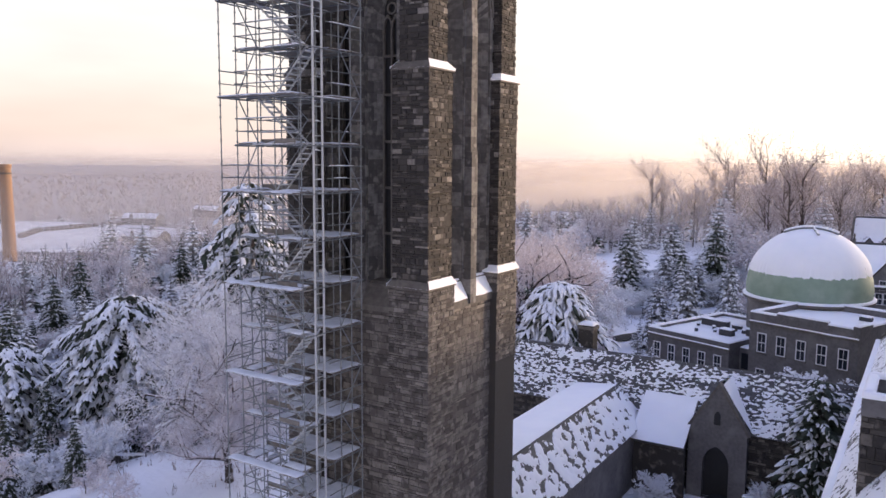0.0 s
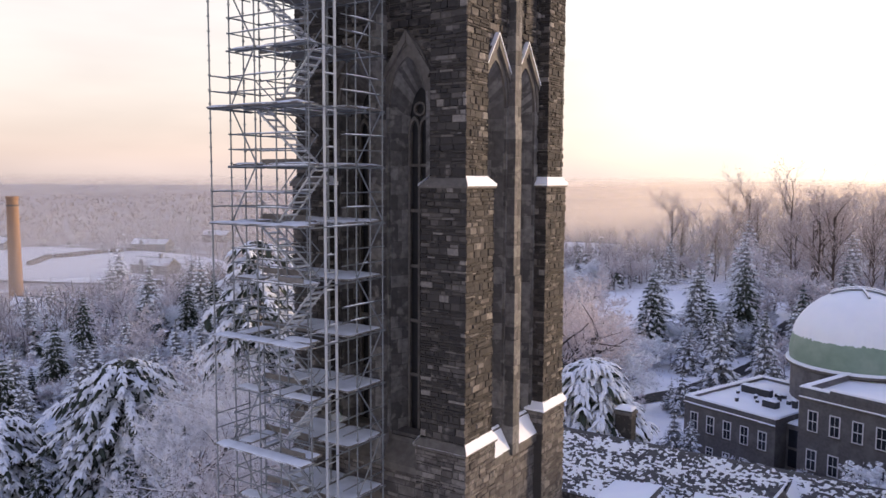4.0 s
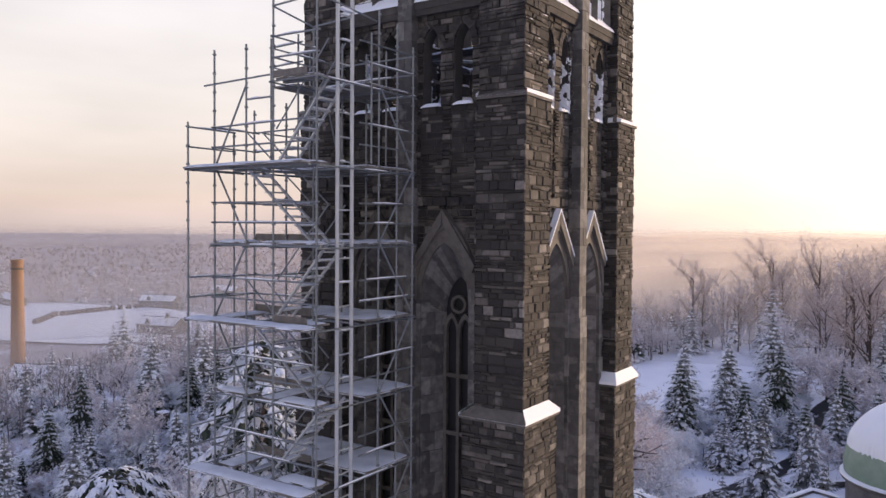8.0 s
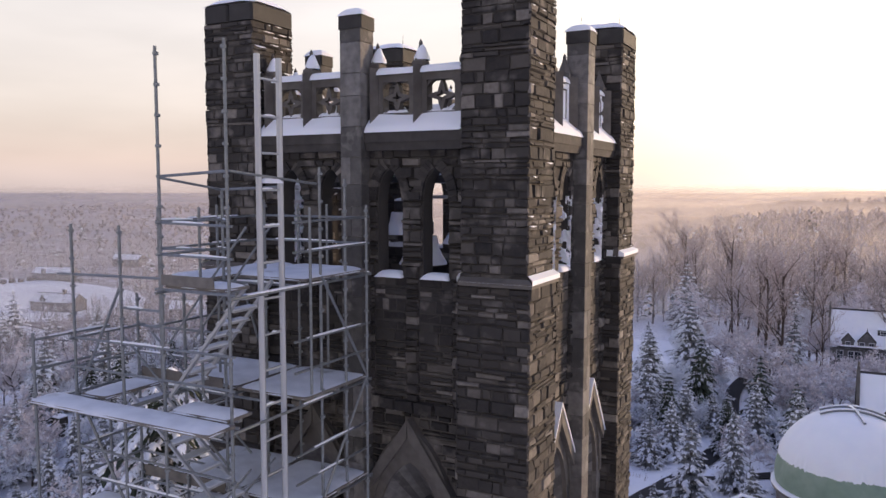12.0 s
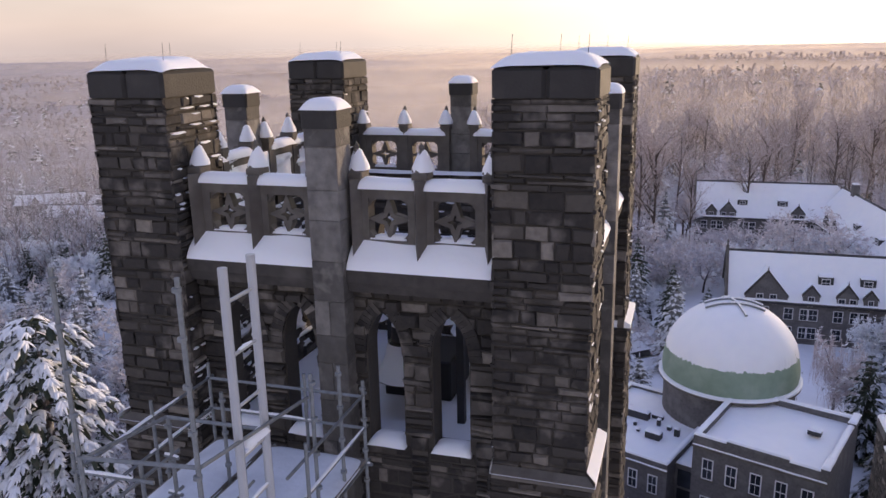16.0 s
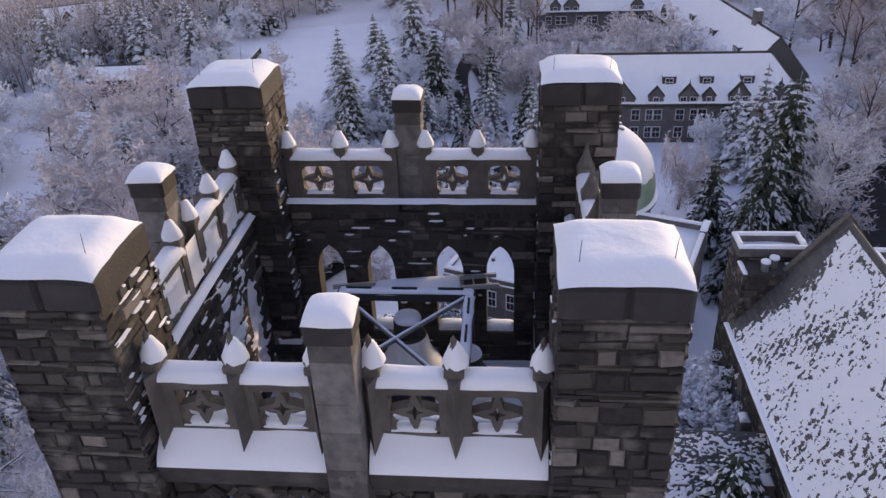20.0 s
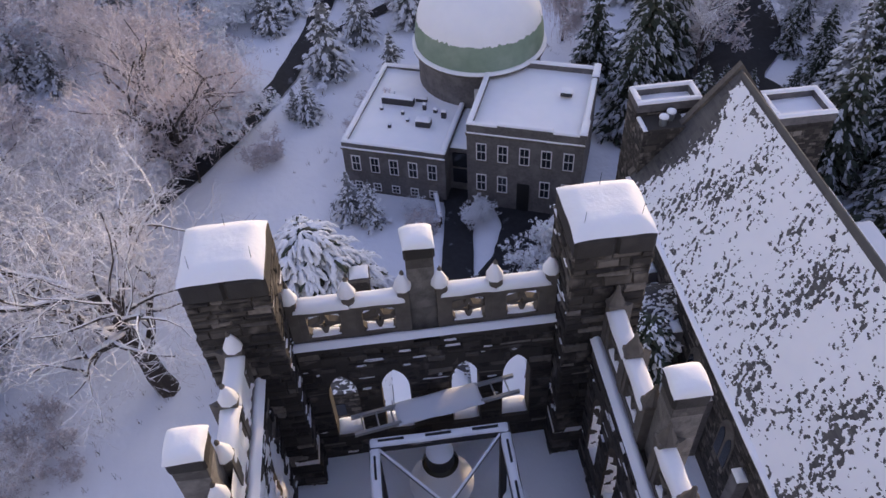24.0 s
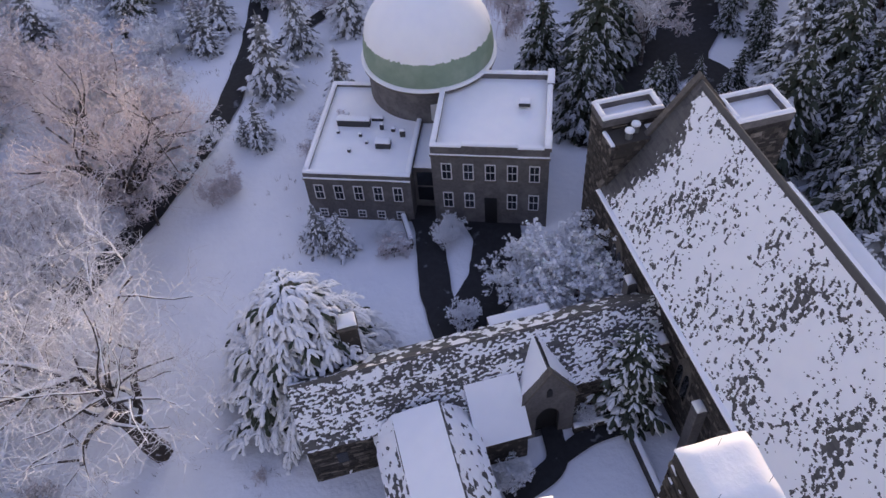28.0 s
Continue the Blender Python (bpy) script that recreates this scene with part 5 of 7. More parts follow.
cwall = part("wall", Geo().box(KX0 + 0.2, KX1 + 0.5, KYE + 0.3, KYE + 0.8, GZ, KZE), M_mortar, cloister)
sk = Geo()
stones(sk, Vector((KX0 + 0.2, KYE + 0.3, 0)), X, KX1 - KX0, GZ, KZE - 0.15, -Y, rng, depth=0.05, big=1.6)
part("stonework", sk, M_stone, cwall, kind="stuff")
part("wall", Geo().box(KX0 + 0.2, KX1 + 0.5, 64.6, 65.0, GZ, KZE), M_render, cloister)
part("gable_wall", Geo().prism([(KYE + 0.3, GZ), (65.0, GZ), (65.0, KZE), (KYR, KZR - 0.1), (KYE + 0.3, KZE)], KX0 + 0.25, KX0 + 0.75, "x"), M_render, cloister, "stone gable wall")
slope_roof(cloister, ((KX0, KYE, KZE), (KX1 + 0.5, KYE, KZE), (KX1 + 0.5, KYR, KZR), (KX0, KYR, KZR)), 2.0, -0.08, stretch=(2.4, 5.2), cell=0.09, label="slate slope facing the court")
slope_roof(cloister, ((KX1 + 0.5, 65.3, KZE), (KX0, 65.3, KZE), (KX0, KYR, KZR), (KX1 + 0.5, KYR, KZR)), 4.0, -0.1, cell=0.25)
part("ridge", Geo().prism([(KYR - 0.18, KZR - 0.1), (KYR + 0.18, KZR - 0.1), (KYR, KZR + 0.12)], KX0, KX1 + 0.5, "x"), M_slate, cloister)
part("window", Geo().box(-28.6, -27.8, KYE + 0.22, KYE + 0.29, 1.2, 2.6), M_glass, cloister, "small leaded window")
# lean-to with smooth snow
slope_roof(cloister, ((-18.4, 55.8, 3.0), (-14.3, 55.8, 3.0), (-14.3, 59.6, 5.8), (-18.4, 59.6, 5.8)), 6.0, 1.6, thick=0.16, label="lean-to roof")
part("wall", Geo().box(-18.2, -14.4, 56.2, 56.7, GZ, 3.0), M_stone, cloister, "low wall of the lean-to")
# porch with a gable and an arch
porch = thing("porch", "gabled stone porch with a dark pointed arch and snowy roof", "porch")
PG = Geo()
arch = pointed(-12.4, 0.95, GZ + 0.01, 1.6, 3.1)
wall_with_holes(PG, -14.45, -10.25, GZ, 4.3, 57.5, 58.0, [arch])
PG.prism([(-14.45, 4.3), (-10.25, 4.3), (-12.35, 7.75)], 57.5, 58.0, "y")
part("wall", PG, M_render, porch, "gabled front wall")
part("coping", Geo().prism([(-14.65, 4.3), (-14.5, 4.2), (-12.35, 7.7), (-12.35, 8.0)], 57.45, 58.05, "y").prism([(-10.05, 4.3), (-12.35, 8.0), (-12.35, 7.7), (-10.2, 4.2)], 57.45, 58.05, "y"), M_ash, porch)
# niche and passage are near-black plates, their shade put into the colour
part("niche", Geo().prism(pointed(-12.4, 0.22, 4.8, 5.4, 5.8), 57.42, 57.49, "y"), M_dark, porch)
part("back_wall", Geo().box(-14.0, -10.7, 58.05, 58.3, GZ, 4.2), M_dark, porch, "near-black plate painted as the shade of the passage behind the arch")
slope_roof(porch, ((-14.6, 61.4, 4.3), (-14.6, 58.0, 4.3), (-12.35, 58.0, 7.6), (-12.35, 61.4, 7.6)), 8.0, 1.2, thick=0.14, cell=0.25)
slope_roof(porch, ((-10.1, 58.0, 4.3), (-10.1, 61.4, 4.3), (-12.35, 61.4, 7.6), (-12.35, 58.0, 7.6)), 9.0, 0.6, thick=0.12, cell=0.2)
# passage from the tower to the cloister
passage = thing("covered_passage", "low passage with a gabled slate roof between tower and cloister", "building")
QX0, QXR, QX1, QY0, QY1, QZE, QZR = -25.6, -20.5, -18.0, 35.4, 58.6, 3.6, 6.1
part("wall", Geo().box(QX0 + 0.3, QX0 + 0.8, QY0, QY1, GZ, QZE), M_render, passage)
part("wall", Geo().box(QX1 - 0.8, QX1 - 0.3, QY0, QY1, GZ, QZE), M_render, passage)
slope_roof(passage, ((-24.0, QY1, 5.7), (-24.0, QY0, 5.7), (QXR, QY0, QZR), (QXR, QY1, QZR)), 11.0, 1.6, thick=0.16, cell=0.25, label="nearly flat roof under smooth snow")
slope_roof(passage, ((-25.6, QY1, QZE), (-25.6, QY0, QZE), (-24.0, QY0, 5.7), (-24.0, QY1, 5.7)), 13.0, 0.15, stretch=(1.2, 1.8), cell=0.16, label="steep slate skirt")
slope_roof(passage, ((QX1, QY0, QZE), (QX1, QY1, QZE), (QXR, QY1, QZR), (QXR, QY0, QZR)), 12.0, 0.12, stretch=(1.2, 1.8), cell=0.14)
part("ridge", Geo().prism([(QXR - 0.15, QZR - 0.08), (QXR + 0.15, QZR - 0.08), (QXR, QZR + 0.12)], QY0, QY1, "y"), M_slate, passage)
nl = part("lean_to", Geo().box(-14.6, -9.4, 65.2, 66.4, GZ, 3.9), M_render, cloister, "low lean-to on the north side")
part("snow_cap", snow_cap(Geo(), -14.6, -9.4, 65.2, 66.4, 3.9, 0.2, 14, 0.03, 1.0), M_snow, nl, smooth=True)
stack = thing("chimney_stack", "square stone chimney stack with a snow cap", "chimney")
part("shaft", Geo().box(-26.4, -25.0, 64.6, 65.8, GZ, 9.4, bevel=0.05), M_stone, stack)
part("band", Geo().box(-26.5, -24.9, 64.5, 65.9, 9.0, 9.25, bevel=0.03), M_ash, stack)
part("snow_cap", snow_cap(Geo(), -26.4, -25.0, 64.6, 65.8, 9.4, 0.25, 10, 0.04, 5.0), M_snow, stack, smooth=True)
garden_wall = thing("garden_wall", "low stone wall along the court capped with snow", "wall")
part("wall", Geo().box(-10.3, -5.6, 56.9, 57.3, GZ, 0.0), M_stone, garden_wall)
part("snow_strip", snow_cap(Geo(), -10.3, -5.6, 56.9, 57.3, 0.0, 0.15, 20, 0.03, 1.5), M_snow, garden_wall, smooth=True)
garden_wall = thing("garden_wall", "low stone wall beside the chapel capped with snow", "wall")
part("wall", Geo().box(-6.4, -6.0, 48.5, 55.5, GZ, 0.3), M_stone, garden_wall)
part("snow_strip", snow_cap(Geo(), -6.4, -6.0, 48.5, 55.5, 0.3, 0.15, 20, 0.03, 2.5), M_snow, garden_wall, smooth=True)

# ---- observatory ----
obs = thing("observatory", "grey observatory with two flat-roofed wings and a green snow-topped dome", "observatory", pose(-27.0, 87.3, 0, 0, 0, -21))


def sash(parent, u, z, w, h, v, wall="s"):
    """A white sash window on a wall facing -v."""
    f = Geo()
    f.box(u - w / 2, u - w / 2 + 0.1, v - 0.07, v + 0.02, z, z + h).box(u + w / 2 - 0.1, u + w / 2, v - 0.07, v + 0.02, z, z + h)
    f.box(u - w / 2 + 0.1, u + w / 2 - 0.1, v - 0.07, v + 0.02, z + h - 0.1, z + h).box(u - w / 2 + 0.1, u + w / 2 - 0.1, v - 0.06, v + 0.02, z + h / 2 - 0.04, z + h / 2 + 0.04)
    f.box(u - w / 2 + 0.1, u + w / 2 - 0.1, v - 0.07, v + 0.02, z, z + 0.08)
    wn = part("window", f, M_white, parent, "white sash window")
    part("pane", Geo().box(u - w / 2 + 0.1, u + w / 2 - 0.1, v - 0.03, v - 0.005, z + 0.08, z + h - 0.1), M_glass, wn)
    part("sill", Geo().box(u - w / 2 - 0.1, u + w / 2 + 0.1, v - 0.14, v, z - 0.1, z), M_ash, wn)
    part("glazing_bar", Geo().box(u - 0.02, u + 0.02, v - 0.045, v - 0.004, z + 0.08, z + h - 0.1), M_white, wn)
    return wn


def flat_block(parent, u0, u1, v0, v1, top, label, par=0.5):
    b = part("wing", Geo().box(u0, u1, v0, v1, GZ - 0.5, top - par), M_render, parent, label)
    for i, (a, c, d, e) in enumerate(((u0, u1, v0, v0 + 0.45), (u0, u1, v1 - 0.45, v1), (u0, u0 + 0.45, v0 + 0.45, v1 - 0.45), (u1 - 0.45, u1, v0 + 0.45, v1 - 0.45))):
        p = part("parapet", Geo().box(a, c, d, e, top - par, top), M_render, b)
        part("parapet_snow", snow_cap(Geo(), a, c, d, e, top, 0.16, 16, 0.03, i + u0, over=0.05), M_snow, b, smooth=True)
    part("roof_snow", Geo().grid(lambda s, t: (u0 + 0.45 + (u1 - u0 - 0.9) * s, v0 + 0.45 + (v1 - v0 - 0.9) * t, top - par + 0.18 + 0.06 * noise.noise((s * 5, t * 5, u0))), 24, 24), M_snow, b, "unbroken snow on the flat roof", smooth=True)
    co_ = part("cornice", Geo().box(u0 - 0.08, u1 + 0.08, v0 - 0.16, v0 - 0.003, top - par - 0.35, top - par - 0.12), M_ash, b)
    part("snow_strip", snow_cap(Geo(), u0 - 0.08, u1 + 0.08, v0 - 0.16, v0 - 0.003, top - par - 0.12, 0.1, 16, 0.02, u0, over=0.0), M_snow, co_, smooth=True)
    return b


wingl = flat_block(obs, 0, 10.5, 0, 14.5, 5.1, "low wing")
wingr = flat_block(obs, 12.7, 23.6, 0.1, 11.8, 8.9, "two-storey wing", 0.8)
for a_, b_, c_, d_, z_ in ((15.6, 20.7, 0.02, 0.5, 9.15), (23.1, 23.75, 0.0, 2.4, 9.2), (23.1, 23.75, 9.6, 11.9, 9.2)):
    st_ = part("parapet_step", Geo().box(a_, b_, c_, d_, 8.7, z_), M_render, wingr, "raised block of the parapet")
    part("snow_cap", snow_cap(Geo(), a_, b_, c_, d_, z_, 0.16, 12, 0.03, a_ + c_), M_snow, wingr, smooth=True)
for i in range(5):
    sash(wingl, 1.3 + i * 1.97, 1.7, 0.95, 1.9, 0.0)
    sash(wingl, 1.3 + i * 1.97, -0.7, 0.85, 1.0, 0.0)
    sash(wingr, 14.1 + i * 2.05, 4.9, 1.0, 2.0, 0.1)
    if i != 2:
        sash(wingr, 14.1 + i * 2.05, 1.2, 1.0, 2.0, 0.1)
door = part("door", Geo().box(17.6, 18.8, 0.0, 0.09, GZ, 2.6), M_dark, wingr, "dark entrance door")
conn = part("link", Geo().box(10.5, 12.7, 2.0, 9, GZ, 4.4), M_render, obs, "narrow linking block")
part("roof_snow", snow_cap(Geo(), 10.5, 12.7, 2.0, 9, 4.4, 0.22, 12, 0.04, 1.0, over=0.0), M_snow, conn, smooth=True)
for zz in (0.2, 2.2):
    part("glazing", Geo().box(10.8, 12.4, 1.9, 1.99, zz, zz + 1.7), M_glass, conn)
DU, DV, DR = 10.7, 15.0, 6.75
drum = part("drum", Geo().lathe([(DR - 0.25, GZ), (DR - 0.25, 8.4)], 64, (DU, DV)), M_render, obs, "round stone drum", smooth=True)
ring_ = part("ring_ledge", Geo().lathe([(DR - 0.3, 8.2), (DR + 0.25, 8.5), (DR + 0.25, 8.8), (DR - 0.2, 8.9)], 64, (DU, DV)), M_ash, obs)
part("snow_strip", Geo().lathe([(DR + 0.3, 8.76), (DR + 0.3, 8.92), (DR + 0.1, 9.02), (DR - 0.15, 9.0)], 64, (DU, DV)), M_snow, ring_, smooth=True)
dome = part("dome", Geo().lathe([(DR - 0.1, 8.9)] + [(DR * math.cos(t), 9.6 + DR * 1.02 * math.sin(t)) for t in [i * math.pi / 2 / 16 for i in range(17)]], 64, (DU, DV)), M_copper, obs, "green metal dome shell", smooth=True)
ds = Geo()


def dome_snow(u, v):
    a = u * 2 * math.pi
    low = 0.30 + 0.03 * noise.noise((a * 7, 1.1, 0)) + 0.035 * noise.noise((a * 23, 2.2, 0)) + 0.02 * noise.noise((a * 60, 3.2, 0))
    t = low + (math.pi / 2 - low) * v
    r = DR + 0.16 * min(1.0, v * 9) + 0.01
    return (DU + r * math.cos(t) * math.cos(a), DV + r * math.cos(t) * math.sin(a), 9.6 + r * 1.02 * math.sin(t))


ds.grid(dome_snow, 320, 24)
part("dome_snow", ds, M_snow, dome, "deep snow over the dome", smooth=True)
for k_, (off, turn_) in enumerate(((-0.75, 25), (0.75, 25), (0.0, -48))):
    rail_, rail_snow = Geo(), Geo()
    for i in range(10):
        ends_ = []
        for f_ in (i / 10, (i + 1) / 10):
            e_ = radians(90 - 24 + 48 * f_)
            c_, q_ = DR * 1.04 * math.cos(e_), radians(turn_)
            ends_.append(Vector((DU + c_ * math.cos(q_) - off * math.sin(q_), DV + c_ * math.sin(q_) + off * math.cos(q_), 9.62 + (DR * 1.02 + 0.24) * math.sin(e_))))
        rail_.tube(ends_[0], ends_[1], 0.14, n=6)
        rail_snow.tube(ends_[0] + Vector((0, 0, 0.1)), ends_[1] + Vector((0, 0, 0.1)), 0.11, n=6)
    rl_ = part("shutter_rail", rail_, M_steel, dome, "curved grey shutter rail at the crown")
    part("rail_snow", rail_snow, M_snow, rl_, smooth=True)
dq = radians(-78)
dd_ = part("drum_door", Geo().box(-0.5, 0.5, -0.06, 0.06, 0, 2.0, bevel=0.02), M_white, obs, "small white door in the drum", matrix=pose(DU + (DR - 0.22) * math.cos(dq), DV + (DR - 0.22) * math.sin(dq), 5.0, 0, 0, 12))
for u_, v_, a_, b_, c_ in ((3.6, 7.8, 3.4, 0.8, 0.9), (7.2, 4.6, 1.5, 0.9, 0.8), (4.6, 6.0, 0.3, 0.3, 0.5), (3.9, 3.6, 0.3, 0.3, 0.5), (8.4, 9.5, 0.6, 0.6, 0.7), (2.6, 9.0, 0.4, 0.4, 0.5), (5.9, 8.6, 1.2, 0.4, 0.5), (6.6, 7.2, 0.35, 0.35, 0.8), (7.8, 7.0, 0.4, 0.4, 0.5), (2.2, 6.4, 0.3, 0.3, 0.4), (5.4, 5.0, 0.3, 0.3, 0.35), (8.9, 6.2, 0.5, 0.4, 0.9)):
    m_ = thing("roof_unit", "small snow-topped roof plant unit", "roof unit", pose(-27.0, 87.3, 0, 0, 0, -21) @ pose(u_, v_, 4.7), group="units on the low wing")
    part("casing", Geo().box(-a_ / 2, a_ / 2, -b_ / 2, b_ / 2, 0, c_, bevel=0.03), M_iron, m_)
    part("snow_cap", snow_cap(Geo(), -a_ / 2, a_ / 2, -b_ / 2, b_ / 2, c_, 0.14, 8, 0.02, u_), M_snow, m_, smooth=True)
m_ = thing("roof_hatch", "low roof hatch with a snowy lid", "hatch", pose(-27.0, 87.3, 0, 0, 0, -21) @ pose(21.0, 7.0, 8.5))
part("casing", Geo().box(-0.55, 0.55, -0.35, 0.35, 0, 0.45, bevel=0.03), M_iron, m_)
part("snow_cap", snow_cap(Geo(), -0.55, 0.55, -0.35, 0.35, 0.45, 0.12, 8, 0.02, 3), M_snow, m_, smooth=True)


# ---- college buildings beyond ----
def hall(at, length, depth, eave, ridge, dormers, label, gables=(), chimneys=(0.62,), hip=0.0, gable_walls=True):
    """A long stone hall along x with a snowy roof; its front faces -y. dormers: gabled ones on the wall; gables: box dormers in the roof."""
    h = thing("college_hall", label, "building", at)
    part("wall", Geo().box(0, length, 0, depth, -1.5, eave), M_render, h, "grey stone walls")
    ov, hy = 0.3, depth / 2
    rg = Geo().add([(-ov, -0.45, eave), (length + ov, -0.45, eave), (length + ov, depth + 0.45, eave), (-ov, depth + 0.45, eave), (-ov, hy, ridge), (length + ov - hip, hy, ridge)],
                   [(0, 1, 5, 4), (2, 3, 4, 5), (1, 2, 5), (3, 0, 4), (3, 2, 1, 0)])
    part("roof", rg, M_slate, h, "slate roof")
    sg = Geo()
    for s in (0, 1):
        y0, y1 = (-0.48, hy - 0.12) if s == 0 else (depth + 0.48, hy + 0.12)
        sg.grid(lambda u, v: (-ov + 0.05 + (length + 2 * ov - 0.1 - hip * v) * u, y0 + (y1 - y0) * v, eave + (ridge - eave) * v * 0.985 + (0.17 + 0.07 * noise.noise((u * length * 0.5, v * 4, s)) + 0.03 * noise.noise((u * length * 2, v * 9, s))) * (1.0 if v < 0.96 else 0.25)), max(40, int(length * 2)), 14)
    if hip:
        sg.grid(lambda u, v: (length + ov + 0.05 - hip * v * 0.97, -0.45 + (depth + 0.9) * (u * (1 - v) + 0.5 * v), eave + (ridge - eave) * v * 0.98 + 0.16), 16, 12)
    part("roof_snow", sg, M_snow, h, "smooth snow on the roof", smooth=True)
    part("ridge", Geo().prism([(hy - 0.16, ridge - 0.1), (hy + 0.16, ridge - 0.1), (hy + 0.07, ridge + 0.24), (hy - 0.07, ridge + 0.24)], -ov, length + ov - hip, "x"), M_iron, h, "dark bare ridge")
    part("eave_board", Geo().box(-ov, length + ov, -0.5, -0.38, eave - 0.22, eave + 0.02), M_iron, h)
    if gable_walls and eave > 4.5:
        for xa in (-ov - 0.25,) + (() if hip else (length + ov - 0.2,)):
            cp = part("coping", Geo().prism([(-0.5, eave), (hy, ridge + 0.15), (depth + 0.5, eave), (depth + 0.5, eave + 0.45), (hy, ridge + 0.75), (-0.5, eave + 0.45)][::-1], xa, xa + 0.45, "x"), M_ash, h, "stone gable coping")
            part("finial", Geo().lathe([(0.16, ridge + 0.7), (0.1, ridge + 1.1), (0.2, ridge + 1.25), (0.0, ridge + 1.7)], 8, (xa + 0.22, hy)), M_ash, cp)
    n = int(length / 3.2)
    for i in range(n):
        for zz in ((0.3, 3.4, 6.6) if eave > 8 else ((-0.2, 2.6) if eave > 4.9 else (0.5,))):
            sash(h, 1.8 + i * (length - 3.4) / max(1, n - 1), zz, 1.3, 1.8, 0.0)
            if eave > 4.9 and i % 2:
                sash(h, 1.8 + i * (length - 3.4) / max(1, n - 1) - 1.25, zz, 1.1, 1.8, 0.0)
    for k, (dx, w) in enumerate(dormers):
        hi_ = 1.3 if w < 4 else 0.9
        d = part("wall_dormer", Geo().prism([(dx - w / 2, eave - 0.5), (dx + w / 2, eave - 0.5), (dx + w / 2, eave + hi_), (dx, eave + hi_ + w * 0.62), (dx - w / 2, eave + hi_)], -0.25, 2.6 if w < 4 else 5.0, "y"), M_render, h, "gabled wall dormer")
        for s in (-1, 1):
            part("dormer_snow", Geo().prism([(dx + s * (w / 2 + 0.15), eave + hi_ - 0.05), (dx + s * (w / 2 + 0.1), eave + hi_ + 0.13), (dx, eave + hi_ + 0.22 + w * 0.62), (dx, eave + hi_ + 0.02 + w * 0.62)][::-s], 0.15, 3.0 if w < 4 else 5.2, "y"), M_snow, d)
            part("coping", Geo().prism([(dx + s * (w / 2 + 0.12), eave + hi_ - 0.2), (dx + s * (w / 2 + 0.12), eave + hi_ + 0.12), (dx, eave + hi_ + 0.26 + w * 0.62), (dx, eave + hi_ - 0.06 + w * 0.62)][::-s], -0.32, 0.13, "y"), M_ledge, d)
        for q in ((-0.27, 0.27) if w > 2.4 else (0.0,)):
            sash(d, dx + q * min(w, 3.4), eave - 0.3, min(1.0, w * 0.42), 1.5, -0.25)
        if w >= 2.6:
            part("finial", Geo().lathe([(0.14, eave + hi_ + w * 0.62), (0.08, eave + hi_ + w * 0.62 + 0.5), (0.0, eave + hi_ + w * 0.62 + 0.9)], 6, (dx, -0.1)), M_ash, d)
    for dx in gables:
        zb = eave + (ridge - eave) * 1.7 / (depth / 2)
        d = part("roof_dormer", Geo().box(dx - 1.0, dx + 1.0, 1.6, 4.3, zb - 0.6, zb + 1.5), M_iron, h, "dark box dormer")
        part("dormer_snow", snow_cap(Geo(), dx - 0.95, dx + 0.95, 1.65, 4.4, zb + 1.5, 0.3, 10, 0.05, dx), M_snow, d, smooth=True)
        sash(d, dx, zb + 0.05, 1.2, 1.25, 1.6)
    for f in chimneys:
        c = part("chimney", Geo().box(length * f, length * f + 1.5, hy - 0.6, hy + 0.6, ridge - 1.5, ridge + 2.0, bevel=0.05), M_render, h, "stone chimney")
        part("snow_cap", snow_cap(Geo(), length * f, length * f + 1.5, hy - 0.6, hy + 0.6, ridge + 2.0, 0.2, 8, 0.03, f), M_snow, c, smooth=True)
    return h


hall(pose(-10.0, 134.3, 0, 0, 0, 0), 33, 9.8, 5.2, 11.4, ((5.2, 5.8), (11.2, 2.2), (15.9, 2.7), (18.9, 1.8), (23.3, 3.1), (29, 3.0)), "grey stone college hall with dormers and a snowy roof", (13.2, 18.7, 24.6), (), 5.0)
hall(pose(-14.5, 191.4, 0, 0, 0, 0), 33, 11, 5.2, 12.1, ((3.2, 2.2), (6.6, 3.2), (20.5, 2.6)), "long stone hall with snowy roof beyond the courtyard trees", (9.5, 17.5), (), 5.0)
hall(pose(9.2, 193.5, 0, 0, 0, -82), 49, 11, 5.0, 11.9, ((9, 2.4), (14, 2.4)), "snow-roofed college wing closing the courtyard", (20, 31, 42), (0.12, 0.8), 0.0, False)
hall(pose(-101, 158, 0, 0, 0, 4), 13, 5.5, 2.0, 4.0, (), "low snow-roofed pavilion with posts beside the lawn", (), ())
for hx, hy, hr, hl in ((-150, 165, 20, 18), (-178, 188, -15, 22), (-135, 205, 30, 16), (-215, 150, 10, 24), (-262, 175, -8, 40), (-240, 125, 25, 26), (-330, 230, 12, 22), (-120, 260, 5, 20), (-430, 300, 20, 24), (-520, 260, -10, 26), (-460, 380, 8, 22), (-213, 210, 15, 26), (-214, 230, -12, 22), (-255, 239, 30, 24)):
    hz = terrain(hx, hy) + 1.0
    hall(pose(hx, hy, hz, 0, 0, hr), hl, 9, 3.8, 7.2, ((hl * 0.3, 2.4),), "distant snow-roofed house among frosted trees")
smoke_stack = thing("smokestack", "tall tapering tan brick smokestack beside low buildings", "smokestack", pose(-262, 140, terrain(-262, 140)))
part("shaft", Geo().lathe([(2.3, 0), (1.75, 38.5), (1.95, 38.6), (1.95, 39.6), (1.5, 39.6), (1.3, 36)], 24), M_brick, smoke_stack, smooth=False)
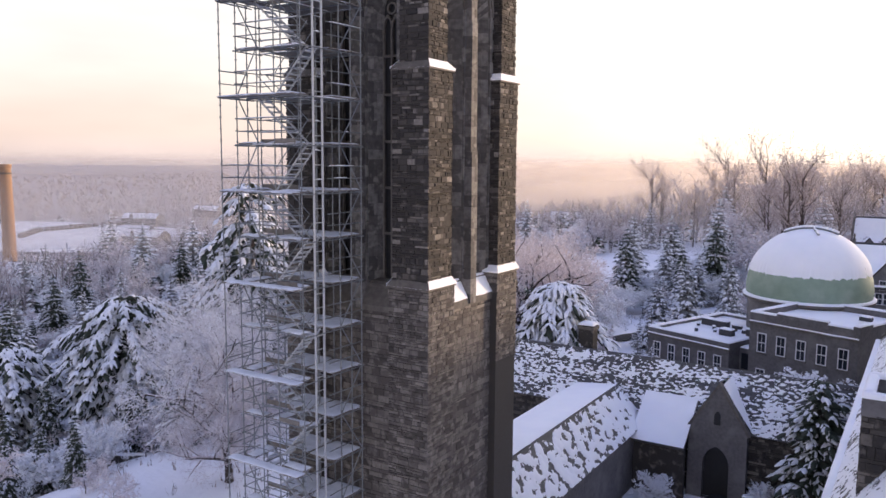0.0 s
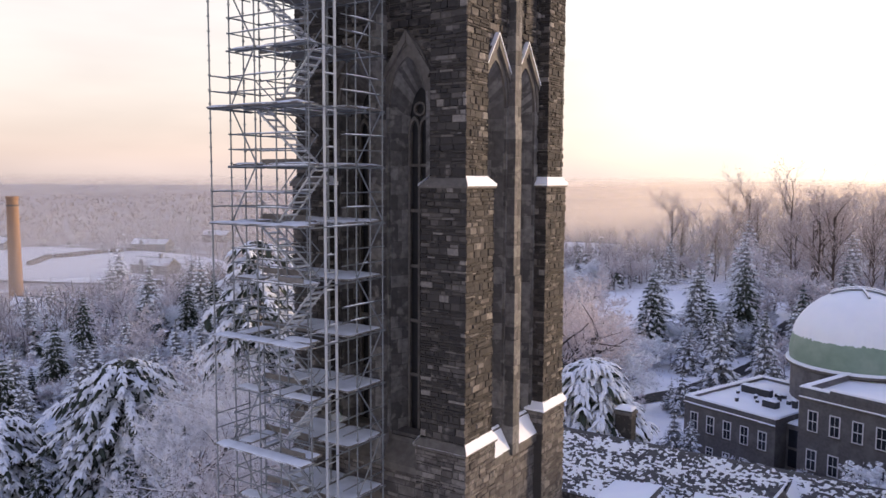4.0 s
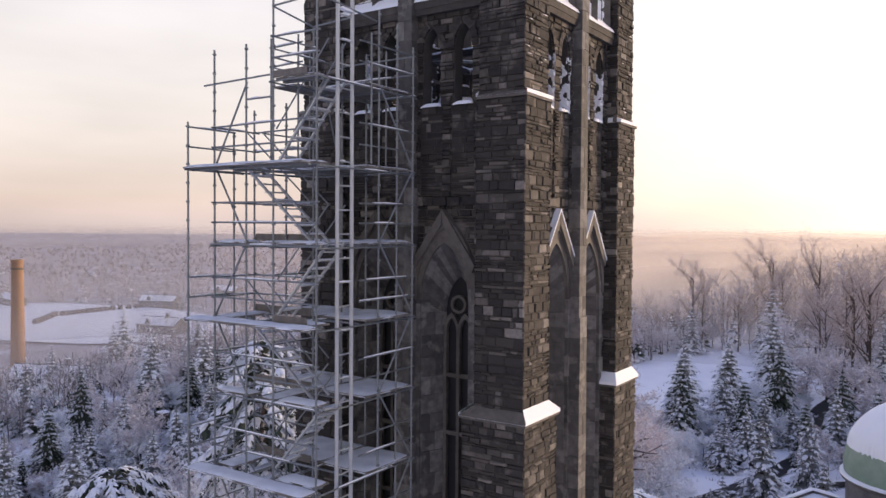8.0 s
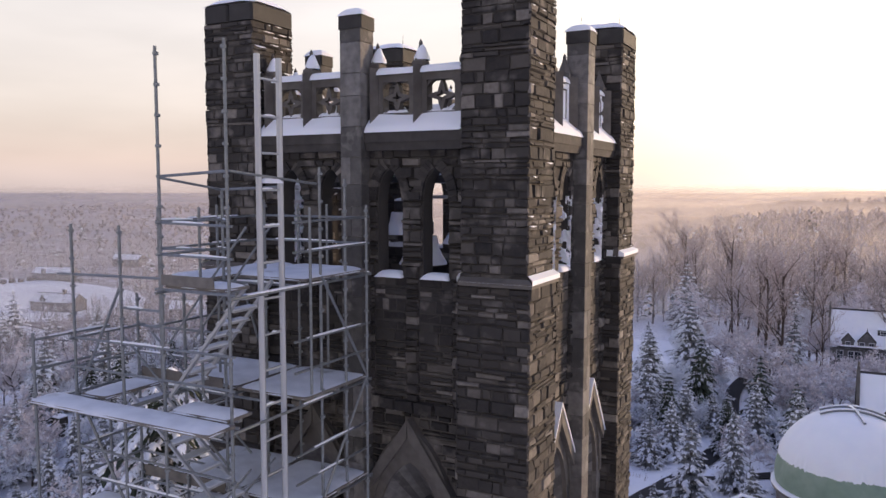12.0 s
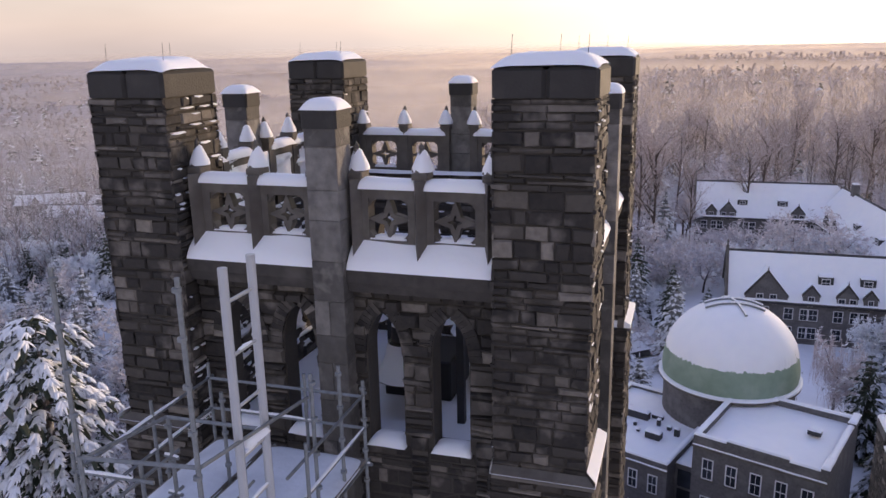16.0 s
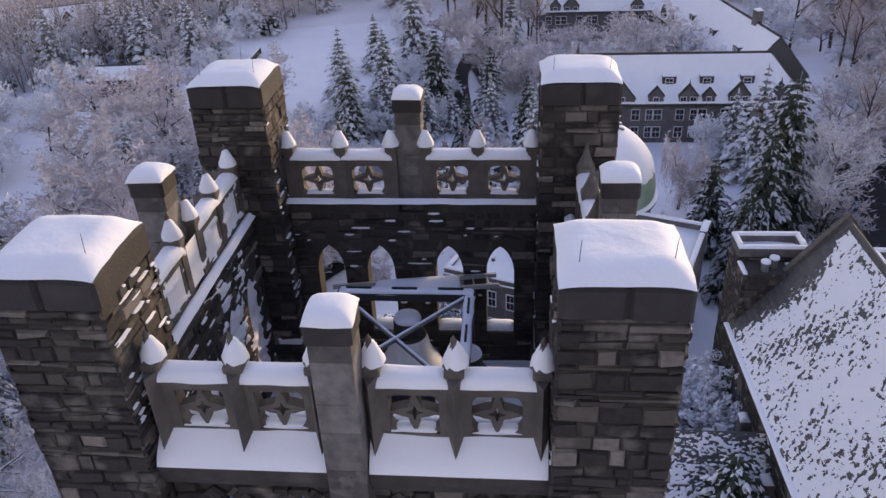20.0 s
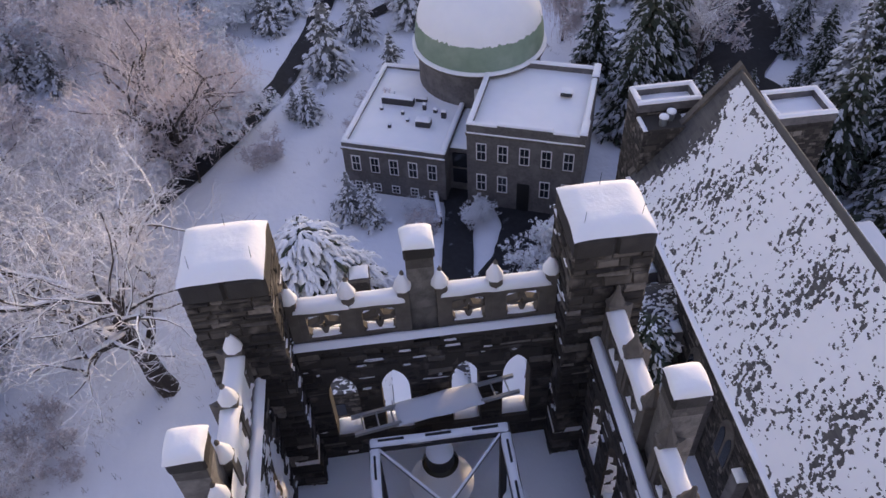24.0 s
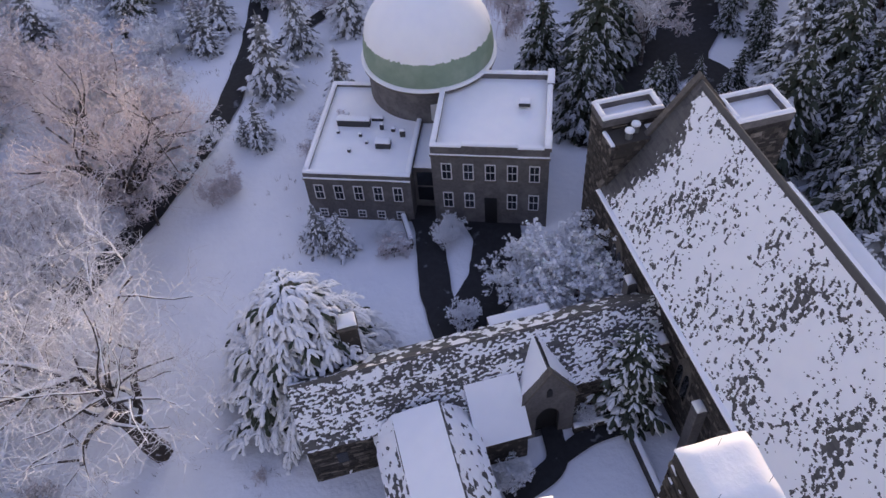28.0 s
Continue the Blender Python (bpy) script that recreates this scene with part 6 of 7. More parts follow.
part("band", Geo().lathe([(1.9, 36.4), (1.98, 36.4), (1.98, 36.9), (1.9, 36.9)], 24), M_ash, smoke_stack)


# ---- roads, paths and walls on the ground ----
strips = itertools.count()


def strip(name, pts, width, label, mat=M_asphalt):
    g = Geo()
    dz = 0.06 + 0.012 * next(strips)
    P = [Vector((x, y, 0)) for x, y in pts]
    fine = []
    for i in range(len(P) - 1):
        for k in range(8):
            t = k / 8
            p0, p1, p2, p3 = P[max(0, i - 1)], P[i], P[i + 1], P[min(len(P) - 1, i + 2)]
            fine.append(0.5 * ((2 * p1) + (p2 - p0) * t + (2 * p0 - 5 * p1 + 4 * p2 - p3) * t * t + (3 * p1 - p0 - 3 * p2 + p3) * t ** 3))
    fine.append(P[-1])
    vs, fs = [], []
    for i, p in enumerate(fine):
        d = (fine[min(i + 1, len(fine) - 1)] - fine[max(i - 1, 0)]).normalized()
        s = Vector((-d.y, d.x, 0))
        for k in (-1, 1):
            w = width / 2 * (1 + 0.18 * noise.noise((p.x * 0.4, p.y * 0.4, k)))
            q = p + s * w * k
            vs.append((q.x, q.y, terrain(q.x, q.y) + dz + 0.25 * noise.noise((q.x * 0.05, q.y * 0.05, 0.3)) * 0.0 + 0.14))
    fs = [(2 * i, 2 * i + 2, 2 * i + 3, 2 * i + 1) for i in range(len(fine) - 1)]
    g.add(vs, fs)
    return tagged(part(name, g, mat), label, name, kind="structure")


strip("road", ((-60, 72), (-50, 84), (-41.5, 95.7), (-36.2, 104.8), (-33, 112.8), (-30.0, 123.6), (-28, 140), (-30, 175), (-20, 220)), 2.8, "dark wet lane between snow banks")
strip("road", ((-29.5, 119), (-25.8, 120.7), (-18.1, 126.6), (-8, 131)), 1.8, "narrow cleared path")
strip("path", ((-9.6, 83.6), (-9.9, 80), (-10.6, 76), (-12.4, 73), (-14.6, 70.5), (-15.5, 66)), 5.2, "cleared dark path to the observatory door")
strip("path", ((-15.8, 85.5), (-16.4, 80), (-17.2, 75), (-17.4, 70), (-17.3, 65.6)), 2.9, "cleared dark path beside the observatory")
strip("path", ((-11.9, 60), (-12.0, 57), (-12.6, 54.8), (-15, 53.6), (-17, 53)), 1.7, "cleared dark path through the court")
strip("path", ((-12.2, 55.2), (-9.5, 56.2), (-6.5, 56.4), (-4, 56.0)), 1.5, "cleared dark path to the chapel")
strip("road", ((5, 87), (9, 92), (13, 97), (19, 101), (25, 109), (30, 125), (45, 140)), 7.5, "dark wet drive curving between snow banks")
strip("road", ((25, 55), (25.5, 69), (24, 82), (22.5, 91), (22, 96), (20, 99.5)), 3.6, "dark wet drive beside the chapel")
strip("path", ((-30, 182), (-26, 165), (-23, 150), (-22, 138)), 2.2, "cleared walk between the trees")
hedge_wall = thing("retaining_wall", "dark low stone wall half buried in snow", "wall", pose(-71.5, 48.5, terrain(-71.5, 48.5), 0, 0, 34))
part("wall", Geo().box(-18, 12, -0.25, 0.25, -1.5, 1.0), M_stone, hedge_wall)
part("snow_strip", snow_cap(Geo(), -18, 12, -0.25, 0.25, 1.0, 0.16, 30, 0.03, 1.0), M_snow, hedge_wall, smooth=True)
court_wall = thing("court_wall", "low angled garden wall beside the observatory steps under snow", "wall", pose(-19.2, 80.2, GZ, 0, 0, 0))
part("wall", Geo().box(-2.2, 1.0, -0.2, 0.2, -0.2, 0.75, bevel=0.03).box(0.8, 1.2, 0.2, 4.6, -0.2, 0.9, bevel=0.03), M_mortar, court_wall)
part("snow_strip", snow_cap(snow_cap(Geo(), -2.2, 1.0, -0.2, 0.2, 0.75, 0.18, 12, 0.03, 1.0), 0.8, 1.2, 0.25, 4.6, 0.9, 0.18, 12, 0.03, 2.0), M_snow, court_wall, smooth=True)


lane_wall = thing("boundary_wall", "long dark stone wall beside a snowy field", "wall")
part("wall", Geo().box(-0.3, 0.3, 0, 52, -0.4, 1.3), M_stone, lane_wall, matrix=pose(-73.8, 134, GZ, 0, 0, 2.4))
part("snow_strip", snow_cap(Geo(), -0.35, 0.35, 0, 52, 1.3, 0.16, 30, 0.04, 4.0), M_snow, lane_wall, smooth=True, matrix=pose(-73.8, 134, GZ, 0, 0, 2.4))
tagged(part("snow_field", Geo().add([(-405 + 118 * math.cos(k * math.pi / 20) * (1 + 0.06 * noise.noise((k * 0.5, 2, 1))), 240 + 64 * math.sin(k * math.pi / 20) * (1 + 0.1 * noise.noise((k * 0.5, 0, 1))), -17.2) for k in range(40)], [tuple(range(40))]), M_ground), "wide open field under smooth snow", "field", kind="structure")
field_hedge = thing("hedge", "dark leafless hedge bordering a wide snowy field", "hedge")
hg = Geo()
for (xa, ya), (xb, yb) in (((-399, 219), (-428, 247)), ((-424, 247), (-429, 279)), ((-429, 279), (-425, 330))):
    for i in range(10):
        x_, y_ = xa + (xb - xa) * (i + 0.5) / 10, ya + (yb - ya) * (i + 0.5) / 10
        hg.lathe([(0.3, -18.2), (1.7, -17.4), (1.9, -16.0), (1.1, -14.9 + 0.5 * noise.noise((x_, y_, 1))), (0.0, -14.7)], 8, (x_, y_))
part("crown", hg, M_trunk, field_hedge, kind="stuff")
pillar = thing("gate_pillar", "dark square stone pillar standing alone in the snow", "pillar", pose(-134.2, 101.4, terrain(-134.2, 101.4)))
part("shaft", Geo().box(-0.9, 0.9, -0.9, 0.9, -0.2, 4.0, bevel=0.06), M_stone, pillar)
part("snow_cap", snow_cap(Geo(), -0.9, 0.9, -0.9, 0.9, 4.0, 0.3, 10, 0.05, 1.0), M_snow, pillar, smooth=True)


# ---- parked cars ----
def car(at, label):
    c = thing("car", label, "car", at, group="parked cars")
    b = Geo().prism([(-2.1, 0.35), (2.1, 0.35), (2.15, 0.8), (1.2, 0.95), (0.7, 1.4), (-1.1, 1.45), (-1.8, 1.0), (-2.15, 0.9)], -0.85, 0.85, "y")
    part("body", b, M_iron, c)
    part("snow_cover", snow_cap(Geo(), -1.2, 0.75, -0.8, 0.8, 1.42, 0.14, 10, 0.03, 2.0), M_snow, c, smooth=True)
    part("hood_snow", snow_cap(Geo(), 1.1, 2.1, -0.8, 0.8, 0.9, 0.12, 10, 0.03, 3.0), M_snow, c, smooth=True)
    for sx in (-1.3, 1.35):
        for sy in (-0.82, 0.82):
            part("wheel", Geo().tube((sx, sy - 0.1, 0.33), (sx, sy + 0.1, 0.33), 0.33, n=14), M_dark, c)
    return c


car(pose(-135, 74.8, terrain(-135, 74.8), 0, 0, 30), "dark parked car under snow by the lane")
car(pose(-131, 78.5, terrain(-131, 78.5), 0, 0, 35), "dark parked car with snow on roof and hood")

# ---- trees ----
def bare_tree(seed, height, spread=0.62, kids=(5, 5, 5, 6), r0=None, thin=0.016, snow=True, lean=0.0, rise=0.35, frost=900, clot=0.7, limbs=2, fine=0.62, stem=0.5, reach=1.0, tuft=0):
    """Trunk and frosted crown of a leafless tree, standing at the origin."""
    r = random.Random(seed)
    trunk, crown, ends = Geo(), Geo(), []
    r0 = r0 or height * 0.022

    def grow(p, d, length, rad, lev):
        geo = trunk if lev < 2 else crown
        n = (7, 5, 4, 3, 3)[min(lev, 4)]
        steps = (6, 6, 4, 3, 3, 2)[min(lev, 5)]
        shrink = (0.89, 0.86, 0.78, 0.65, 0.55, 0.5)[min(lev, 5)]
        q, dd, rr = p, d, rad
        pts = [(p, rad)]
        for s in range(steps):
            dd = (dd + Vector((r.uniform(-1, 1), r.uniform(-1, 1), r.uniform(-0.6, 1) * rise)) * ((0.14, 0.32, 0.34, 0.36)[min(lev, 3)] if stem < 0.7 else (0.06, 0.25, 0.3, 0.3)[min(lev, 3)])).normalized()
            q2 = q + dd * (length / steps)
            r2 = max(0.012, rr * shrink)
            geo.tube(q, q2, rr, r2, n, 0 if lev < limbs else 1, caps=False)
            if snow and 0 < lev < limbs + 1 and abs(dd.z) < 0.85:
                crown.tube(q + Vector((0, 0, rr * 0.75)), q2 + Vector((0, 0, r2 * 0.75)), rr * 0.8, r2 * 0.8, 4, 2, caps=False)
            q, rr = q2, r2
            pts.append((q, rr))
        if lev >= len(kids):
            ends.append(q)
            ends.append(p.lerp(q, 0.5))
            return
        for i in range(kids[lev]):
            t = (i + 0.6 + r.uniform(-0.3, 0.3)) / kids[lev]
            if lev == 0:
                t = 0.35 + 0.65 * t
            else:
                t = 0.2 + 0.8 * t
            k = min(steps - 1, int(t * steps))
            f = t * steps - k
            base = pts[k][0].lerp(pts[k + 1][0], min(1.0, f))
            ang = r.uniform(0, 2 * math.pi) if lev else 2 * math.pi * (i / kids[lev]) * 1.6 + r.uniform(-0.5, 0.5)
            a = dd.orthogonal().normalized()
            b = dd.cross(a)
            side = a * math.cos(ang) + b * math.sin(ang)
            nd = (dd * (1 - spread) + side * spread * r.uniform(0.8, 1.2)).normalized()
            if lev >= 1:
                nd = (nd + Vector((0, 0, 0.18))).normalized()
            grow(base, nd, length * r.uniform(0.55, 0.78) * (1.15 * reach if lev == 0 else 0.9), max(thin, pts[k][1] * (0.62 if lev < 2 else fine)), lev + 1)

    grow(Vector((0, 0, -0.3)), Vector((lean, 0, 1)).normalized(), height * stem, r0, 0)
    # curds of snow held by the twig ends
    for p in ends:
        if r.random() > 0.8:
            continue
        for i in range(tuft):
            d = Vector((r.gauss(0, 1), r.gauss(0, 1), r.gauss(0, 1) + 0.4)).normalized()
            e = d.orthogonal().normalized()
            e.rotate(mathutils.Quaternion(d, r.uniform(0, 6.28)))
            f, c, w = d.cross(e), p + d * clot * r.uniform(0.15, 0.9), clot * r.uniform(0.22, 0.5)
            crown.add([c - e * w - f * w * 0.4, c - f * w * 0.7, c + e * w, c + f * w * 0.8 + d * w * 0.5], [(0, 1, 2, 3)], 1 if r.random() < 0.6 else 2)
    # small clots of frost along the twigs
    top = crown.v[len(crown.v) // 6:]
    for i in range(frost):
        p = Vector(r.choice(top))
        d = Vector((r.uniform(-1, 1), r.uniform(-1, 1), r.uniform(-0.2, 0.9))).normalized()
        s = d.cross(Vector((r.uniform(-1, 1), r.uniform(-1, 1), 0.3))).normalized()
        ln = r.uniform(0.5, 1.2) * clot
        crown.add([p, p + d * ln * 0.5 + s * ln * 0.13, p + d * ln, p + d * ln * 0.5 - s * ln * 0.13], [(0, 1, 2, 3)], 1 if r.random() < 0.7 else 2)
    return trunk, crown


def sprig(g, p, d, length, width, droop, snow_share, r):
    """A closed little spray: dark needles below, snow on top."""
    d = d.normalized()
    s = d.cross(Vector((0, 0, 1)))
    if s.length < 1e-3:
        s = Vector((1, 0, 0))
    s.normalize()
    tip = p + d * length + Vector((0, 0, -droop))
    mid = p.lerp(tip, 0.45) + Vector((0, 0, droop * 0.35))
    a, b = mid + s * width, mid - s * width
    up = mid + Vector((0, 0, width * 0.45))
    dn = mid - Vector((0, 0, width * 0.5))
    a.z -= width * 0.3
    b.z -= width * 0.3
    top = 1 if r.random() < snow_share else 0
    o = len(g.v)
    g.v.extend([tuple(q) for q in (p, a, tip, b, up, dn)])
    for f, m in (((0, 1, 4), top), ((1, 2, 4), top), ((2, 3, 4), top), ((3, 0, 4), top), ((1, 0, 5), 0), ((2, 1, 5), 0), ((3, 2, 5), 0), ((0, 3, 5), 0)):
        g.f.append(tuple(o + i for i in f))
        g.m.append(m)


def paw(g, p, d, length, width, droop, r, back=1, thick=0.8):
    """One branchlet: a lumpy drooping finger, snow along its back and needles below."""
    d = d.normalized()
    s = d.cross(Z)
    s = X.copy() if s.length < 1e-3 else s.normalized()
    o = len(g.v)
    for f, w in ((0.0, 0.45), (0.35, 1.0), (0.72, 0.85), (1.0, 0.2)):
        c = p + d * (length * f) - Z * (droop * f * f)
        w *= width * r.uniform(0.75, 1.25)
        for a, b in ((-1.0, -0.35), (-0.5, 0.5), (0.5, 0.5), (1.0, -0.35), (0.0, -0.8)):
            q = c + s * (w * a) + Z * (w * b * thick)
            g.v.append((q.x, q.y, q.z))
    for k in range(3):
        for i in range(5):
            j = (i + 1) % 5
            g.f.append((o + k * 5 + i, o + k * 5 + j, o + k * 5 + 5 + j, o + k * 5 + 5 + i))
            g.m.append(back if i < 3 else 0)


def fan(g, p, a, length, r, share, size=1.0, droop=0.5):
    """A spray of fingers spreading from the end of a bough."""
    for q in (-1.15, -0.6, 0.0, 0.6, 1.15):
        b = a + q * r.uniform(0.6, 1.2)
        ln = length * (1.0 - 0.28 * abs(q)) * r.uniform(0.65, 1.2)
        paw(g, p, Vector((math.cos(b), math.sin(b), r.uniform(-0.3, 0.12))), ln, ln * r.uniform(0.15, 0.25) * size, ln * droop * r.uniform(0.6, 1.3), r, 1 if r.random() < share else 0)


def fingers(g, p, a, length, r, share):
    """Drooping fingers of a fir bough, each a chain of snow lumps."""
    for q in (-0.95, -0.3, 0.35, 1.0):
        b, slope, c = a + q * r.uniform(0.6, 1.1), r.uniform(-0.25, 0.1), p.copy()
        step, back = length * r.uniform(0.75, 1.2) / 3, 1 if r.random() < share else 0
        for i in range(3):
            d = Vector((math.cos(b), math.sin(b), slope)).normalized()
            paw(g, c, d, step * 1.45, step * r.uniform(0.34, 0.52), step * 0.3, r, back)
            c = c + d * step
            b, slope = b + r.uniform(-0.35, 0.35), slope - r.uniform(0.25, 0.6)


def conifer(seed, height, radius, tiers=16, arms=9, snow_share=0.6, droop=0.35, bare=0.08, top_power=0.9):
    """A spruce or hemlock: close tiers of short drooping sprays round a tapered trunk."""
    r = random.Random(seed)
    trunk = Geo().tube((0, 0, -0.4), (0, 0, height * 0.97), height * 0.016 + 0.05, 0.02, 6, caps=False)
    crown = Geo()
    for i in range(tiers):
        t = bare + (1 - bare) * (i + r.uniform(-0.3, 0.3)) / tiers
        reach = radius * (1 - t) ** top_power * r.uniform(0.8, 1.12) + 0.15
        n = max(4, round(arms * (0.45 + 0.55 * (1 - t))))
        for k in range(n):
            a = 2 * math.pi * (k + r.uniform(-0.35, 0.35)) / n + i * 2.4
            lr = reach * r.uniform(0.7, 1.12)
            d = Vector((math.cos(a), math.sin(a), 0.12 + 0.3 * t))
            p0 = Vector((0, 0, height * t))
            # dark inner growth, then snowy sprays along the bough
            paw(crown, p0, d, lr * 0.75, 0.14 * lr + 0.08, droop * lr * 0.8, r, 0, 1.2)
            for f in ((0.34, 0.58, 0.82) if lr > 1.6 else ((0.4, 0.75) if lr > 0.8 else (0.4,))):
                p = p0 + d * lr * f - Z * (droop * lr * f * f)
                fan(crown, p, a, lr * 0.24 + 0.22, r, snow_share, 1.1, droop + 0.1)
    paw(crown, Vector((0, 0, height * 0.93)), Vector((0.05, 0, 1)), height * 0.08, 0.1, 0, r, 1)
    return trunk, crown


def cedar(seed, height, radius, snow_share=0.9, cone=False, layers=11, boughs=10):
    """A broad old conifer: long boughs in layers that end in heavy drooping fans of snow."""
    r = random.Random(seed)
    trunk = Geo().tube((0, 0, -0.6), (0.3, 0.1, height * 0.92), height * 0.03, 0.05, 8, caps=False)
    crown = Geo()
    for i in range(layers):
        t = 0.12 + 0.86 * i / layers
        reach = radius * (0.45 + 0.55 * math.sin(math.pi * min(1, (1 - t) * 0.75 + 0.15))) * (1.0 if t < 0.8 else 0.7)
        if cone:
            reach = radius * (1.0 - t) ** 0.62 + 0.5
        n = boughs if t < 0.75 or cone else max(5, boughs - 3)
        for k in range(n):
            a = 2 * math.pi * (k + r.uniform(-0.4, 0.4)) / n + i * 1.9
            d = Vector((math.cos(a), math.sin(a), 0.3))
            lr = reach * r.uniform(0.65, 1.1)
            p0 = Vector((0, 0, height * t + r.uniform(-0.3, 0.3)))
            at = lambda f: p0 + d * lr * f - Z * (0.6 * lr * f * f)
            crown.tube(p0, at(0.4), 0.09, 0.07, 4, 0, caps=False).tube(at(0.4), at(0.85), 0.07, 0.03, 4, 0, caps=False)
            f = 0.3 if not cone else 0.12
            while f < 0.98:
                if cone:
                    fingers(crown, at(f), a + r.uniform(-0.4, 0.4), r.uniform(0.95, 1.5), r, snow_share)
                else:
                    fan(crown, at(f), a + r.uniform(-0.4, 0.4), r.uniform(0.8, 1.3), r, snow_share, 1.05, 0.6)
                if r.random() < 0.5:
                    b = a + r.uniform(-1.2, 1.2)
                    paw(crown, at(f) - Z * 0.25, Vector((math.cos(b), math.sin(b), -0.9)), 1.3, 0.3, 0.3, r, 0)
                f += max(0.1, 0.8 / lr)
    return trunk, crown


def willow(seed, height):
    r = random.Random(seed)
    trunk, crown = bare_tree(seed, height * 1.0, 0.6, (6, 5, 3), thin=0.03)
    tips = [v for v in crown.v[::7]]
    for i in range(900):
        p = Vector(r.choice(tips))
        ln = r.uniform(0.25, 0.6) * max(1.0, p.z)
        q = p + Vector((r.uniform(-0.4, 0.4), r.uniform(-0.4, 0.4), -ln * 0.5))
        e = q + Vector((r.uniform(-0.3, 0.3), r.uniform(-0.3, 0.3), -ln * 0.5))
        crown.tube(p, q, 0.022, 0.02, 3, 1, caps=False).tube(q, e, 0.02, 0.012, 3, 1, caps=False)
    return trunk, crown


def tree_thing(name, geos, label, group, mats, at):
    t = thing(name, label, "tree", at, group=group)
    part("trunk", geos[0], [M_limb if "bare" in name else (M_trunk if "tall" in name else M_bark), M_frost, M_snow], t)
    part("crown", geos[1], mats, t)
    return t


CON = [M_needle, M_snow]
BARE = [M_limb, M_frost, M_snow]
WOOD = [M_trunk, M_twig, M_frost]
FAR = [M_limb, M_frost_far, M_frost]
WHITE = [M_limb, M_frost_white, M_snow]
rt = random.Random(21)
protos = {
    "spruce": [tree_thing("spruce_tree", conifer(31 + i, (11, 14, 9)[i], (2.9, 3.3, 2.8)[i], (15, 18, 13)[i], 9, (0.75, 0.88, 0.68)[i], 0.4, 0.05, 0.8), "dark green spruce dusted with snow", "spruces in the grounds", [M_needle_frost, M_cedar_snow], pose(-24.4 + 7 * i, 117 + 3 * i, GZ)) for i in range(3)],
    "bare": [tree_thing("bare_tree", bare_tree(41 + i, (13, 16, 11, 14)[i], (0.6, 0.55, 0.66, 0.58)[i], (6, 5, 6), thin=0.034, frost=1700, clot=0.95), "leafless tree white with hoar frost", "frosted trees in the grounds", FAR, pose(-62 - 9 * i, 118 + 7 * i, GZ)) for i in range(4)],
    "shrub": [tree_thing("shrub", bare_tree(61 + i, (2.6, 3.6)[i], 0.7, (7, 6, 5), r0=0.05, thin=0.016, frost=700, clot=0.3), "bare twiggy shrub covered in frost", "frosted shrubs", FAR, pose(-34.7 + i * 14.5, 93.5 - 14 * i, GZ)) for i in range(2)],
    "dark": [tree_thing("hemlock_tree", conifer(51 + i, (16, 13)[i], (4.2, 3.7)[i], (20, 17)[i], 10, (0.5, 0.62)[i], 0.45, 0.03, 0.62), "dark evergreen hemlock lightly dusted with snow", "hemlocks in the grounds", [M_needle, M_bough], pose(20 + 6 * i, 80 + 7 * i, GZ)) for i in range(2)],
    "tall": [tree_thing("tall_tree", bare_tree(81 + i, (25, 22)[i], 0.42, (13, 6, 5), r0=0.3, thin=0.022, frost=500, clot=0.6, snow=False, fine=0.45, stem=0.86, reach=0.38), "tall slender leafless woodland tree, lightly frosted", "tall trees of the woods", WOOD, pose(-24 + 20 * i, 186 + 9 * i, GZ)) for i in range(2)],
    "puff": [tree_thing("frosted_tree", bare_tree(71 + i, 6.5, 0.7, (7, 6, 5, 3), r0=0.16, thin=0.016, rise=0.25, frost=0, clot=0.27, tuft=8), "round-headed small tree thick with snow", "snowy garden trees", [M_limb, M_cedar_snow, M_snow], pose((-7.8, 15)[i], (72.6, 113)[i], GZ)) for i in range(2)],
}


def plant(kind, x, y, size=1.0, which=None):
    p = protos[kind][rt.randrange(len(protos[kind])) if which is None else which]
    c = copy_thing(p, pose(x, y, terrain(x, y), 0, 0, rt.uniform(0, 360)))
    wide = 1.25 if kind == "spruce" else 1.0
    c.scale = (size * wide * rt.uniform(0.9, 1.1), size * wide * rt.uniform(0.9, 1.1), size * rt.uniform(0.92, 1.08))
    return c


# dry stems standing out of the snow
stems = Geo()
for i in range(2600):
    x, y = rt.uniform(-75, 12), rt.uniform(36, 135)
    if noise.noise((x * 0.09, y * 0.09, 5.0)) < 0.05 or (-32 < x < 14 and y < 78) or (-28 < x < 2 and 76 < y < 108):
        continue
    for k in range(5):
        b, ln = rt.uniform(0, 6.28), rt.uniform(0.25, 0.7)
        p = Vector((x + rt.uniform(-0.2, 0.2), y + rt.uniform(-0.2, 0.2), terrain(x, y) - 0.12))
        q = p + Vector((math.cos(b) * ln * 0.5, math.sin(b) * ln * 0.5, ln + 0.1))
        s = Vector((-math.sin(b), math.cos(b), 0)) * 0.025
        stems.add([p - s, p + s, q], [(0, 1, 2)], k % 2)
tagged(part("dry_stems", stems, [M_bark, M_brown]), "dry stems and weeds standing out of the snow", "weeds", kind="stuff")

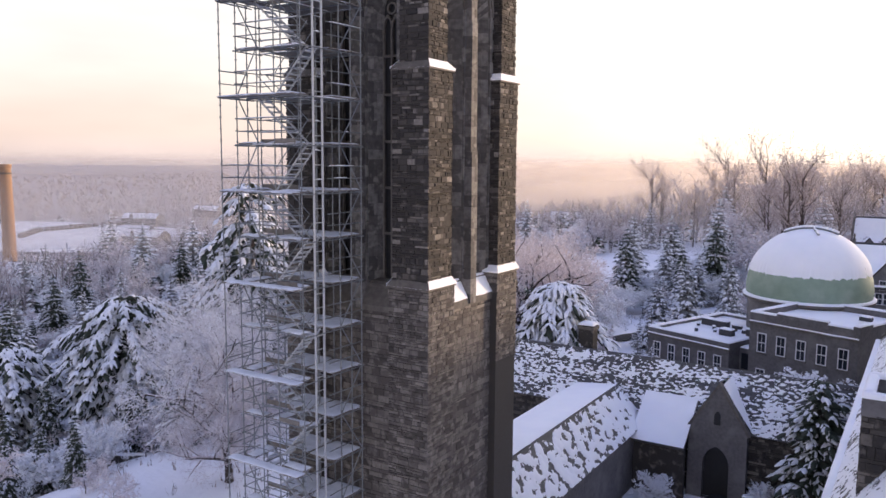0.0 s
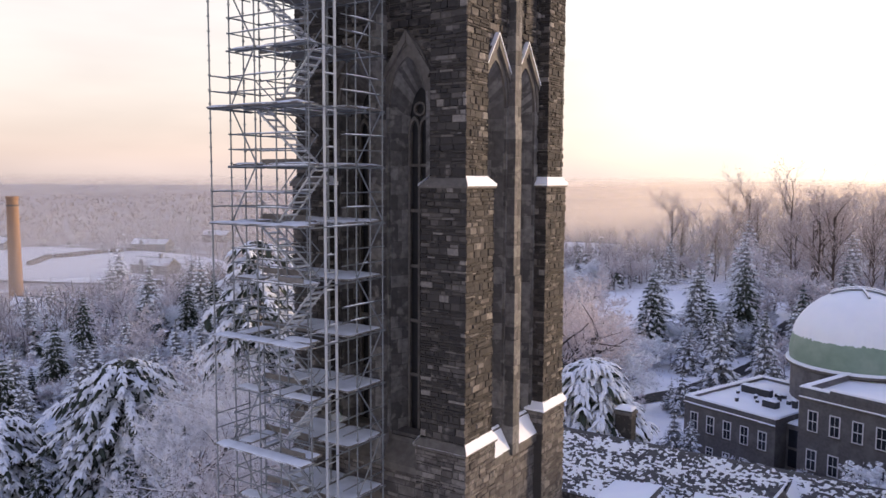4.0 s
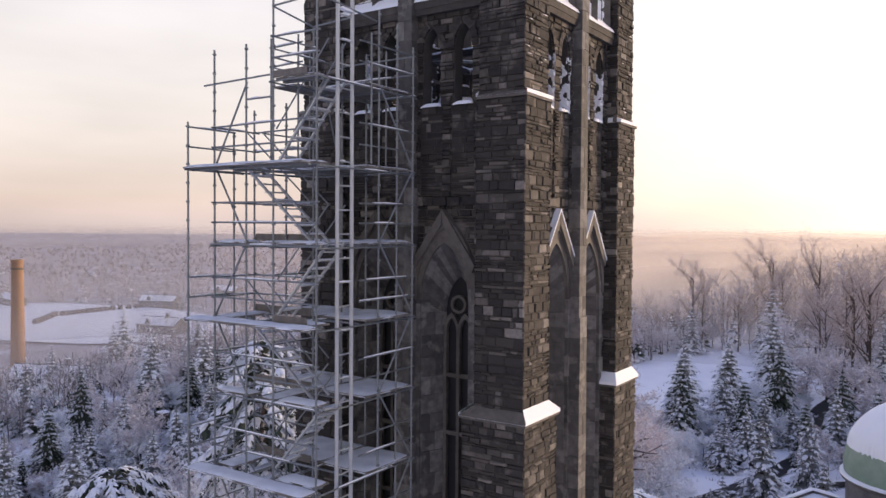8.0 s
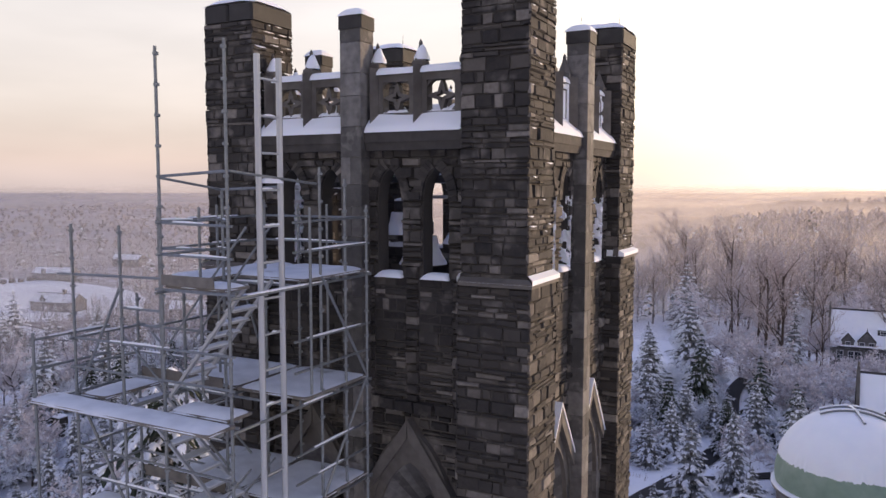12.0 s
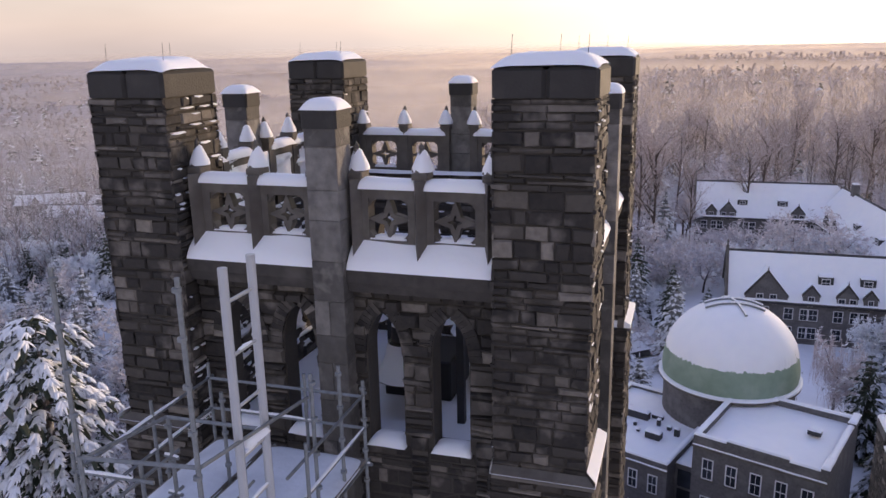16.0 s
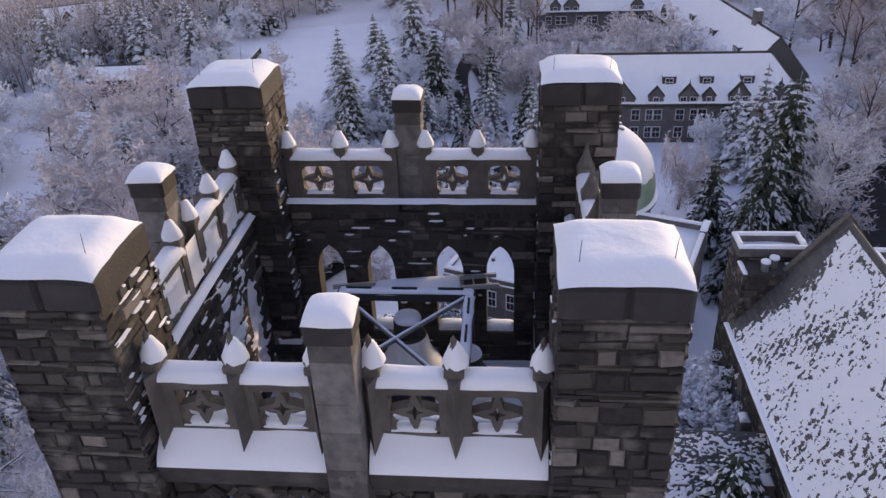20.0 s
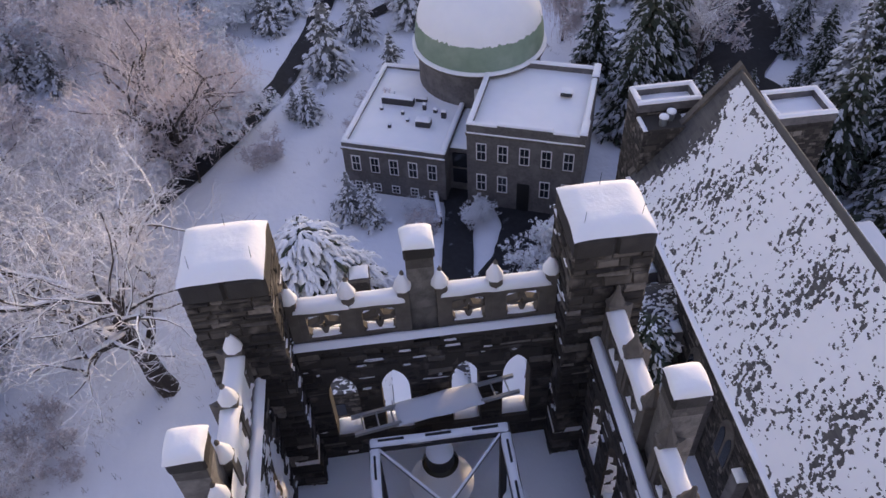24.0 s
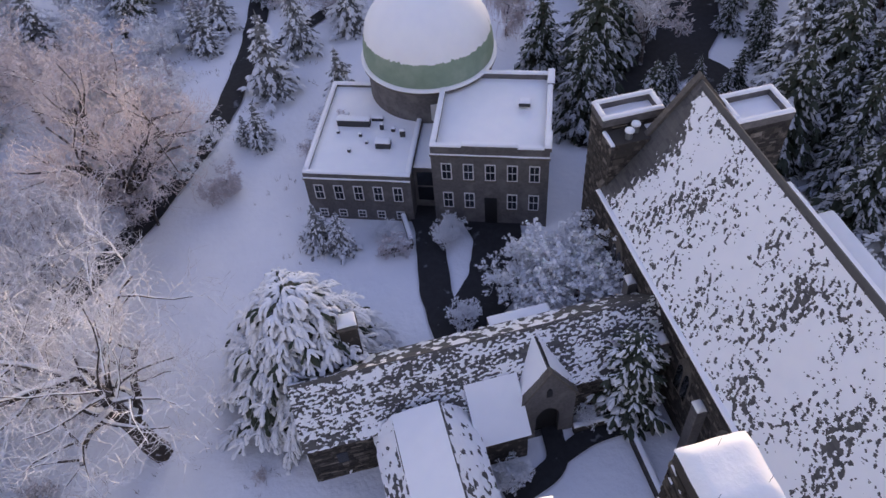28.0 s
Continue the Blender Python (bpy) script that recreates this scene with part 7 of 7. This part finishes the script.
# the trees that stand close to the tower, each in its own place
tree_thing("old_bare_tree", bare_tree(5, 23, 0.62, (9, 6, 6, 5, 2), r0=0.95, frost=500, clot=0.16, thin=0.03, rise=0.2, lean=-0.3, limbs=3, fine=0.58), "great leafless tree with frosted spreading limbs", "", WHITE, pose(-42.5, 64.5, GZ))
tree_thing("old_bare_tree", bare_tree(8, 22, 0.55, (10, 6, 6, 5, 2), r0=1.3, frost=500, clot=0.16, thin=0.026, rise=0.4, snow=False, limbs=3, fine=0.6, stem=0.3, reach=1.6), "great leafless tree with frosted russet twigs", "", BARE, pose(-44.6, 93.0, GZ, 0, 0, 130))
tree_thing("old_bare_tree", bare_tree(12, 18, 0.62, (8, 7, 6, 6, 2), r0=0.5, frost=700, clot=0.18, thin=0.028, rise=0.3, limbs=3, fine=0.42), "great leafless tree with frosted limbs", "", WHITE, pose(-57, 78, terrain(-57, 78), 0, 0, 40))
tree_thing("old_bare_tree", bare_tree(15, 9.5, 0.66, (8, 7, 6, 6, 2), r0=0.36, frost=2500, clot=0.22, thin=0.017, rise=0.25, limbs=3, fine=0.46), "leafless tree with fine frosted twigs below the tower", "", FAR, pose(-45.1, 40.1, terrain(-45.1, 40.1), 0, 0, 200))
for i, (x, y, h, r_) in enumerate(((-58, 55, 15, 50), (-63, 96, 16, 80), (-52, 108, 15, 10), (-70, 82, 15, 300), (-53, 71, 13, 160), (-51, 82, 15, 220), (-55, 46, 14, 20))):
    tree_thing("old_bare_tree", bare_tree(90 + i, h, 0.62, (8, 7, 6, 6, 2), r0=0.42, frost=800, clot=0.18, thin=0.026, rise=0.28, limbs=3, fine=0.54), "tall leafless tree thick with hoar frost", "", BARE if i in (1, 2) else WHITE, pose(x, y, terrain(x, y), 0, 0, r_))
SNOWY = [M_needle, M_cedar_snow]
tree_thing("pine_tree", cedar(19, 30, 6.2, 0.93, layers=18), "tall pine with snow-laden drooping boughs", "", SNOWY, pose(-68, 64.5, terrain(-68, 64.5)))
tree_thing("fir_tree", cedar(3, 14.3, 8.2, 0.93, True, 17, 12), "broad fir with boughs heavy with snow beside the cloister", "", [M_needle, M_snow_fir], pose(-29.6, 67.0, GZ))
tree_thing("yew_tree", conifer(14, 10.5, 3.3, 20, 12, 0.5, 0.3, 0.02, 0.5), "dark clipped yew flecked with snow in the court corner", "", SNOWY, pose(-5.6, 58.0, GZ))
tree_thing("cedar_tree", cedar(7, 18.0, 9.6, 0.97, layers=14, boughs=13), "old cedar with drooping branches heavy with snow", "", SNOWY, pose(-81, 56.5, terrain(-81, 56.5)))
tree_thing("cedar_tree", cedar(9, 12.5, 8.0, 0.96, boughs=12), "old cedar with snow-laden layered branches", "", SNOWY, pose(-91, 47, terrain(-91, 47)))
tree_thing("cedar_tree", cedar(10, 16.0, 6.5, 0.9), "cedar with drooping snowy branches behind the scaffold", "", SNOWY, pose(-83, 72, terrain(-83, 72)))
tree_thing("tall_conifer", conifer(58, 21, 5.0, 22, 11, 0.45, 0.5, 0.03, 0.5), "tall dark conifer with snow caught on one side", "", [M_needle, M_bough], pose(10.2, 103.3, GZ))
tree_thing("larch_tree", bare_tree(33, 15, 0.5, (12, 7, 6, 2), r0=0.25, thin=0.018, frost=900, clot=0.3, rise=0.3, fine=0.5, stem=0.85, reach=0.45), "slender larch with every twig white", "", WHITE, pose(14.5, 100.5, GZ))
tree_thing("willow_tree", willow(6, 9.5), "weeping willow white with frost beyond the dome", "", BARE, pose(1.3, 112, GZ))
for x, y, s, k in ((-26.8, 83.0, 0.62, 2), (-24.8, 81.8, 0.5, 0), (-28.5, 109.5, 1.0, 0), (-31, 100.5, 0.62, 2), (-32.6, 101.5, 0.42, 2), (-37.1, 122.6, 0.7, 2), (-21, 104, 0.8, 0), (6.5, 91, 0.6, 2), (2.6, 84, 0.5, 2),
                   (25, 88, 1.0, 1), (28.5, 92, 1.05, 1), (27, 75, 1.0, 0), (32, 84, 1.1, 1), (17.5, 62, 1.05, 0), (23, 60, 1.1, 1), (30, 66, 1.2, 0),
                   (-45, 129.8, 0.95, 0), (-42, 147.8, 1.0, 1), (-34, 137.4, 0.9, 0), (-36, 121.5, 0.75, 2), (-46.7, 137.7, 1.0, 1), (-40.5, 140, 0.95, 0), (-40.9, 181, 1.2, 1), (-30.2, 140, 0.8, 2), (-23.6, 137, 0.9, 0), (-50, 150, 1.0, 1), (-47.6, 172, 1.0, 0), (-49.5, 226, 1.35, 1), (-34, 126, 0.8, 0), (-38, 130, 0.7, 2),
                   (-120, 199, 1.1, 0), (-99, 180, 1.0, 1), (-117, 75, 0.8, 2), (-150, 110, 1.2, 1), (-128, 90, 0.9, 0), (12.9, 122, 1.2, 1), (36, 130, 1.25, 0), (-96, 62, 0.8, 0), (-104, 84, 0.9, 1), (-138, 66, 0.9, 1), (-98, 45, 0.9, 0), (-235, 160, 1.6, 1), (-222, 148, 1.3, 1), (-205, 150, 1.3, 0), (-190, 118, 1.3, 2), (-200, 110, 1.1, 0), (-208, 168, 1.3, 1), (-180, 142, 1.1, 0), (-172, 128, 1.0, 2), (-24.5, 229, 1.3, 1)):
    plant("spruce", x, y, s, k)
for x, y, s in ((27.4, 90, 1.0), (24.5, 75.5, 1.1), (20.5, 68.5, 1.15), (2.5, 102, 0.9), (27, 68, 1.2), (29, 80, 1.1)):
    plant("dark", x, y, s)
for i in range(40):
    x, y = rt.uniform(26, 56), rt.uniform(54, 104)
    if (x - 20) ** 2 + (y - 97) ** 2 > 40 and (x - 39) ** 2 + (y - 97) ** 2 > 50 and not (x < 17 and y < 72):
        plant("dark", x, y, rt.uniform(0.75, 1.25))
for x, y, s in ((25, 80, 0.9), (27, 84, 1.1), (24, 75, 0.8), (29, 88, 1.0), (31, 94, 1.1), (33, 82, 1.2), (26, 70, 1.0), (24.5, 90, 0.5), (28, 97.5, 0.45), (30, 101, 0.5), (17, 92, 0.4), (19.5, 90, 0.42), (15.5, 95, 0.38), (22, 92, 0.4), (27.5, 104, 0.5), (31, 109, 0.6), (17, 106, 0.45), (20, 109, 0.5), (23, 114, 0.55), (3.5, 92, 1.0), (6.0, 95.5, 1.1), (9.5, 88, 0.7), (-45, 131, 0.9), (-36, 134, 0.8), (-27, 131, 0.7), (-18, 133, 0.75), (-13, 130, 0.7), (-33, 145, 0.9), (-24, 146, 0.9), (-42, 150, 1.0), (-118, 62, 0.8), (-132, 78, 0.9), (-108, 52, 0.7)):
    plant("dark", x, y, s)
for x, y, s in ((-15.0, 79.6, 0.5), (-20.6, 82.0, 0.42), (-16.0, 54.5, 0.45), (-14.0, 80.6, 0.45), (-9.0, 57.9, 0.4), (-5.3, 69.5, 1.55), (-10.0, 70.6, 1.1), (-15.7, 69.8, 0.48), (-2.6, 76.5, 0.5), (3, 80, 0.8), (16, 110, 1.0), (9, 128, 1.2), (18, 131, 1.1), (5, 150, 1.6), (12, 154, 1.6), (0, 160, 1.8), (6, 165, 1.9), (-6, 158, 1.5), (10, 161, 1.7), (-10, 164, 1.5), (3, 172, 1.7)):
    plant("puff", x, y, s)
for x, y, s in ((-21, 80, 0.6), (-19, 79.5, 0.6), (-15.4, 57, 0.5), (-16.8, 57.2, 0.5), (-8, 58, 0.5), (-25, 57, 0.6), (-23, 57.3, 0.5), (-35, 60, 0.5), (-34.5, 93.5, 0.8), (-25.5, 96, 1.0), (-22.6, 92, 0.9), (-56, 36, 0.9), (-53, 33, 0.9), (-48, 32, 1.0), (-58, 70, 0.9), (-53, 56, 0.8), (-37, 92, 0.8), (-40, 100, 0.9)):
    plant("shrub", x, y, s)


for x, y, s in ((37.1, 99.8, 1.0), (38.5, 98, 0.9), (41.2, 95.8, 1.1), (43, 100, 1.0), (46, 96, 0.95), (35.5, 103, 0.9)):
    plant("tall", x, y, s)
for i in range(40):
    x, y = rt.uniform(-84, -47), rt.uniform(44, 74)
    plant("shrub", x, y, rt.uniform(0.8, 1.7))
for x, y, s in ((-50, 60, 1.2), (-52, 58, 1.4), (-54, 61, 1.3), (-49, 57.5, 1.0), (-52, 63, 1.2), (-55, 58, 1.3)):
    plant("shrub", x, y, s)
for x, y, s in ((-70, 72, 0.75), (-76, 78, 0.8), (-80, 68, 0.85), (-66, 51, 0.55), (-72, 44, 0.5), (-84, 82, 0.9), (-90, 74, 0.9), (-78, 92, 0.8), (-95, 90, 0.9), (-69, 58, 0.5), (-59, 36, 0.35), (-66, 37, 0.45), (-74, 52, 0.6), (-77, 60, 0.7), (-82, 47, 0.7), (-74, 38, 0.6), (-86, 56, 0.8), (-92, 66, 0.8), (-88, 38, 0.7), (-100, 54, 0.8)):
    plant("dark", x, y, s)


for x, y, s in ((-34.7, 93.6, 0.42), (-22.5, 96.0, 0.4), (-61, 145.8, 0.8), (15.6, 102.7, 0.8), (-13, 156, 0.6), (-8, 157, 0.75), (-3, 156, 0.55), (2, 157, 0.75), (6, 155.5, 0.6), (-18, 151, 0.8), (-20, 158, 0.9), (12, 150, 0.7), (27, 131, 0.8), (-4, 164, 0.95), (3, 168, 1.0), (8, 162, 0.9), (1, 158, 0.85), (-9, 168, 0.9), (-12, 180, 0.8)):
    plant("bare", x, y, s)


def clear(x, y):
    """Where the woods leave room: buildings, lanes, lawns and the tower."""
    for x0, x1, y0, y1 in ((-36, 14, 18, 104), (-40, 6, 100, 135), (-80, -38, 152, 198), (-14, 36, 128, 206), (-100, -72, 38, 64), (-64, -36, 40, 62), (-110, -84, 158, 172), (-75, -48, 203, 218), (-160, -140, 70, 90), (8, 30, 84, 112), (-300, -230, 100, 170), (-56, -20, 112, 160), (-72, -52, 136, 200)):
        if x0 < x < x1 and y0 < y < y1:
            return False
    if math.hypot((x + 405) / 115, (y - 240) / 62) < 1:
        return False
    return True


count = 0
while count < 420:
    a_, r_ = rt.uniform(-0.62, 1.42), rt.uniform(45, 225)
    x, y = -20 - r_ * math.sin(a_), 50 + r_ * math.cos(a_)
    if not clear(x, y):
        continue
    dens = noise.noise((x * 0.02, y * 0.02, 3.0))
    west = x < -85
    if west and dens < 0.02 and rt.random() < 0.3:
        continue
    k_ = rt.random()
    if k_ < (0.4 if west else 0.16):
        plant("spruce", x, y, rt.uniform(0.6, 1.1))
    elif k_ < 0.72:
        plant("bare", x, y, rt.uniform(0.55, 1.15) * (0.7 if west else 1.0))
    else:
        plant("puff", x, y, rt.uniform(0.7, 1.5))
    count += 1

for i in range(70):
    x, y = rt.uniform(-75, 110), rt.uniform(172, 262)
    if clear(x, y) and not (-90 < x < -36 and y < 202):
        plant("tall", x, y, rt.uniform(0.75, 1.15))
for i in range(16):
    x, y = rt.uniform(36, 75), rt.uniform(95, 165)
    plant("tall", x, y, rt.uniform(0.7, 1.0))

# woods to the east of the halls
for i in range(46):
    x, y = rt.uniform(27, 78), rt.uniform(106, 200)
    plant(("puff", "tall", "bare", "tall")[i % 4], x, y, (1.5, 0.7, 1.0, 0.85)[i % 4] * rt.uniform(0.8, 1.2))
# trees of the town in the west
for i in range(110):
    x, y = rt.uniform(-235, -105), rt.uniform(58, 200)
    if math.hypot(x + 110, y - 162) < 16 or math.hypot(x + 135, y - 77) < 7:
        continue
    plant(("puff", "spruce", "puff", "puff", "dark")[i % 5], x, y, (1.5, 0.95, 1.2, 1.0, 0.7)[i % 5] * rt.uniform(0.75, 1.25))
# frosted undergrowth between the lane, the lawn and the halls
for i in range(70):
    x, y = rt.uniform(-60, -18), rt.uniform(111, 168)
    if x < -42 and y > 145 or abs(x + 29) < 3 and y < 150 or abs(x + 26) < 4 and y >= 150 or (x > -36 and y < 124):
        continue
    plant(("puff", "puff", "shrub", "shrub")[i % 4], x, y, (0.9, 0.7, 1.3, 1.6)[i % 4] * rt.uniform(0.8, 1.2))
# close growth on the bank round the cedars
for i in range(150):
    x, y = rt.uniform(-160, -56), rt.uniform(26, 118)
    if math.hypot(x + 81, y - 56.5) < 8 or math.hypot(x + 91, y - 47) < 7 or math.hypot(x + 83, y - 72) < 5 or abs((y - 48.5) - (x + 71.5) * 0.67) < 4:
        continue
    k_ = rt.random()
    if k_ < 0.2:
        plant("bare", x, y, rt.uniform(0.4, 0.75))
    elif k_ < 0.6:
        plant("puff", x, y, rt.uniform(0.6, 1.2))
    elif k_ < 0.82:
        plant("spruce", x, y, rt.uniform(0.5, 0.95))
    else:
        plant("dark", x, y, rt.uniform(0.4, 0.7))

# far woods, out to the horizon
woods = Geo()
rw = random.Random(77)
for i in range(17000):
    a_, r_ = rw.uniform(-0.75, 1.5), 150 * (15.0 ** rw.random())
    x, y = -20 - r_ * math.sin(a_), 50 + r_ * math.cos(a_)
    if not clear(x, y) or (-90 < x < -36 and 140 < y < 200):
        continue
    west = x < -70
    if west and noise.noise((x * 0.012, y * 0.012, 1.0)) < (-0.12 if r_ < 460 else -0.5):
        continue
    if not west and (r_ < 190 or (r_ < 420 and rw.random() < 0.35)):
        continue
    z = terrain(x, y) - 0.5
    h = rw.uniform(9, 18) * (0.72 if west else 1.25)
    foot = Vector((x, y, z))
    if r_ < 1000 and rw.random() < (0.3 if west else 0.08) * (1.0 if r_ < 420 else 0.4):
        # an evergreen
        h *= 0.8 if r_ < 420 else 1.1
        for k in range(26 if r_ < 420 else 12):
            t = rw.uniform(0.08, 0.97)
            b = rw.uniform(0, 6.28)
            sprig(woods, foot + Vector((0, 0, h * t)), Vector((math.cos(b), math.sin(b), 0)), h * (0.26 if r_ < 420 else 0.4) * (1.05 - t) + 0.3, h * (0.07 if r_ < 420 else 0.14) * (1.1 - t) + 0.15, h * 0.06, 0.5, rw)
            for q in range(-8, 0):
                woods.m[q] = 2 if woods.m[q] == 0 else 3
        continue
    top = foot + Vector((rw.uniform(-1, 1), rw.uniform(-1, 1), h))
    if r_ < 520:
        woods.tube(foot, top, 0.17, 0.03, 3, 0, caps=False)
    n = 20 if r_ < 330 else (12 if r_ < 700 else 6)
    wide = 0.09 if r_ < 330 else (0.2 if r_ < 700 else 0.0011 * r_)
    for k in range(n):
        b = rw.uniform(0, 6.28)
        p = foot.lerp(top, rw.uniform(0.2, 0.9) if r_ < 700 else rw.uniform(0, 0.5))
        ln = h * rw.uniform(0.22, 0.42)
        q = p + Vector((math.cos(b) * ln * 0.72, math.sin(b) * ln * 0.72, ln * rw.uniform(0.35, 0.85)))
        s = Vector((-math.sin(b), math.cos(b), 0)) * wide
        woods.add([p - s * 0.6, p + s * 0.6, q + s, q - s], [(0, 1, 2, 3)], 1)
# curved see-through sheets, added so their tint stands in for distance haze
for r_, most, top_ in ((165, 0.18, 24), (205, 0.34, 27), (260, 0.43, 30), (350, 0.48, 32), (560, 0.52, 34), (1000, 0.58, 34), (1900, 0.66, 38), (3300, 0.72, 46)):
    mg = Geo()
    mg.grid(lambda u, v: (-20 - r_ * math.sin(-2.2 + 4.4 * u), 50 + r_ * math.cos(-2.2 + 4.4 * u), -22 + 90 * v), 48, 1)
    tagged(part("mist_bank", mg, haze_material("haze_tint", top_, 1.0, most), smooth=True), "see-through sheet standing in for mist and haze over the distant woods", "mist", kind="structure")
tagged(part("far_woods", woods, [M_bark, M_woods, M_needle, M_snow]), "frosted winter woods reaching to a hazy horizon", "woods", kind="stuff")
